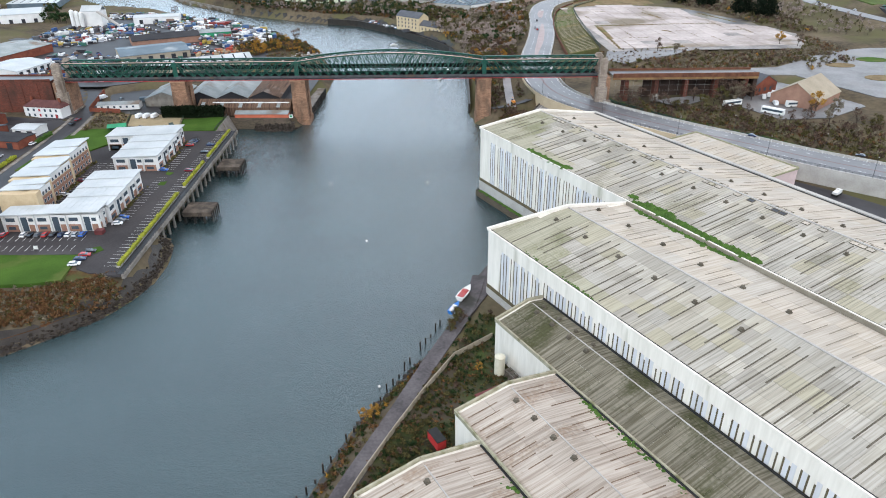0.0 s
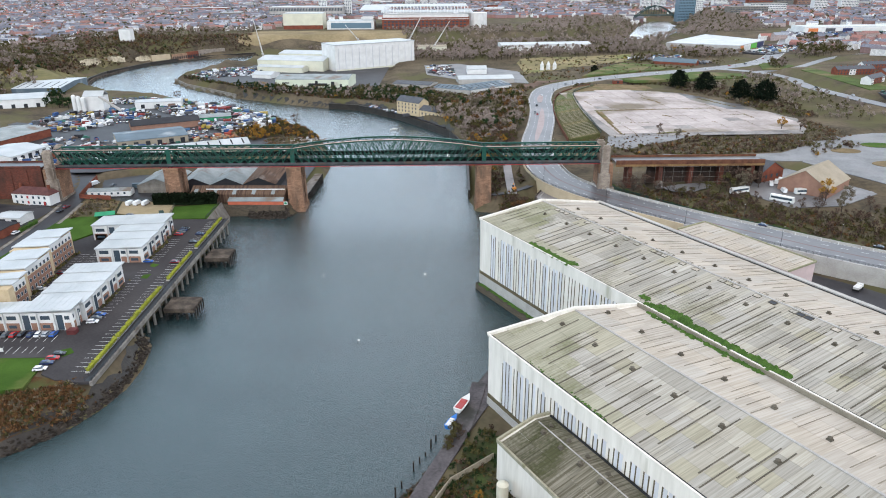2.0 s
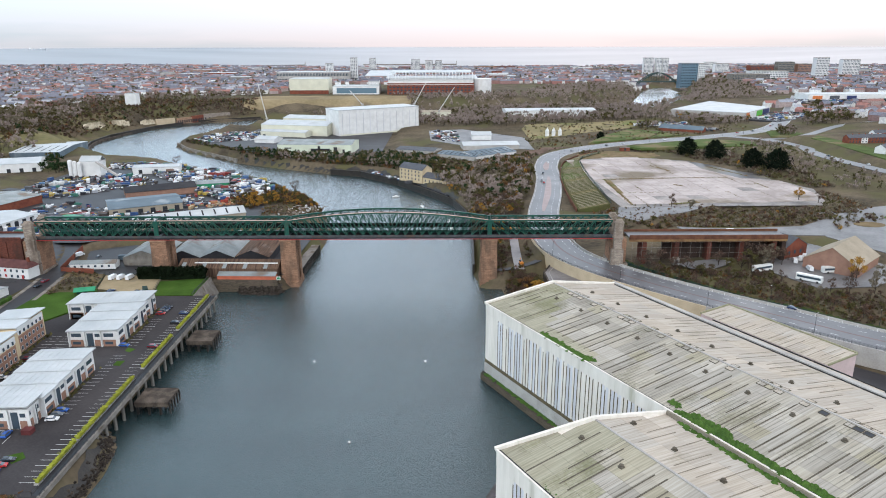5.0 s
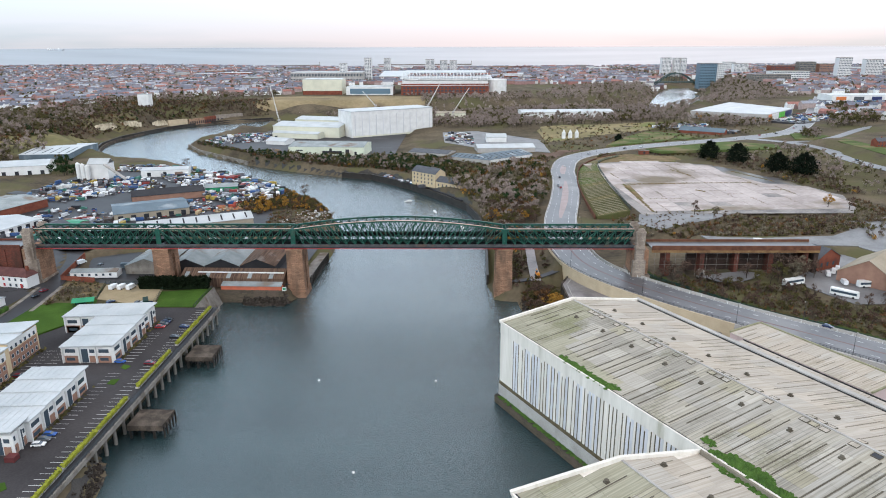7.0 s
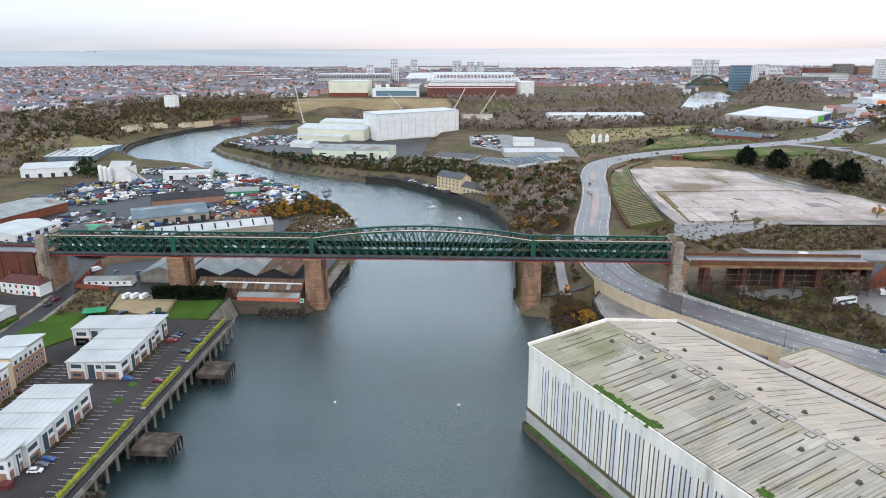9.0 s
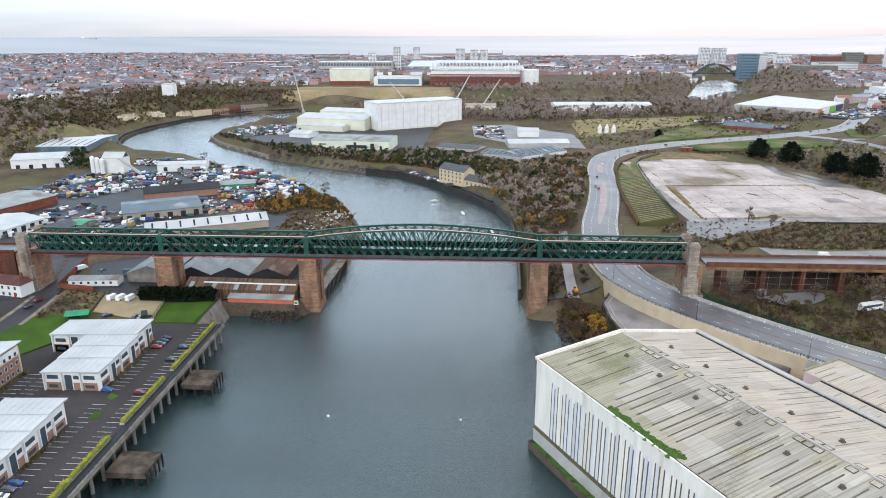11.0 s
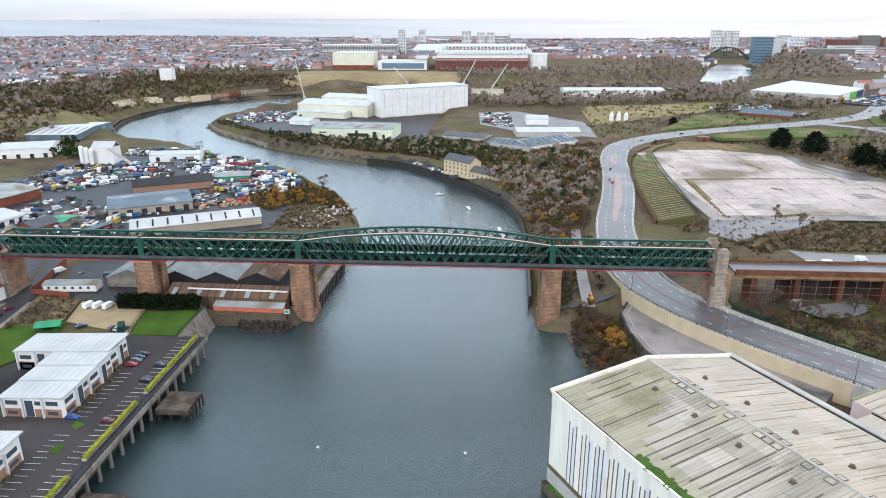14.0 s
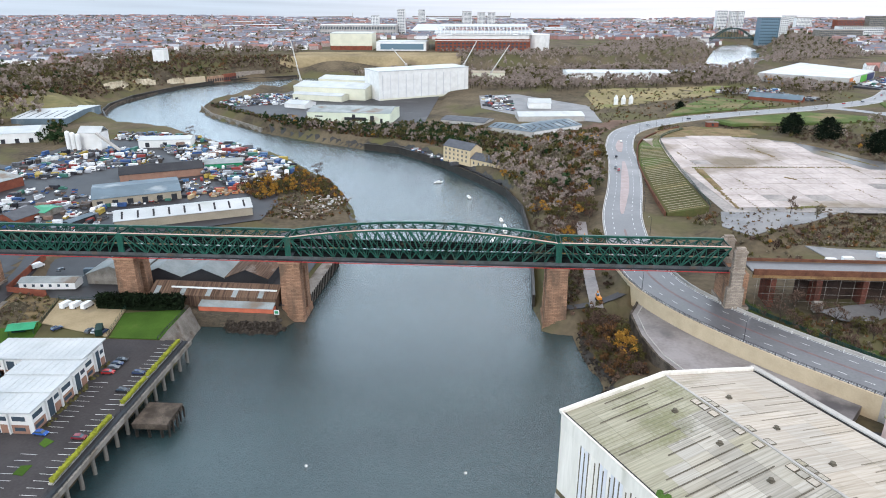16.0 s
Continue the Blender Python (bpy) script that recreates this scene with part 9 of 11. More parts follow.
for k, (lab, p, q, dep, ev, rg, wall, roof) in enumerate((("ribbed glasshouse-like workshop with a blue-grey roof", (-2, 748), (36, 726), 26, 17, 19, M_PALECONC, M_BLUEROOF), ("ribbed workshop with a grey roof", (37, 728), (82, 764), 34, 17, 20, M_WHITE, M_BLUEROOF),
                                                       ("dark-roofed works building", (-48, 800), (-6, 784), 26, 14, 16, M_PALECONC, M_SLATE), ("long pale bus depot", (27, 801), (90, 807), 28, 17.5, 20, M_PALECONC, M_WHITEMETAL),
                                                       ("white depot office with a pale roof", (40, 880), (64, 880), 24, 19, 22, M_WHITE, M_WHITEMETAL))):
    shed("works_building", lab + " beside the river woods" if k < 2 else lab + " among parked vehicles", p, q, dep, 12, ev, rg, wall, roof, "works", lights=8 if k < 2 else 0)
tagged(slab("yard", [(-14, 975), (-10, 880), (26, 838), (106, 800), (108, 900), (32, 990)], 13.05, M_PALEWET), "grey depot parking yard", "yard")
vehicle_field("parked_buses", "buses and cars parked in the depot yard", [(-10, 965), (-6, 890), (24, 850), (26, 900), (22, 975)], 13.1, 6.5, 1.2, 9, 0.6)
shed("long_white_shed", "long low white warehouse among bare trees", (101, 1085), (238, 1092), 40, 20, 29, 31, M_WHITE, M_WHITEMETAL, "warehouse")
shed("olive_shed", "olive-grey works shed among the trees", (-27, 1112), (19, 1113), 30, 15, 25, 26, M_CREAM, M_TANROOF, "works")
for x in (136, 144, 152):
    t = thing("salt_silo", "white conical storage silo", "silo", pose(x, 905, 15), group="white silos")
    bm = bmesh.new()
    tube(bm, (0, 0, -2), (0, 0, 6), 2.4, 2.4, 12)
    tube(bm, (0, 0, 6), (0, 0, 10), 2.4, 0.4, 12)
    part("shell", bm, M_WHITE, t)

# ---- retail park, houses and verges on the right ----
for pts, m in (([(168, 812), (247, 852), (282, 912), (244, 935), (205, 880)], M_VERGE), ([(252, 856), (296, 876), (282, 908)], M_VERGE), ([(200, 770), (300, 822), (350, 800), (340, 770), (250, 760), (210, 752)], M_VERGE),
               ([(388, 842), (410, 838), (440, 870), (430, 905), (405, 890)], M_VERGE), ([(395, 640), (402, 780), (420, 800), (425, 640)], M_VERGE)):
    zz = max(ground_z(x, y) for x, y in pts) + 0.25
    tagged(slab("verge", pts, zz, m, 2.5), "green grass verge beside the road", "grass")
flat_block("retail_warehouse", "long white retail warehouse with coloured shop fronts", [(354, 1100), (443, 1040), (520, 1130), (470, 1250)], 19, 29, M_PALECONC, M_WHITEMETAL, "retail warehouse")
for k, (m, a, b) in enumerate(((surface("orange_front", (0.65, 0.2, 0.06), None, 0.5), 4, 16), (M_WHITE, 18, 48), (surface("lime_front", (0.12, 0.5, 0.06), None, 0.5), 52, 78), (surface("navy_front", (0.03, 0.04, 0.12), None, 0.5), 82, 112))):
    panel_on(bpy.data.objects["retail_warehouse"], "shop_front", (443, 1040), (520, 1130), a, b, 20, 28.5, m, 0.6, "coloured shop front")
tagged(slab("car_park", [(446, 1036), (470, 1000), (560, 1060), (610, 1180), (524, 1132)], 21.2, M_ASPHALT, 3), "retail car park", "car park")
vehicle_field("parked_cars", "many cars parked outside the shops", [(455, 1040), (472, 1010), (548, 1062), (590, 1160), (530, 1125)], 21.3, 5.2, 1.1, 10, 0.7)
flat_block("retail_warehouse", "white retail shed with coloured panels", [(668, 1300), (900, 1310), (900, 1360), (668, 1350)], 25, 36, M_WHITE, M_WHITEMETAL, "retail warehouse")
for k, m in enumerate((bpy.data.materials["orange_front"], M_SLATE, bpy.data.materials["navy_front"])):
    panel_on(bpy.data.objects["retail_warehouse.001"], "shop_front", (668, 1300), (900, 1310), 8 + k * 32, 26 + k * 32, 28, 34, m, 0.6, "coloured shop front")
vehicle_field("parked_cars", "cars parked before the shops", [(600, 1240), (860, 1270), (860, 1296), (640, 1290)], 26.8, 6, 1.2, 11, 0.7)
shed("road_house", "red brick roadside restaurant with blue-grey roofs", (283, 926), (328, 896), 16, 18, 22, 26, M_RED, M_BLUEROOF, "restaurant")
vehicle_field("parked_cars", "cars parked round the restaurant", [(290, 950), (340, 905), (362, 925), (330, 975)], 19.2, 5.2, 1.0, 12, 0.6)
vehicle_field("parked_cars", "colourful cars crowded in the dealer's lot", [(262, 960), (330, 972), (352, 1000), (300, 1010), (262, 985)], 19.6, 5.0, 1.05, 18, 0.75)
for x, y in ((196, 762),):
    t = thing("substation", "small flat-roofed red brick substation", "hut", pose(x, y, 18))
    bm = bmesh.new()
    block(bm, -5, 5, -2.5, 2.5, -1, 3)
    part("wall", bm, M_RED, t)
    bm = bmesh.new()
    block(bm, -5.3, 5.3, -2.8, 2.8, 3.0, 3.3)
    part("roof", bm, M_CONC, t)
    bm = bmesh.new()
    block(bm, -1, 1, -2.56, -2.5, 0, 2.2)
    part("door", bm, M_DARKSTEEL, t)


def terrace_house(x, y, heading, wall, roof):
    z = ground_z(x, y)
    t = thing("terraced_house", "red brick terraced house with a grey tiled roof" if wall is M_RED else "pale rendered terraced house with a grey tiled roof", "house", pose(x, y, z, 0, 0, heading), group="terraced houses")
    bm = bmesh.new()
    gable(bm, -3.6, 3.6, -4.5, 4.5, -2, 5.6, 8.6)
    part("wall", bm, wall, t)
    bm = bmesh.new()
    roof_pair(bm, -3.6, 3.6, -4.5, 4.5, 5.6, 8.6, 0.2, 0.2)
    part("roof", bm, roof, t)
    for yy, s in ((-4.5, -1), (4.5, 1)):
        for xx in (-1.8, 1.8):
            for zz in (0.9, 3.6):
                bm = bmesh.new()
                block(bm, xx - 0.6, xx + 0.6, yy + min(0, s * 0.06), yy + max(0, s * 0.06), zz, zz + 1.3)
                part("window", bm, M_GLASS, t)
    bm = bmesh.new()
    block(bm, 2.9, 3.6, -0.5, 0.5, 7.6, 9.6)
    part("chimney", bm, M_RED, t)


for row, (x, y, h, n) in enumerate(((410, 672, 40, 5), (452, 718, 42, 5), (420, 742, 8, 6), (500, 700, 40, 6), (470, 780, 12, 6), (540, 660, 40, 5))):
    for k in range(n):
        a = radians(h)
        xx, yy = x + math.cos(a) * 7.25 * k, y + math.sin(a) * 7.25 * k
        terrace_house(xx, yy, h, M_RED if (k + row) % 4 else M_WHITE, M_SLATE)
tagged(slab("car_park", [(385, 560), (398, 640), (430, 640), (440, 570)], 26.5, M_ASPHALT, 4), "car park by the houses", "car park")
vehicle_field("parked_cars", "densely parked pale cars", [(388, 566), (400, 636), (428, 636), (436, 574)], 26.6, 4.2, 1.0, 13, 0.85)

drape("field", "tan grass slope above the river bend", [(-345, 1268), (-240, 1284), (-150, 1298), (-50, 1306), (-50, 1400), (-200, 1410), (-345, 1400)], surface("tan_slope_grass", (0.30, 0.235, 0.14), (0.19, 0.15, 0.085), 0.95, scale=0.02, fine=0.2, bump=0.3, spots=(0.13, 0.10, 0.07), spot_at=0.58), 0.6, 6.0, "field")
drape("field", "tan rough grass field beside the depot", [(112, 875), (165, 905), (240, 948), (330, 990), (300, 1040), (150, 1012), (112, 990)], surface("tan_rough_grass", (0.27, 0.22, 0.12), (0.17, 0.145, 0.075), 0.95, scale=0.03, fine=0.4, bump=0.3, spots=(0.15, 0.17, 0.06), spot_at=0.58), 0.3, 6.0, "field")
drape("field", "dark ploughed-looking bare earth by the road", [(30, 742), (96, 726), (116, 770), (150, 800), (110, 800), (96, 795), (84, 770)], surface("brown_bare_earth", (0.16, 0.105, 0.08), (0.10, 0.066, 0.05), 0.95, scale=0.05, fine=0.5, bump=0.3), 0.3, 5.0, "field")

drape("field", "olive and straw rough grass on the west hillside", [(-560, 600), (-430, 655), (-448, 745), (-396, 800), (-448, 890), (-468, 960), (-474, 1100), (-600, 1110), (-760, 900), (-740, 660)], surface("straw_olive_grass", (0.21, 0.18, 0.085), (0.11, 0.105, 0.05), 0.95, scale=0.018, fine=0.15, bump=0.4, spots=(0.10, 0.075, 0.05), spot_at=0.56), 0.4, 7.0, "field")

# ---- far town ----
# town palettes raised and greyed: distance haze put into the colours
HOUSE_WALL = palette("far_house_walls", [(0.28, 0.155, 0.135), (0.33, 0.16, 0.14), (0.58, 0.56, 0.54), (0.22, 0.14, 0.13), (0.80, 0.79, 0.78), (0.30, 0.18, 0.165), (0.38, 0.30, 0.28), (0.68, 0.67, 0.66)], 0.9)
HOUSE_ROOF = palette("far_house_roofs", [(0.14, 0.145, 0.175), (0.26, 0.145, 0.125), (0.19, 0.195, 0.225), (0.115, 0.12, 0.145), (0.31, 0.15, 0.125), (0.16, 0.165, 0.195), (0.17, 0.17, 0.20), (0.27, 0.28, 0.31), (0.17, 0.15, 0.165), (0.33, 0.34, 0.365), (0.13, 0.135, 0.16), (0.24, 0.15, 0.135)], 0.85)


def town(name, label, x0, x1, y0, y1, seed, fill, keep, step=21.0, hmin=6, hmax=9, avoid=()):
    """Rows of gabled terraces over a stretch of land: walls and roofs, one object each."""
    rnd = random.Random(seed)
    spots = []
    y = y0
    while y < y1:
        x = x0 + rnd.uniform(0, 30)
        tilt = 18 * math.sin(y * 0.004 + seed)
        while x < x1:
            L = rnd.uniform(8, 30)
            if rnd.random() < fill and keep(x, y):
                spots.append((x, y, L, rnd.uniform(7, 10), tilt + rnd.choice((0, 0, 0, 90)) + 25 * math.sin(x * 0.002 + y * 0.001), rnd.uniform(hmin, hmax), rnd.random()))
            x += L * rnd.uniform(1.05, 1.5) + 4
        y += step * rnd.uniform(0.7, 1.1) * (1 + (y - y0) / 4000)
    zs = land_height(np.array([s[0] for s in spots]), np.array([s[1] for s in spots]))
    wv, wf, rv, rf = [], [], [], []
    for (x, y, L, w, a, h, r), z in zip(spots, zs):
        if z < 3:
            continue
        ca, sa = math.cos(radians(a)), math.sin(radians(a))
        tr = lambda u, v: (x + u * ca - v * sa, y + u * sa + v * ca)  # noqa: E731
        b = len(wv)
        hl, hw = L / 2, w / 2
        for u, v in ((-hl, -hw), (hl, -hw), (hl, hw), (-hl, hw)):
            p = tr(u, v)
            wv += [(p[0], p[1], z - 4), (p[0], p[1], z + h)]
        g0, g1 = tr(-hl, 0), tr(hl, 0)
        top = z + h + hw * 0.75
        wv += [(g0[0], g0[1], top), (g1[0], g1[1], top)]
        wf += [(b, b + 2, b + 3, b + 1), (b + 4, b + 6, b + 7, b + 5), (b + 2, b + 4, b + 5, b + 9, b + 3), (b + 6, b, b + 1, b + 8, b + 7)]
        b = len(rv)
        for u, v, zz in ((-hl - 0.3, -hw - 0.4, z + h - 0.2), (hl + 0.3, -hw - 0.4, z + h - 0.2), (hl + 0.3, 0, top + 0.2), (-hl - 0.3, 0, top + 0.2), (-hl - 0.3, hw + 0.4, z + h - 0.2), (hl + 0.3, hw + 0.4, z + h - 0.2)):
            p = tr(u, v)
            rv.append((p[0], p[1], zz))
        rf += [(b, b + 1, b + 2, b + 3), (b + 3, b + 2, b + 5, b + 4)]
    t = thing(name, label, "houses", kind="stuff")
    tagged(from_arrays("walls", wv, wf, HOUSE_WALL, t), kind="stuff")
    tagged(from_arrays("roofs", rv, rf, HOUSE_ROOF, t), kind="stuff")


town("far_terraces", "dense red and grey terraced streets of the town", -2300, -330, 1420, 3350, 1, 0.86, lambda x, y: y > 1430 + 0.12 * abs(x + 500))
town("far_terraces", "dense terraced streets on the hill above the river", -1700, -560, 1130, 1450, 2, 0.7, lambda x, y: x < -560 - 0.2 * (1450 - y))
town("far_terraces", "terraced streets and yards beyond the stadium", -330, 620, 1850, 3350, 3, 0.8, lambda x, y: y > 1860)
town("far_terraces", "dense town streets beyond the river", 620, 2300, 1500, 3350, 4, 0.8, lambda x, y: x > 690 + 0.25 * (y - 1500) * (y < 2150))
town("far_terraces", "suburban houses on the rising ground", 560, 1500, 640, 1250, 5, 0.75, lambda x, y: x > 560 and not (600 < x < 920 and 1220 < y < 1400))
town("far_terraces", "suburban houses beyond the roundabout", 470, 1200, 150, 640, 6, 0.6, lambda x, y: True)
town("far_terraces", "estate houses west of the pub", -900, -420, 250, 660, 7, 0.5, lambda x, y: x < -430)


def far_block(name, label, x0, x1, y, z1, depth, wall, floors, category="tower block", roofm=None, group=""):
    z0 = ground_z((x0 + x1) / 2, y)
    t = flat_block(name, label, [(x0, y), (x1, y), (x1, y + depth), (x0, y + depth)], z0, z1, wall, roofm or M_CONC, category, 1.0, 0, 3, group)
    fh = (z1 - z0) / max(floors, 1)
    n = max(4, int((x1 - x0) / 4))
    for f in range(floors):
        bm = bmesh.new()
        for k in range(n):
            a = x0 + (x1 - x0) * (k + 0.2) / n
            block(bm, a, a + (x1 - x0) * 0.6 / n, y - 0.15, y, z0 + f * fh + fh * 0.3, z0 + f * fh + fh * 0.8)
        tagged(part("window_row", bm, M_GLASS, t), kind="stuff")
    return t


M_TOWERPALE = surface("pale_tower_render", (0.66, 0.645, 0.63), (0.55, 0.54, 0.53), 0.8, scale=0.05, fine=0.5, bump=0)
TALL = "tower blocks"
for x0, x1, y, z, d, m, f, lab in ((642, 671, 2250, 81, 20, M_TOWERPALE, 14, "pale concrete tower block"), (680, 698, 2250, 80, 20, M_TOWERPALE, 14, "pale concrete tower block"), (701, 719, 2252, 80, 20, M_TOWERPALE, 14, "pale concrete tower block"),
                                   (640, 684, 1900, 74, 30, M_BLUEGLASS, 9, "blue-grey glazed office block"), (684.5, 703, 1900, 73, 30, M_WHITE, 9, "white end block of the glazed office"), (930, 967, 2500, 61, 25, M_WHITE, 6, "white tower block"),
                                   (885, 929, 2300, 62, 22, M_WHITE, 9, "white ribbed tower block"), (955, 1027, 2200, 59, 30, M_RED, 6, "red brick office block"), (1040, 1089, 2200, 69, 28, M_CONC, 8, "grey concrete office tower"),
                                   (1101, 1141, 2200, 63, 25, M_BROWNBRICK, 7, "brown brick office tower"), (1054, 1090, 2010, 85, 22, M_TOWERPALE, 13, "pale concrete tower block"), (1180, 1230, 2100, 78, 22, M_TOWERPALE, 12, "pale concrete tower block"),
                                   (1290, 1330, 2000, 92, 24, M_TOWERPALE, 15, "tall pale concrete tower block"), (736, 829, 1800, 50, 40, M_CONC, 5, "long banded concrete civic block"), (806, 899, 1850, 56, 40, M_TOWERPALE, 5, "pale stepped civic block"),
                                   (-314, -294, 2000, 73, 18, M_TOWERPALE, 14, "pale tower block"), (-245, -226, 2000, 88, 18, M_TOWERPALE, 17, "tall pale tower block"), (-251, -227, 2600, 75, 20, M_TOWERPALE, 12, "pale tower block"),
                                   (-97, -66, 2500, 73, 20, M_TOWERPALE, 12, "pale tower block"), (-47, -21, 2500, 69, 20, M_TOWERPALE, 11, "pale bluish tower block"), (-14, 12, 2500, 69, 20, M_TOWERPALE, 11, "pale bluish tower block")):
    far_block("tower_block", lab + " on the skyline", x0, x1, y, z, d, m, f, group=TALL)
far_block("long_shed", "long low pale shed in the town", -439, -244, 1950, 52, 60, M_PALECONC, 2, "warehouse", M_WHITEMETAL)
far_block("leisure_building", "cream boxy leisure building on a brick base", -302, -223, 1460, 58, 50, M_CREAM, 0, "leisure centre", M_WHITEMETAL)
panel_on(bpy.data.objects["leisure_building"], "brick_base", (-302, 1460), (-223, 1460), 0, 79, 28, 36, M_RED, 0.5, "red brick base")
far_block("pool_building", "low white building with a blue glazed front", -213, -120, 1446, 44, 50, M_WHITE, 0, "swimming pool", M_WHITEMETAL)
panel_on(bpy.data.objects["pool_building"], "glazed_front", (-213, 1446), (-120, 1446), 8, 88, 31, 41, M_BLUEGLASS, 0.4, "blue glazed front")
far_block("white_house_block", "plain white gable building on the hill", -502, -484, 1160, 50, 14, M_WHITE, 0, "house", M_WHITEMETAL)
rnd = random.Random(90)
for k in range(60):
    x, y = rnd.uniform(-900, 1700), rnd.uniform(1950, 3100)
    if abs(x - 640 - (y - 2000) * 0.3) < 120:
        continue
    w, h = rnd.uniform(25, 90), rnd.uniform(8, 16)
    z = ground_z(x, y)
    if z < 4:
        continue
    far_block("town_building", rnd.choice(("pale flat-roofed building in the town", "grey flat-roofed works in the town", "red brick flat-roofed building in the town")), x, x + w, y, z + h, rnd.uniform(20, 45),
              rnd.choice((M_WHITE, M_PALECONC, M_RED, M_CONC, M_BROWNBRICK)), 0, "building", rnd.choice((M_WHITEMETAL, M_GREYROOF, M_SLATE)), "town buildings")

# stadium
t = thing("stadium", "large stadium with brick base, white upper stand and roof trusses", "stadium")
cx0, cx1, sy0, sy1 = -103, 70, 1440, 1590
bm = bmesh.new()
for a in ((cx0, cx1, sy0, sy0 + 32), (cx0, cx0 + 32, sy0 + 32.01, sy1 - 32.01), (cx1 - 32, cx1, sy0 + 32.01, sy1 - 32.01), (cx0, cx1, sy1 - 32, sy1)):
    block(bm, *a, 26, 50.5)
part("brick_base", bm, M_RED, t, "red brick lower storeys")
bm = bmesh.new()
for a in ((cx0 + 2, cx1 - 2, sy0 + 2, sy0 + 30), (cx0 + 2, cx0 + 30, sy0 + 30.01, sy1 - 30.01), (cx1 - 30, cx1 - 2, sy0 + 30.01, sy1 - 30.01), (cx0 + 2, cx1 - 2, sy1 - 30, sy1 - 2)):
    block(bm, *a, 50.51, 56)
part("upper_wall", bm, M_WHITE, t)
for x0, x1, y0, y1, z, dz in ((cx0 - 2, cx1 + 2, sy0 + 6, sy0 + 30, 59, 3), (cx0 - 48, cx0 + 10, sy0 + 40, sy1 + 10, 62, 6), (cx1 - 20, cx1 + 10, sy0 + 40, sy1 - 10, 56, 3), (cx0, cx1, sy1 - 40, sy1 + 8, 66, 3)):
    bm = bmesh.new()
    vs = block(bm, x0, x1, y0, y1, z, z + 1.6)
    for v in vs:
        v.co.z += dz * (v.co.y - y0) / (y1 - y0)
    part("roof", bm, M_WHITEMETAL, t, "white cantilever roof")
for k in range(26):
    bm = bmesh.new()
    x = cx0 + 3 + k * (cx1 - cx0 - 6) / 25
    beam(bm, (x, sy0 - 1, 57), (x, sy0 + 14, 71), 0.9, 0.9)
    beam(bm, (x, sy0 + 14, 71), (x + 3, sy0 + 30, 63), 0.7, 0.7)
    part("roof_truss", bm, M_WHITE, t)
for k in range(22):
    for z in (30, 35.5, 41):
        bm = bmesh.new()
        x = cx0 + 4 + k * (cx1 - cx0 - 8) / 22
        block(bm, x, x + 4.6, sy0 - 0.2, sy0, z, z + 2.6)
        part("window", bm, M_GLASS, t)
bm = bmesh.new()
block(bm, cx0, cx1, sy0 - 1.2, sy0, 47.0, 48.0)
part("string_course", bm, M_WHITE, t)
bm = bmesh.new()
tube(bm, (cx1 + 14, sy0 + 45, 28), (cx1 + 14, sy0 + 45, 57), 24, 24, 20)
part("corner_stand", bm, M_WHITE, t)

# arched road bridge in the town
M_ARCH = surface("dark_grey_green_steel", (0.055, 0.085, 0.082), (0.04, 0.06, 0.06), 0.8, bump=0)
t = thing("arch_bridge", "distant green steel arch bridge in the town", "bridge")
for y in (1950, 1968):
    bm = bmesh.new()
    pts = [(541 + 113 * u, y, 18 + 30 * math.sin(math.pi * u)) for u in np.linspace(0, 1, 17)]
    for a, b in zip(pts, pts[1:]):
        beam(bm, a, b, 1.6, 2.4)
    part("arch", bm, M_ARCH, t)
    for a in pts[1:-1]:
        bm = bmesh.new()
        beam(bm, a, (a[0], y, 25), 0.6, 0.6)
        part("hanger", bm, M_ARCH, t)
bm = bmesh.new()
block(bm, 500, 700, 1950, 1968, 23.5, 26)
part("deck", bm, M_ARCH, t)
# harbour piers and a ship
for pts, lab in (([(-380, 3600), (89, 3600)], "long stone harbour pier"), ([(-907, 3480), (-656, 3520)], "curving stone harbour pier")):
    t = thing("harbour_pier", lab + " reaching into the sea", "pier")
    bm = bmesh.new()
    (x0, y0), (x1, y1) = pts
    beam(bm, (x0, y0, 20), (x1, y1, 22), 12, 12)
    part("wall", bm, M_CONC, t)
    bm = bmesh.new()
    tube(bm, (x1, y1, 24), (x1, y1, 40), 2.4, 1.8, 10)
    tube(bm, (x1, y1, 40), (x1, y1, 43), 2.2, 0.4, 10)
    part("light_tower", bm, M_PALECONC, t)
t = thing("cargo_ship", "pale ship on the hazy horizon", "ship", pose(-2240, 4020, 88))
bm = bmesh.new()
extrude_profile(bm, [(-42, 4), (44, 4), (50, 12), (-44, 11)], -7, 7)
part("hull", bm, M_SEA, t)
bm = bmesh.new()
block(bm, -36, -20, -6, 6, 11, 20)
block(bm, -6, -3, -1, 1, 11, 18)
block(bm, 20, 23, -1, 1, 11, 18)
part("superstructure", bm, M_WHITE, t)
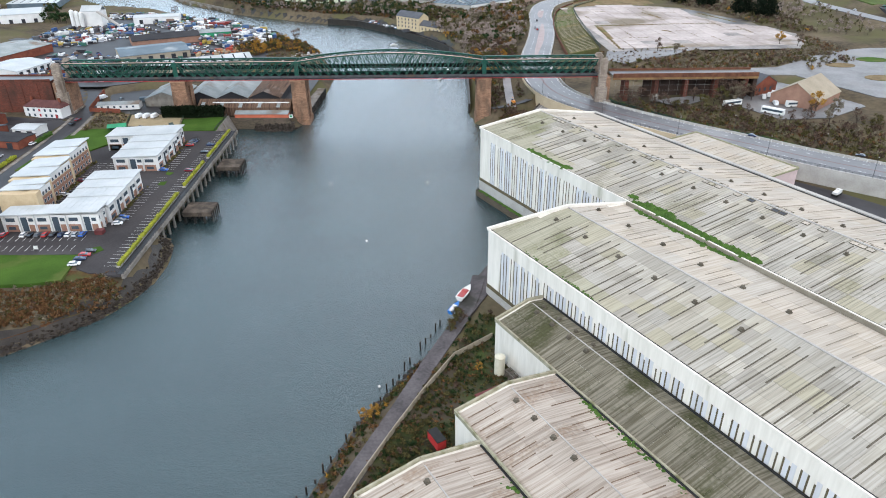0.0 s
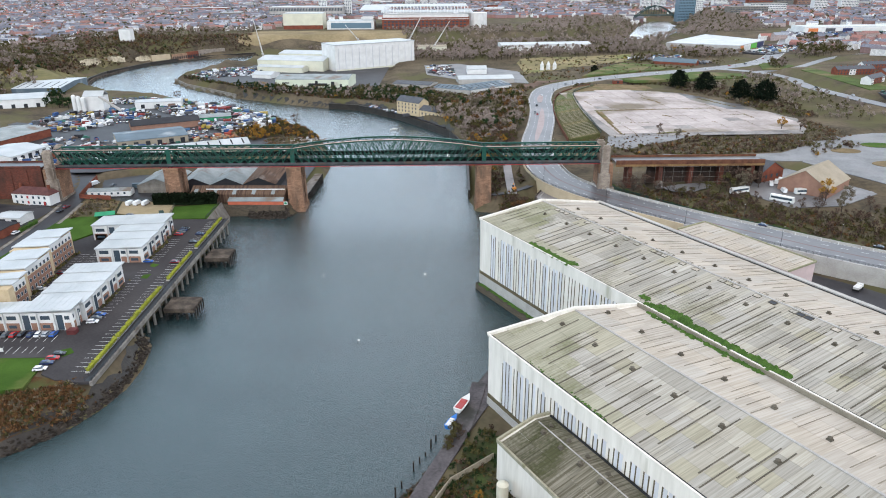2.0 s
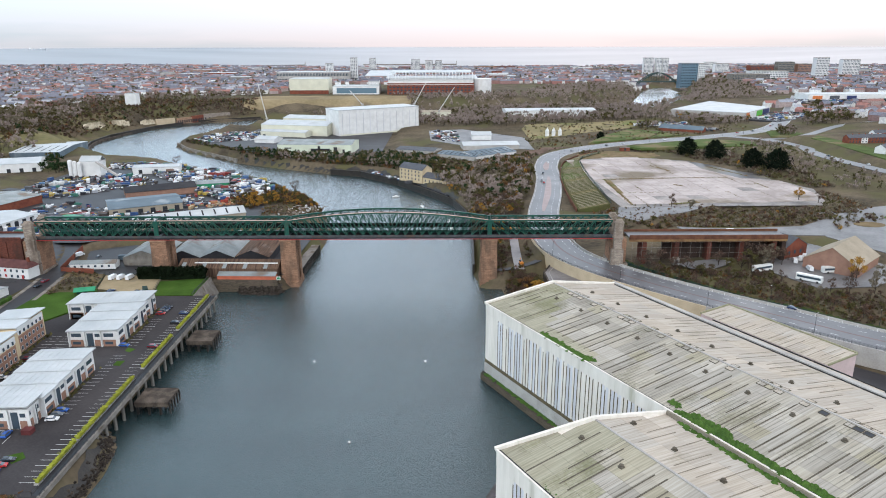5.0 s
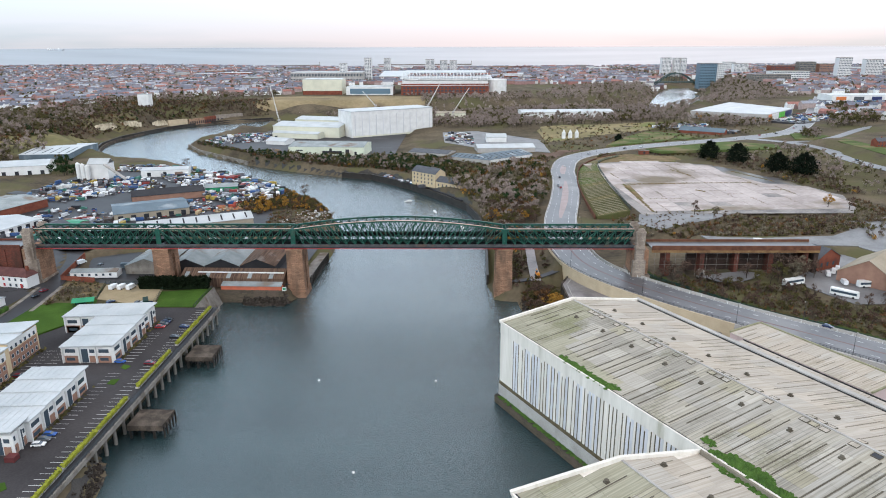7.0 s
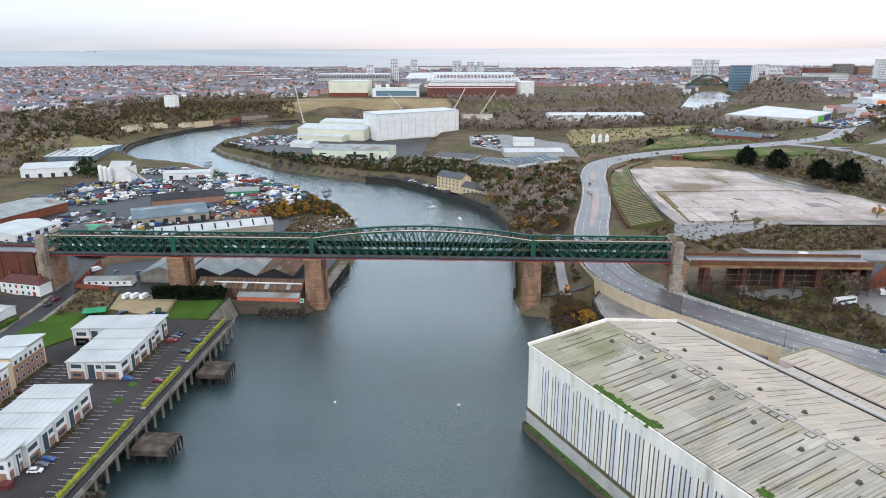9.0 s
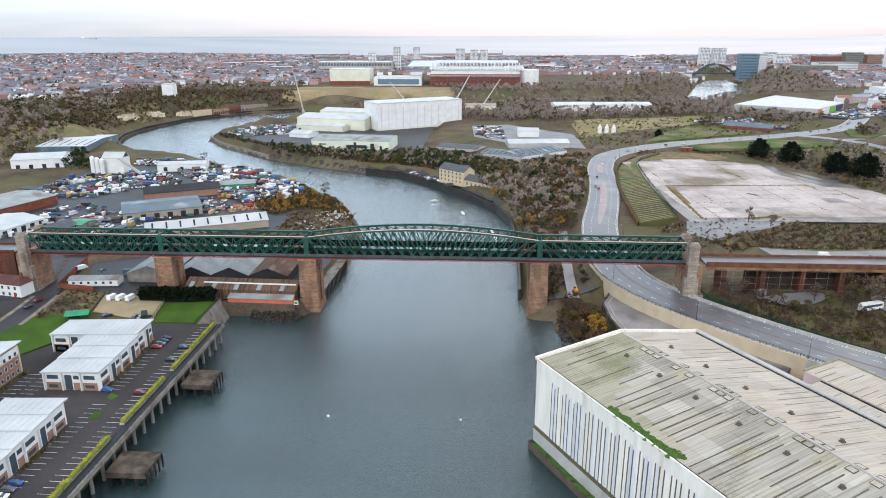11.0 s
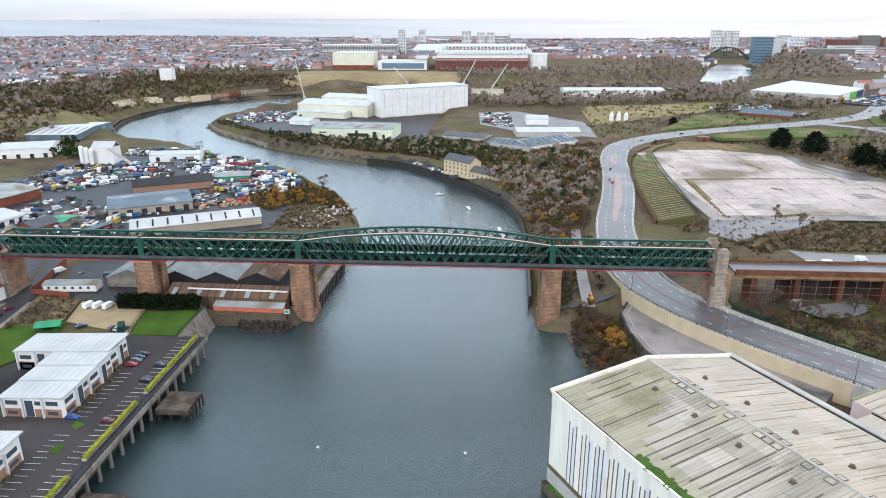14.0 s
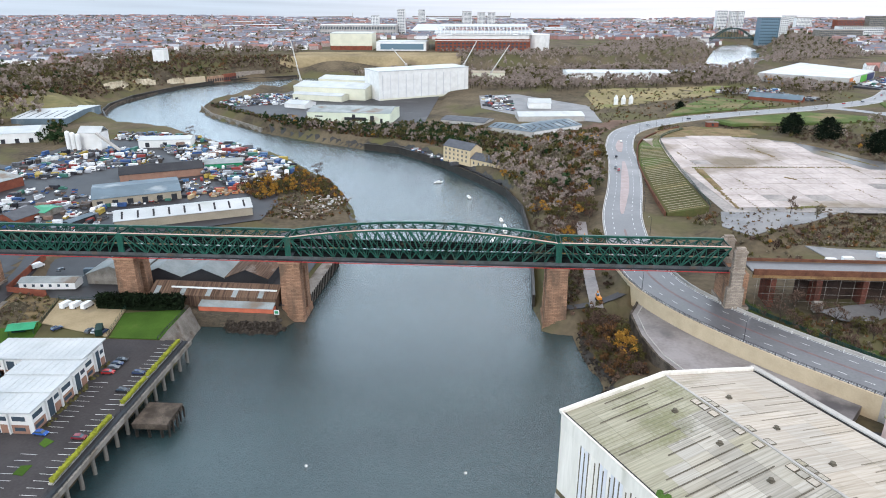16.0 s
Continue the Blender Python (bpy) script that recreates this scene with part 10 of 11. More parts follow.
# limestone cliffs and old quay walls of the river bend
for k, (x0, y0, z0, x1, y1, z1, h) in enumerate(((-487, 988, 14, -480, 1038, 12, 9), (-480, 1047, 12.5, -466, 1085, 7.5, 9.5), (-459, 1105, 5.5, -447, 1134, 3.5, 10))):
    t = thing("limestone_cliff", "pale weathered limestone quarry face", "cliff", group="quarry faces")
    rng = np.random.default_rng(k)
    n = 18
    d = Vector((x1 - x0, y1 - y0)).normalized()
    out = Vector((d.y, -d.x))
    verts, faces, back = [], [], []
    for i in range(n + 1):
        u = i / n
        top = h * (0.55 + 0.45 * math.sin(math.pi * min(max(u, 0.06), 0.94)) ** 0.5) * rng.uniform(0.85, 1.1)
        for j in range(5):
            depth = 1.6 - 0.6 * j + rng.uniform(-1.0, 1.0)
            c = Vector((x0, y0)).lerp(Vector((x1, y1)), u) + out * depth
            verts.append((c.x, c.y, z0 + (z1 - z0) * u - 3 + (top + 3) * j / 4))
        back.append(verts[-1])
    for i in range(n):
        faces += [(5 * i + j, 5 * i + 5 + j, 5 * i + 6 + j, 5 * i + j + 1) for j in range(4)]
    from_arrays("rock_face", verts, faces, M_CLIFF, t)
    edge = [p for a in back for p in (a, (a[0] - out.x * 26, a[1] - out.y * 26, a[2] + 2.5))]
    from_arrays("cliff_top", edge, [(2 * i, 2 * i + 2, 2 * i + 3, 2 * i + 1) for i in range(n)], M_GROUND, t, smooth=True)
wall_along("river_wall", "dark curved quay wall round the river bend", smooth_line([(-404, 829, 3.2), (-430, 881, 3.2), (-449, 934, 3.2), (-455.5, 972, 3.0), (-453, 997, 2.6), (-451.5, 1068, 2.0), (-440, 1129, 2.0), (-398, 1184, 2.2), (-352, 1216, 2.2), (-306, 1244, 2.2)], 14), -2, 0.4, 2.0, M_OLDDECK, "quay wall")
t = thing("old_quay_wall", "long ruined stone and brick wall above the river", "wall")
for k, (x0, y0, x1, y1, m, h) in enumerate(((-443, 1131, -421, 1152, M_GOLDCONC, 12), (-419, 1154, -404, 1180, M_STONE, 11), (-404, 1180, -392, 1202, M_RED, 12), (-392, 1202, -357, 1235, M_STONEGREY, 13))):
    bm = bmesh.new()
    beam(bm, (x0 - 3, y0 + 2, 1 + h / 2), (x1 - 3, y1 + 2, 1 + h / 2), 2.5, h)
    length = part("wall_length", bm, m, t)
    n = 7
    for i in range(n if k else 0):
        u = (i + 0.5) / n
        bm = bmesh.new()
        x, y = x0 - 3 + (x1 - x0) * u, y0 + 2 + (y1 - y0) * u
        d = Vector((x1 - x0, y1 - y0)).normalized()
        beam(bm, (x - d.x * 1.2 + d.y * 1.3, y - d.y * 1.2 - d.x * 1.3, 6), (x + d.x * 1.2 + d.y * 1.3, y + d.y * 1.2 - d.x * 1.3, 6), 0.3, 4.5)
        part("opening", bm, M_DARKROOF, length, "dark bricked recess")

# ---- trees and scrub ----
def tri_mesh(name, verts, tris, material):
    """A mesh of triangles from arrays."""
    me = bpy.data.meshes.new(name)
    nv, nt = len(verts), len(tris)
    me.vertices.add(nv)
    me.vertices.foreach_set("co", np.asarray(verts, np.float32).ravel())
    me.loops.add(nt * 3)
    me.loops.foreach_set("vertex_index", np.asarray(tris, np.int32).ravel())
    me.polygons.add(nt)
    me.polygons.foreach_set("loop_start", np.arange(0, nt * 3, 3, dtype=np.int32))
    me.update(calc_edges=True)
    me.materials.append(material)
    return me


def limb(verts, tris, a, b, r0, r1, n=4):
    a, b = np.array(a, float), np.array(b, float)
    d = (b - a) / np.linalg.norm(b - a)
    s = np.cross(d, (0.3, 0.9, 0.2))
    s /= np.linalg.norm(s)
    u = np.cross(d, s)
    k = len(verts)
    for p, r in ((a, r0), (b, r1)):
        for i in range(n):
            t = 2 * math.pi * i / n
            verts.append(p + r * (math.cos(t) * s + math.sin(t) * u))
    for i in range(n):
        j = (i + 1) % n
        tris.append((k + i, k + j, k + n + j))
        tris.append((k + i, k + n + j, k + n + i))


def tree_shape(rng, h, spread, leaves, leaf, kind="broad", limbs=11):
    """Trunk and limbs, and a crown of small leaf or twig facets gathered round the limbs' ends."""
    tv, tt, ends = [], [], []
    th = h * {"broad": 0.42, "tuft": 0.3}.get(kind, 0.95)
    limb(tv, tt, (0, 0, -0.8), (0, 0, th), h * 0.022 + 0.04, h * 0.012 + 0.02, 6)
    if kind == "broad":
        for k in range(limbs):
            a = rng.uniform(0, 2 * math.pi)
            z0 = th * rng.uniform(0.45, 1.0)
            r = spread * rng.uniform(0.35, 1.0)
            e = (r * math.cos(a), r * math.sin(a), h * rng.uniform(0.45, 0.97))
            limb(tv, tt, (0, 0, z0), e, h * 0.010, h * 0.003, 3)
            ends.append((e, rng.uniform(0.22, 0.42) * spread))
        ends.append(((0, 0, h * 0.92), spread * 0.3))
    elif kind == "tuft":
        ends = [((rng.uniform(-0.4, 0.4) * spread, rng.uniform(-0.4, 0.4) * spread, h * rng.uniform(0.2, 0.6)), spread * 0.45) for _ in range(4)]
    elif kind == "shrub":
        for k in range(7):
            a = rng.uniform(0, 2 * math.pi)
            r = spread * rng.uniform(0.1, 0.8)
            e = (r * math.cos(a), r * math.sin(a), h * rng.uniform(0.4, 0.95))
            limb(tv, tt, (0, 0, 0), e, h * 0.015, h * 0.006, 3)
            ends.append((e, spread * rng.uniform(0.3, 0.5)))
    else:
        for k in range(16):
            u = (k + 0.5) / 16
            a = k * 2.4
            r = spread * (1 - u * u) ** 0.8 * (0.55 + 0.45 * min(1, u * 4))
            e = (0.6 * r * math.cos(a), 0.6 * r * math.sin(a), h * (0.1 + 0.86 * u))
            ends.append((e, max(0.45 * r, 0.25)))
    cv, ct = [], []
    per = leaves // len(ends)
    for e, rad in ends:
        for _ in range(per):
            d = rng.normal(0, 1, 3)
            d /= np.linalg.norm(d)
            p = np.array(e) + d * rad * rng.uniform(0.35, 1.15) * np.array((1, 1, 0.8))
            p[2] = max(p[2], 0.15)
            k = len(cv)
            for _i in range(3):
                cv.append(p + rng.normal(0, 1, 3) * leaf * np.array((0.75, 0.75, 0.8)))
            ct.append((k, k + 1, k + 2))
    return (np.array(tv), np.array(tt)), (np.array(cv), np.array(ct))


RNG = np.random.default_rng(5)
M_RUSSETLEAF = surface("russet_dead_grass", (0.18, 0.092, 0.04), (0.075, 0.042, 0.022), 0.95, per="island", spread=0.45, bump=0)
# paler twigs for the farther woods: distance haze put into the colour
M_TWIGFAR = surface("hazed_bare_wood", (0.30, 0.242, 0.212), (0.225, 0.178, 0.155), 0.95, per="island", spread=0.16, bump=0, scale=0.01, fine=0.08)
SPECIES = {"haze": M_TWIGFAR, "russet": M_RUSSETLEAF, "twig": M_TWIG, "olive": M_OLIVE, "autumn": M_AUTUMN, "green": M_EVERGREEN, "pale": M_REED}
WORDS = {"russet": "russet-brown", "twig": "bare brown-twigged", "olive": "fading olive-brown", "autumn": "orange autumn-leaved", "green": "dark evergreen", "pale": "pale dry"}
NEAR_TREES = {}
for sp in WORDS:
    NEAR_TREES[sp] = [tree_shape(RNG, 7.5, 3.0, 950 if sp != "twig" else 700, 0.25 if sp != "twig" else 0.21) for _ in range(2)]
TOWN_TREES = [tree_shape(RNG, 8.5, 4.2, 28, 1.5, limbs=3) for _ in range(4)]
FAR_TREES = [tree_shape(RNG, 8.5, 3.8, 108, 0.74, limbs=3) for _ in range(5)]
SHRUBS = [tree_shape(RNG, 2.2, 1.7, 64, 0.42, "shrub") for _ in range(4)]
TUFTS = [tree_shape(RNG, 1.0, 0.9, 20, 0.34, "tuft") for _ in range(4)]
MESHES = {}


def tree(x, y, sp, scale, spin, z=None):
    """One tree as a thing with trunk and crown."""
    v = int(abs(x * 7 + y * 3)) % 2
    if (sp, v) not in MESHES:
        (tv, tt), (cv, ct) = NEAR_TREES[sp][v]
        MESHES[(sp, v)] = tri_mesh("trunk", tv, tt, M_BARK), tri_mesh("crown", cv, ct, SPECIES[sp])
    z = ground_z(x, y) if z is None else z
    t = thing("tree", f"{WORDS[sp]} tree on the rough river bank", "tree", pose(x, y, z, 0, 0, spin) @ Matrix.Diagonal((scale, scale, scale, 1)), group="bank trees")
    for nm, me in zip(("trunk", "crown"), MESHES[(sp, v)]):
        mesh_part(nm, me, t)
    return t


def scatter(poly, spacing, seed, avoid=()):
    """Random places inside a polygon, about spacing apart."""
    rng = np.random.default_rng(seed)
    xs, ys = [p[0] for p in poly], [p[1] for p in poly]
    n = int((max(xs) - min(xs)) * (max(ys) - min(ys)) / spacing ** 2)
    px, py = rng.uniform(min(xs), max(xs), n), rng.uniform(min(ys), max(ys), n)
    keep = poly_distance(px, py, poly)[3]
    d, _, _, inside = poly_distance(px, py, RIVER)
    keep &= ~inside & (d > 2.0)
    for way, half in ((MAINROAD, 15), (STREET, 8), (EASTROAD, 10), (NORTHROAD, 8)):
        keep &= poly_distance(px, py, way, closed=False)[0] > half
    for a in avoid:
        keep &= ~poly_distance(px, py, a)[3]
    return px[keep], py[keep], rng


def stuff_of(name, label, shapes, px, py, rng, mix, smin, smax, category="trees"):
    """Many trees or shrubs as one thing of kind stuff: trunks, and a crown mesh for each leaf colour."""
    if len(px) == 0:
        return
    pz = land_height(px, py)
    names = list(mix)
    pick = rng.choice(len(names), len(px), p=np.array(list(mix.values())) / sum(mix.values()))
    t = thing(name, label, category, kind="stuff")
    trunks = ([], [], 0)
    tv, tt, off = [], [], 0
    crowns = {n: ([], [], [0]) for n in names}
    for i in range(len(px)):
        (av, at), (cv, ct) = shapes[rng.integers(len(shapes))]
        s, a = rng.uniform(smin, smax), rng.uniform(0, 2 * math.pi)
        R = np.array(((math.cos(a), -math.sin(a), 0), (math.sin(a), math.cos(a), 0), (0, 0, 1))) * s
        R[2] *= rng.uniform(0.8, 1.15)
        o = np.array((px[i], py[i], pz[i]))
        tv.append(av @ R.T + o)
        tt.append(at + off)
        off += len(av)
        V, T, k = crowns[names[pick[i]]]
        V.append(cv @ R.T + o)
        T.append(ct + k[0])
        k[0] += len(cv)
    tagged(mesh_part("trunks", tri_mesh("trunks", np.concatenate(tv), np.concatenate(tt), M_BARK), t), kind="stuff")
    for n in names:
        V, T, _ = crowns[n]
        if V:
            tagged(mesh_part("crowns", tri_mesh("crowns", np.concatenate(V), np.concatenate(T), SPECIES[n]), t), kind="stuff")


def wood(label, poly, spacing, seed, mix, smin, smax, avoid=(), name="woodland", shapes=None):
    px, py, rng = scatter(poly, spacing, seed, avoid)
    stuff_of(name, label, shapes or FAR_TREES, px, py, rng, mix, smin, smax)


def scrub(label, poly, spacing, seed, mix, smin, smax, avoid=(), name="scrub"):
    px, py, rng = scatter(poly, spacing, seed, avoid)
    stuff_of(name, label, SHRUBS, px, py, rng, mix, smin, smax, "shrubs")


def grove(poly, spacing, seed, mix, smin, smax, avoid=()):
    """Trees near enough to be told apart, each a thing."""
    px, py, rng = scatter(poly, spacing, seed, avoid)
    names = list(mix)
    p = np.array(list(mix.values())) / sum(mix.values())
    zs = land_height(px, py) if len(px) else []
    for x, y, z in zip(px, py, zs):
        tree(float(x), float(y), names[rng.choice(len(names), p=p)], float(rng.uniform(smin, smax)), float(rng.uniform(0, 360)), float(z))


# near groves
grove([(38, 396), (38, 368), (43, 351), (57, 352), (54.5, 372), (53, 390), (49, 394)], 3.6, 1, {"twig": 6, "olive": 3, "russet": 2}, 0.55, 0.95)
for x, y, s, sp in ((47.5, 369, 1.15, "autumn"), (50, 363, 1.25, "autumn"), (44.5, 376, 1.1, "russet"), (50.5, 374, 0.9, "autumn"), (47, 357, 0.9, "russet"), (52, 380, 0.9, "olive"), (43, 366, 0.9, "twig"), (46, 382, 1.0, "twig"), (50, 386, 1.0, "twig")):
    tree(x, y, sp, s, x * 31)
AVOIDTRACK = ([(41, 392), (49, 392), (54, 505), (46, 505)],)
grove([(25, 428), (25, 500), (24, 540), (30, 556), (60, 556), (60, 470), (56, 440), (38, 425)], 6.0, 2, {"twig": 6, "olive": 3, "autumn": 1.5}, 0.7, 1.15, AVOIDTRACK)
grove([(108, 374), (135, 356), (165, 330), (205, 298), (214, 345), (180, 344), (168, 368), (140, 374), (120, 384)], 6.5, 3, {"twig": 6, "olive": 3, "pale": 1}, 0.45, 0.85)
for x, y, s, sp in ((104, 381, 1.0, "twig"), (109, 379, 1.2, "twig"), (123, 380, 1.1, "twig"), (134, 372, 0.9, "olive"), (157, 378, 1.1, "twig"), (162, 381, 1.3, "olive"), (181, 384, 1.3, "twig"), (112, 392, 1.1, "twig"), (118, 388, 1.3, "twig"), (147, 383, 1.2, "twig"), (166, 386, 1.6, "twig"), (171, 383, 1.7, "twig"), (176, 388, 1.4, "pale"), (205, 358, 1.5, "autumn"), (212, 353, 1.3, "pale"), (200, 352, 1.0, "twig"), (169, 379, 1.5, "pale"), (173, 377, 1.3, "twig"), (128, 377, 1.2, "twig"), (150, 376, 1.0, "olive"), (186, 346, 0.9, "twig"), (194, 344, 1.0, "twig"), (206, 344, 1.1, "pale"), (218, 340, 1.2, "twig"), (226, 336, 1.0, "olive"), (112, 374, 0.9, "twig"),
                    (-22, 136, 0.55, "autumn"), (-19, 132, 0.6, "autumn"),  (9, 150, 0.4, "autumn"), (-62, 545, 1.0, "twig"), (-83, 560, 1.3, "twig"), (-118, 590, 1.4, "twig"),
                    (-68, 412, 0.01, "twig"), (160, 500, 1.2, "twig"), (170, 492, 1.0, "pale"), (258, 520, 1.3, "autumn"), (268, 512, 1.2, "twig"), (-205, 715, 1.6, "pale"), (-258, 710, 1.2, "twig")):
    if s > 0.1 and not in_poly(x, y, RIVER):
        tree(x, y, sp, s, x * 13 % 360)
for x, y, s, sp in ((4.2, 176.5, 0.72, "olive"), (3.0, 173.4, 0.62, "olive"), (4.6, 179.0, 0.5, "twig"), (1.6, 170.4, 0.5, "olive"), (5.2, 175.2, 0.55, "twig"), (2.2, 171.8, 0.45, "russet")):
    tree(x, y, sp, s, x * 57, 3.6)
grove([(-160, 556), (-142, 602), (-114, 582), (-94, 550), (-112, 546), (-136, 532)], 6.0, 5, {"autumn": 5, "olive": 4, "twig": 2}, 0.5, 0.9)
# conifers on the site's edge
CON = [tree_shape(RNG, 19, 13, 3600, 0.75, "cone") for _ in range(2)]
for k, (x, y, s) in enumerate(((247, 719, 0.95), (265, 695, 1.0), (281, 649, 0.95), (295, 632, 1.05), (193, 862, 0.45))):
    (tv, tt), (cv, ct) = CON[k % 2]
    t = thing("conifer_tree", "broad dark evergreen conifer", "tree", pose(x, y, ground_z(x, y), 0, 0, 40 * k) @ Matrix.Diagonal((s, s, s, 1)), group="dark conifers")
    part_t = mesh_part("trunk", tri_mesh("trunk", tv, tt, M_BARK), t)
    mesh_part("crown", tri_mesh("crown", cv, ct, M_CONIFER), t)

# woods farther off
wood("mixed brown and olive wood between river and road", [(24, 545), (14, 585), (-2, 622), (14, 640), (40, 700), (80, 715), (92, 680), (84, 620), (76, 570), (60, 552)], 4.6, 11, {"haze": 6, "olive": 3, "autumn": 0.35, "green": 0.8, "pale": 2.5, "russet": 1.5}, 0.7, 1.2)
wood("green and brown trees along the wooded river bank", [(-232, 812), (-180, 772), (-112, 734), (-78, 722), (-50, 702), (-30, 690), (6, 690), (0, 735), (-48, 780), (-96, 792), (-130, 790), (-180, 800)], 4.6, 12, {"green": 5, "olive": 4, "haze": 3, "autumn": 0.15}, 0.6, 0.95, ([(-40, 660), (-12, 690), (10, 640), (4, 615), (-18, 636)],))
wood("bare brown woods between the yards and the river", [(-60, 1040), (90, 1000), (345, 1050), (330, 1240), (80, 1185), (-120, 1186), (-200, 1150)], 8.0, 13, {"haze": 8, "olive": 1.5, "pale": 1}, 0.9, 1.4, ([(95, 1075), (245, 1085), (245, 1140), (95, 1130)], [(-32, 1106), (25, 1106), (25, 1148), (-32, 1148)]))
wood("bare woods in the river gorge below the stadium", [(-310, 1262), (-150, 1300), (60, 1312), (255, 1350), (425, 1570), (560, 1960), (440, 1990), (250, 1700), (180, 1470), (-100, 1420), (-320, 1390)], 9.0, 14, {"haze": 9, "olive": 2}, 0.55, 0.85, ([(-330, 1262), (-150, 1296), (-60, 1304), (-60, 1420), (-330, 1420)],), shapes=TOWN_TREES)
wood("bare trees along the gorge road", [(330, 1255), (345, 1110), (420, 1300), (560, 1350), (700, 1450), (760, 1800), (760, 2000), (690, 1950), (540, 1530)], 9.0, 15, {"haze": 8, "olive": 2}, 0.55, 0.9, shapes=TOWN_TREES)
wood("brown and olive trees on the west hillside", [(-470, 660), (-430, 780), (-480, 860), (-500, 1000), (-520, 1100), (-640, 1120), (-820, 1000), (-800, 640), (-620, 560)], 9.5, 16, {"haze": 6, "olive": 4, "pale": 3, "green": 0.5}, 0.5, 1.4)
wood("pale willows and thorn trees by the factory units", [(-520, 620), (-440, 640), (-420, 660), (-442, 740), (-520, 760), (-640, 700)], 8.0, 17, {"pale": 5, "olive": 3, "haze": 3}, 0.9, 1.4)
wood("dark evergreen belt beside the silo plant", [(-372, 668), (-340, 664), (-338, 690), (-385, 690), (-390, 736), (-376, 728)], 5.0, 18, {"green": 8, "olive": 1}, 0.8, 1.1)
wood("bare trees beside the retail park", [(250, 955), (345, 1000), (355, 1090), (430, 1035), (440, 1010), (395, 960), (330, 990), (270, 940)], 7.0, 19, {"haze": 7, "olive": 3, "autumn": 0.5}, 0.8, 1.2)
wood("brown and olive trees inside the road junction", [(398, 838), (428, 858), (432, 896), (408, 886)], 6.0, 20, {"haze": 4, "olive": 5}, 0.8, 1.2)
wood("trees along the road above the houses", [(470, 940), (560, 960), (610, 1080), (640, 1220), (600, 1180), (520, 1020)], 8.0, 21, {"haze": 4, "olive": 5}, 0.9, 1.4)
wood("young brown and russet trees on the slope above the river wall", [(20, 548), (62, 556), (60, 530), (52, 498), (47, 468), (34, 462), (30, 480), (27, 510)], 3.6, 28, {"haze": 5, "olive": 2, "russet": 3, "autumn": 0.5, "pale": 2}, 0.4, 0.75, AVOIDTRACK)
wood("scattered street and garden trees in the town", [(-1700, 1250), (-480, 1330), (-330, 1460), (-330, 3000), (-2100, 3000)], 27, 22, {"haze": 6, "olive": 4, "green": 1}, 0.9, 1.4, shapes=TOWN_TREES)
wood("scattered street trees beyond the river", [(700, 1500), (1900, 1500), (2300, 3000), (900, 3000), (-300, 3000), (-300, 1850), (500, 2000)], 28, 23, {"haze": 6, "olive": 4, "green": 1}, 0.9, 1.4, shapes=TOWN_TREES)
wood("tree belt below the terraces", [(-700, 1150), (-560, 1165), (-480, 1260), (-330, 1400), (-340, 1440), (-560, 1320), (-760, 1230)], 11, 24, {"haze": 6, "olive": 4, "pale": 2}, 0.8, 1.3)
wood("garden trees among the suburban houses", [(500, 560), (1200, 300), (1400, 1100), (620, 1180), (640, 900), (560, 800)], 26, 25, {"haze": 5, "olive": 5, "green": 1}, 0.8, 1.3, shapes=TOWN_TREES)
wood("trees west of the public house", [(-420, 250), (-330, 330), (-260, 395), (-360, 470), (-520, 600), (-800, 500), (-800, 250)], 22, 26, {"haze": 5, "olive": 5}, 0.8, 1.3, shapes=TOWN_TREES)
wood("bare trees on the slope east of the cleared site", [(292, 555), (360, 545), (362, 700), (350, 790), (300, 740), (262, 720), (300, 660)], 9, 27, {"haze": 6, "olive": 4, "pale": 2}, 0.45, 0.8)
# scrub
px, py, rng = scatter([(-112.5, 205), (-113, 191), (-124, 180), (-150, 164), (-170, 150), (-190, 170), (-175, 188), (-138, 196), (-126, 199)], 1.15, 31)
stuff_of("scrub", "russet grass tussocks and bramble on the river bank", TUFTS, px, py, rng, {"russet": 6, "pale": 2, "olive": 2}, 0.55, 1.25, "shrubs")
px, py, rng = scatter([(-126, 199), (-109.4, 201), (-107.2, 198), (-112.6, 189), (-124, 181), (-150, 165), (-160, 185)], 0.95, 46)
stuff_of("scrub", "tall russet grass down to the shore rocks", TUFTS, px, py, rng, {"russet": 8, "pale": 2, "olive": 2}, 0.6, 1.35, "shrubs")
px, py, rng = scatter([(2, 177), (-11, 155), (-25, 133), (-34.5, 108), (-46, 79), (-41, 77), (-29.5, 107), (-20, 131), (-7.5, 153), (3.5, 174)], 0.85, 47)
stuff_of("scrub", "russet and green tufts between the track and the piles", TUFTS, px, py, rng, {"russet": 5, "green": 3, "olive": 4, "autumn": 0.4}, 0.5, 1.2, "shrubs")
px, py, rng = scatter([(15, 168), (2, 157), (-7, 141), (-14, 127), (-21, 112), (-32, 86), (-12, 84), (4, 118), (14, 140), (22, 158)], 1.1, 48)
stuff_of("scrub", "rank green weeds behind the timber fence", TUFTS, px, py, rng, {"green": 4, "olive": 4, "russet": 2}, 0.4, 1.1, "shrubs")
scrub("brown bramble bushes on the river bank", [(-114, 204), (-115, 194), (-127, 184), (-150, 168), (-160, 184), (-135, 195)], 4.0, 43, {"russet": 4, "olive": 3, "twig": 3}, 0.35, 0.75)
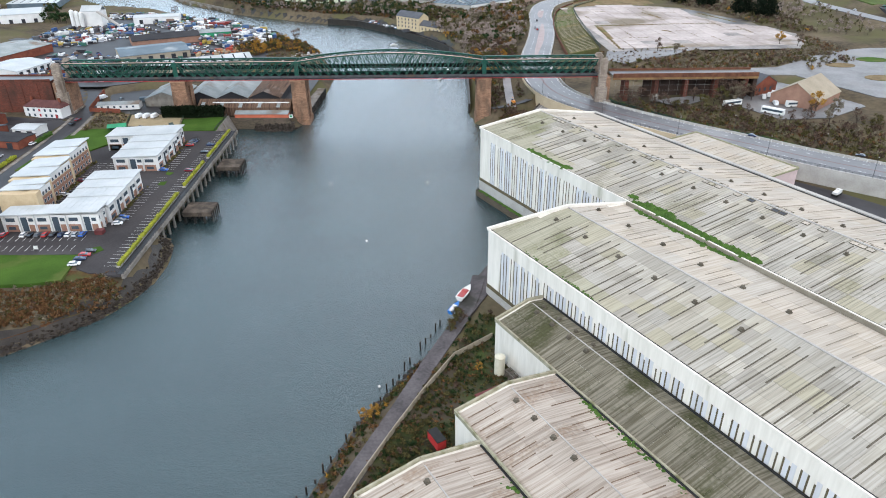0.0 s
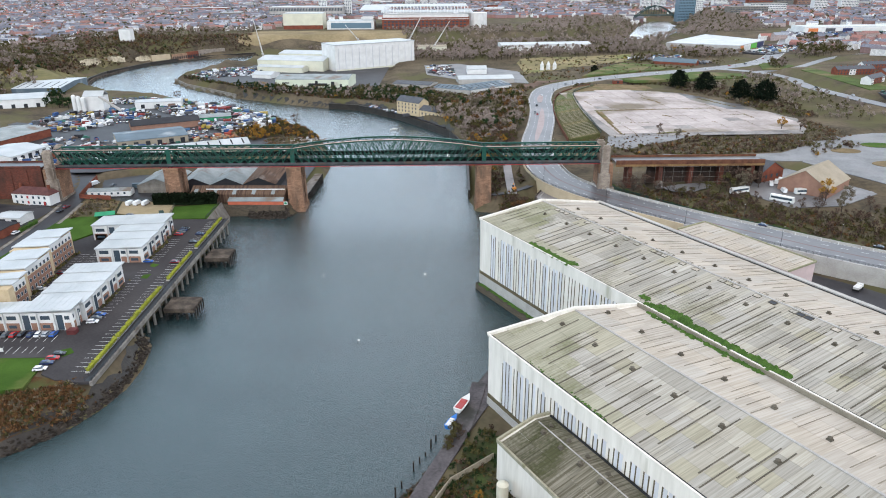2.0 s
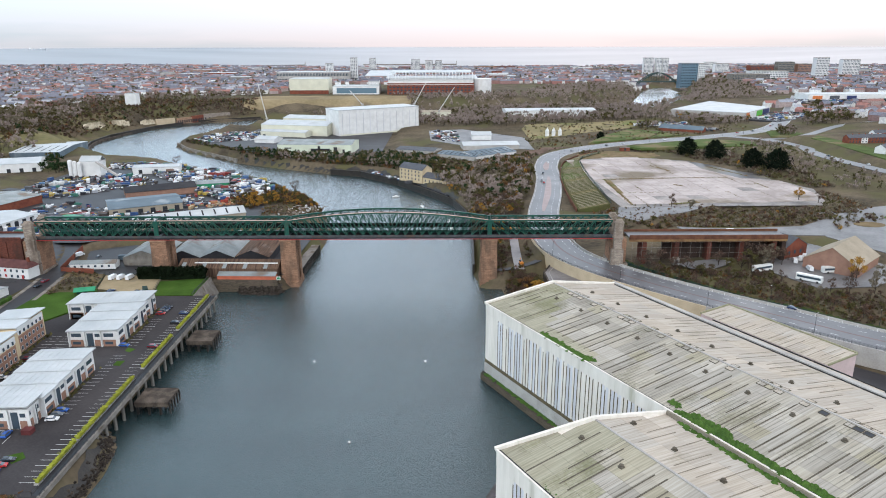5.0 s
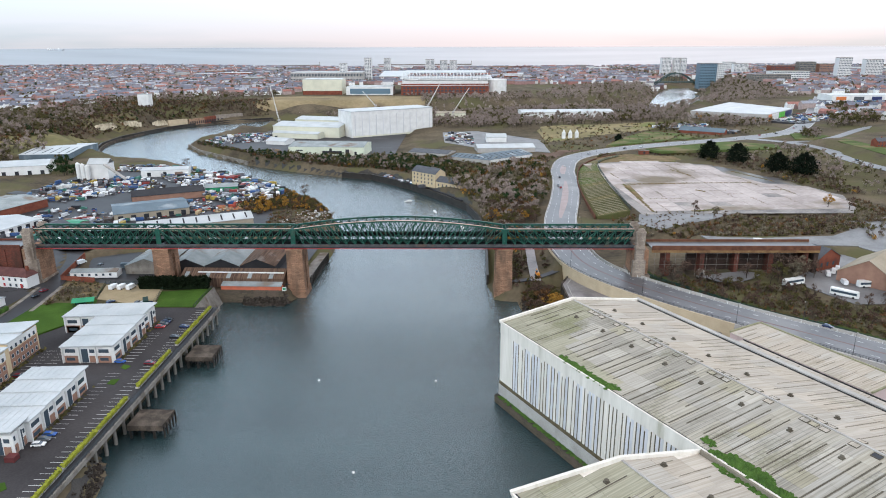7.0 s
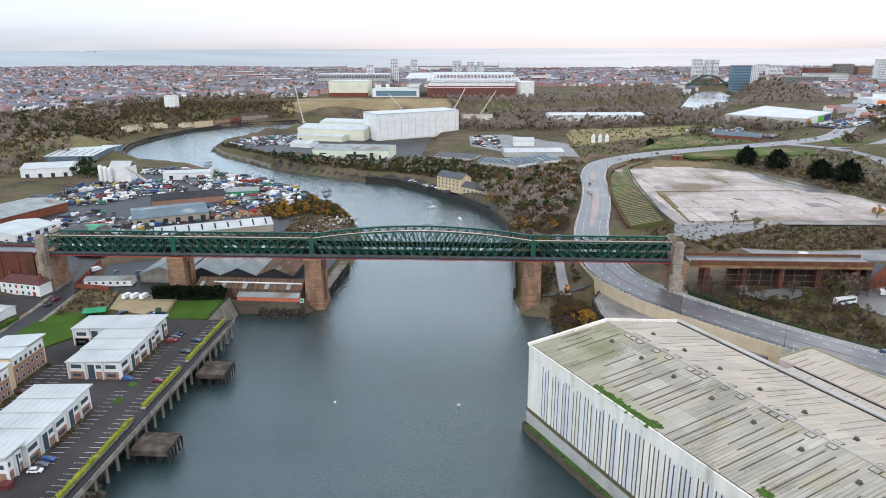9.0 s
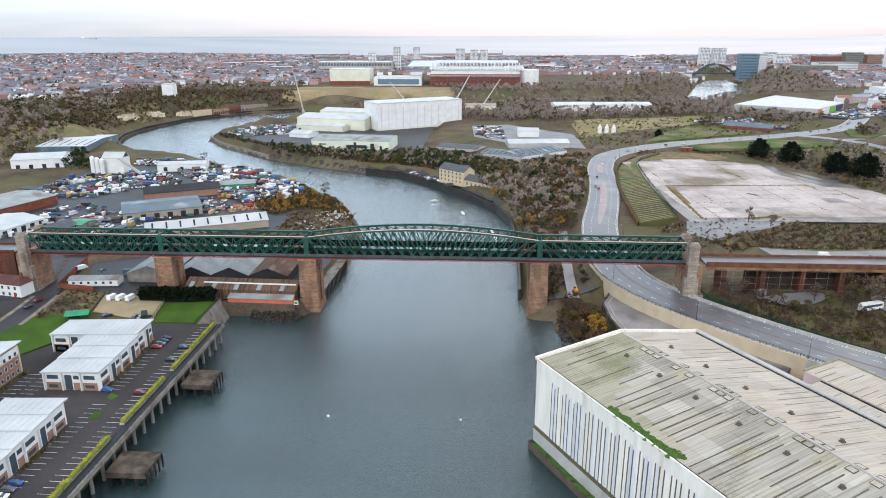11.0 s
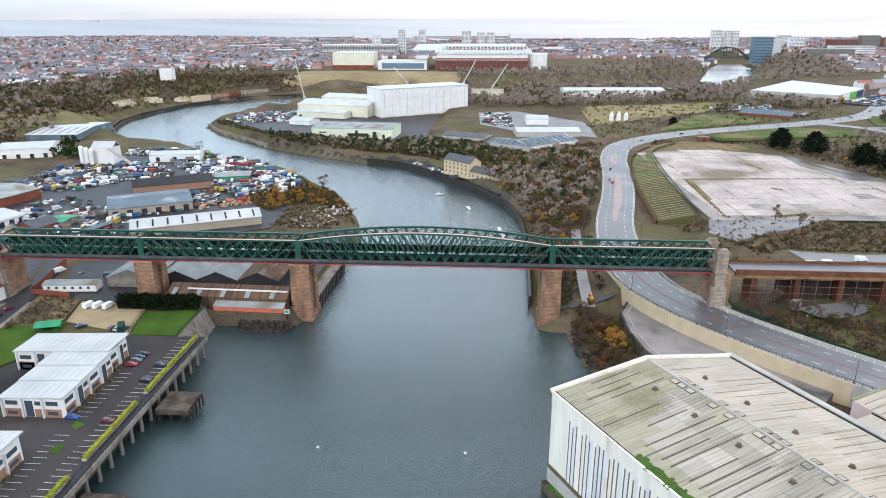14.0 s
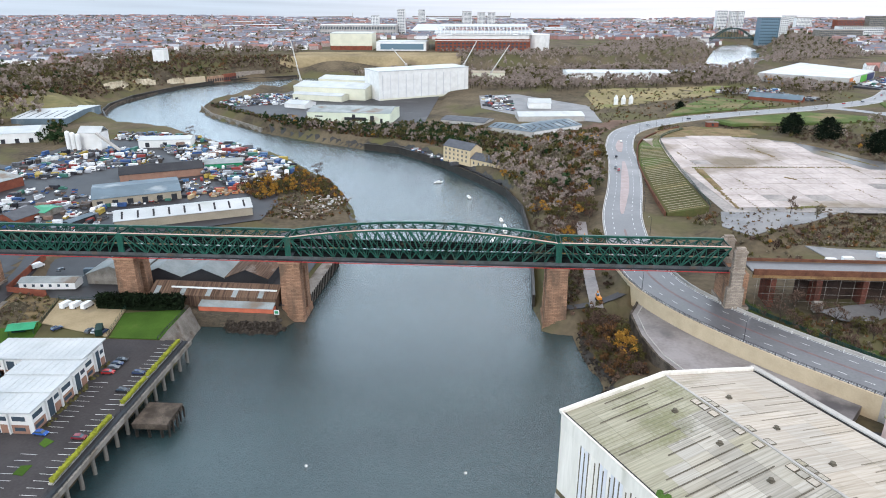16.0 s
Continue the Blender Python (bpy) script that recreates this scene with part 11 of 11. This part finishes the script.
scrub("rank weeds and bushes beside the riverside track", [(3, 180), (-9, 158), (-30, 114), (-58, 40), (-20, 40), (-12, 110), (2, 140), (13, 168), (16, 180)], 1.6, 32, {"olive": 5, "twig": 2, "russet": 0.7, "green": 4}, 0.25, 0.7, ([(p[0], p[1]) for p in side_points(TRACK, -2.7)] + [(p[0], p[1]) for p in side_points(TRACK, 2.7)][::-1],))
scrub("brown scrub on the roadside slope", [(104, 378), (130, 360), (165, 332), (240, 270), (300, 240), (300, 330), (236, 350), (210, 344), (180, 344), (168, 370), (120, 386)], 3.2, 33, {"twig": 5, "olive": 4, "pale": 2}, 0.5, 1.1)
scrub("brown scrub round the cleared site", [(126, 498), (168, 500), (272, 500), (292, 470), (240, 440), (140, 430), (110, 440)], 4.2, 34, {"pale": 4, "olive": 4, "twig": 4, "autumn": 0.15}, 0.6, 1.3, ([(142, 424), (184, 428), (240, 428), (252, 472), (226, 455), (184, 450), (142, 454)], [(124, 503), (114, 476), (127, 459), (146, 474), (165, 484), (188, 505)]))
scrub("low scrub on the bank beyond the slabs", [(243, 706), (288, 565), (310, 560), (318, 690), (262, 745), (150, 758), (142, 734), (180, 758), (236, 736)], 4.0, 35, {"twig": 5, "pale": 4, "olive": 3, "autumn": 0.15}, 0.7, 1.4)
scrub("scrub under the bridge beside the pier", [(24, 392), (34, 392), (40, 410), (56, 414), (62, 440), (30, 440), (24, 425)], 2.6, 36, {"twig": 5, "olive": 3, "pale": 2}, 0.5, 1.0, AVOIDTRACK)
scrub("brown undergrowth beneath the autumn trees", [(35, 392), (37, 366), (43, 348), (57, 350), (55, 372), (54, 392), (44, 402)], 1.8, 37, {"twig": 6, "olive": 3, "russet": 4}, 0.5, 1.0)
scrub("orange and brown bushes on the headland", [(-165, 556), (-145, 606), (-112, 590), (-86, 552), (-100, 545), (-122, 548), (-138, 528)], 2.4, 38, {"autumn": 2, "olive": 5, "twig": 3, "russet": 3}, 0.7, 1.3)
scrub("heath and scrub on the river cliffs", [(-470, 900), (-478, 1010), (-452, 1120), (-410, 1200), (-320, 1262), (-330, 1310), (-460, 1230), (-520, 1130), (-560, 980), (-500, 840)], 5.0, 39, {"twig": 6, "olive": 3, "pale": 2}, 0.8, 1.6)
scrub("tussocks and bramble beside the street", [(-176, 368), (-180, 390), (-200, 392), (-196, 356)], 2.0, 40, {"pale": 6, "olive": 2, "twig": 2}, 0.35, 0.7)
scrub("low bushes between the trees and the depot", [(-10, 690), (40, 705), (100, 720), (100, 760), (84, 765), (36, 725), (0, 745)], 4.0, 41, {"olive": 5, "pale": 3, "twig": 3}, 0.7, 1.3)
scrub("scrub along the headland shore", [(-325, 918), (-300, 885), (-220, 806), (-205, 815), (-285, 892), (-315, 930)], 3.2, 42, {"olive": 5, "green": 3, "twig": 3}, 0.7, 1.2)


def boulders(label, line, count, size, seed, lift=0.0, wide=1.6):
    """Broken rocks heaped along a shore line, as one thing of kind stuff."""
    rng = np.random.default_rng(seed)
    base = np.array([(x, y, z) for x in (-1, 1) for y in (-1, 1) for z in (-0.7, 0.7)], float)
    quad = [(0, 1, 3, 2), (4, 6, 7, 5), (0, 4, 5, 1), (2, 3, 7, 6), (0, 2, 6, 4), (1, 5, 7, 3)]
    verts, faces = [], []
    p = [np.array(q, float) for q in line]
    spots = []
    for _ in range(count):
        k = rng.integers(len(p) - 1)
        spots.append(p[k] + (p[k + 1] - p[k]) * rng.random() + rng.normal(0, wide, 2))
    heights = np.maximum(land_height(np.array([c[0] for c in spots]), np.array([c[1] for c in spots])), -0.5) + lift
    for c, h in zip(spots, heights):
        s = size * rng.uniform(0.3, 1.1)
        v = base * rng.uniform(0.6, 1.15, (8, 3)) * s
        a = rng.uniform(0, 6.28)
        R = np.array(((math.cos(a), -math.sin(a), 0), (math.sin(a), math.cos(a), 0), (0, 0, 1)))
        n = len(verts)
        verts += (v @ R.T + (c[0], c[1], h + 0.1 * s)).tolist()
        faces += [tuple(n + i for i in q) for q in quad]
    return tagged(from_arrays("shore_rocks", verts, faces, M_ROCK), label, "rocks", kind="stuff")


boulders("dark broken rocks along the muddy river edge", [(-150, 157), (-134.8, 167.5), (-120, 179.5), (-112.6, 188.5), (-107.5, 199), (-105, 209), (-104.8, 221), (-106.2, 233), (-110, 242)], 1300, 0.5, 61, 0.0, 1.0)
boulders("dark stone rubble at the foot of the bridge pier", [(-103, 385), (-92, 381.5), (-85, 383)], 420, 0.8, 62, 0.4, 1.6)
boulders("dark stones along the bank below the trees", [(35, 386), (37, 365), (42, 349), (34, 333)], 200, 0.55, 63, 0.0, 0.8)
boulders("dark stones along the bank by the boats", [(15.5, 210), (2, 178), (-11, 156), (-24, 134)], 240, 0.5, 64, 0.0, 0.7)


def heath(label, poly, spacing, seed, mix, smin=2.2, smax=4.6, avoid=()):
    """Rough ground cover: low clumps of heath, bramble and thorn over a wide stretch."""
    px, py, rng = scatter(poly, spacing, seed, avoid)
    stuff_of("heath", label, TUFTS, px, py, rng, mix, smin, smax, "heath")


heath("bramble and thorn heath on the west hillside", [(-640, 700), (-470, 780), (-470, 900), (-480, 1000), (-475, 1110), (-420, 1210), (-330, 1270), (-330, 1330), (-520, 1260), (-660, 1120), (-760, 900)], 6.0, 71, {"twig": 5, "olive": 4, "pale": 3, "russet": 2, "green": 1})
heath("low brown cover on the headland slopes", [(-232, 795), (-170, 766), (-60, 712), (-30, 680), (30, 640), (80, 715), (-40, 800), (-110, 775), (-215, 822)], 4.5, 72, {"twig": 4, "olive": 4, "russet": 3, "green": 2}, 1.4, 3.0)
heath("weedy clumps over the open field by the depot", [(110, 760), (160, 800), (330, 880), (420, 950), (340, 1040), (120, 1000), (105, 900)], 9.0, 73, {"pale": 5, "olive": 3, "russet": 2}, 1.2, 2.6)
heath("brown grass clumps round the cleared site", [(104, 500), (118, 470), (128, 455), (150, 455), (190, 452), (232, 458), (300, 500), (292, 552), (266, 500), (190, 500), (160, 480), (128, 464), (120, 480), (122, 500)], 2.6, 74, {"pale": 5, "olive": 3, "russet": 3, "twig": 2}, 1.0, 2.4, ([(124, 503), (114, 476), (127, 459), (146, 474), (165, 484), (188, 505)],))
heath("brown weeds breaking through the wet tarmac", [(124, 506), (116, 474), (127, 459), (146, 473), (165, 483), (190, 503), (186, 508)], 4.4, 77, {"pale": 5, "russet": 3, "twig": 2}, 0.6, 1.6)
heath("rough clumps on the slope beside the viaduct", [(104, 380), (130, 360), (165, 332), (240, 272), (250, 300), (212, 340), (178, 344), (166, 368), (130, 384)], 2.4, 75, {"russet": 4, "olive": 4, "pale": 2, "twig": 3}, 0.8, 1.8)
heath("weeds and rubbish on the low headland", [(-128, 498), (-92, 502), (-82, 520), (-86, 548), (-112, 560), (-130, 530)], 2.4, 76, {"olive": 4, "pale": 3, "russet": 3, "twig": 3}, 0.7, 1.6)
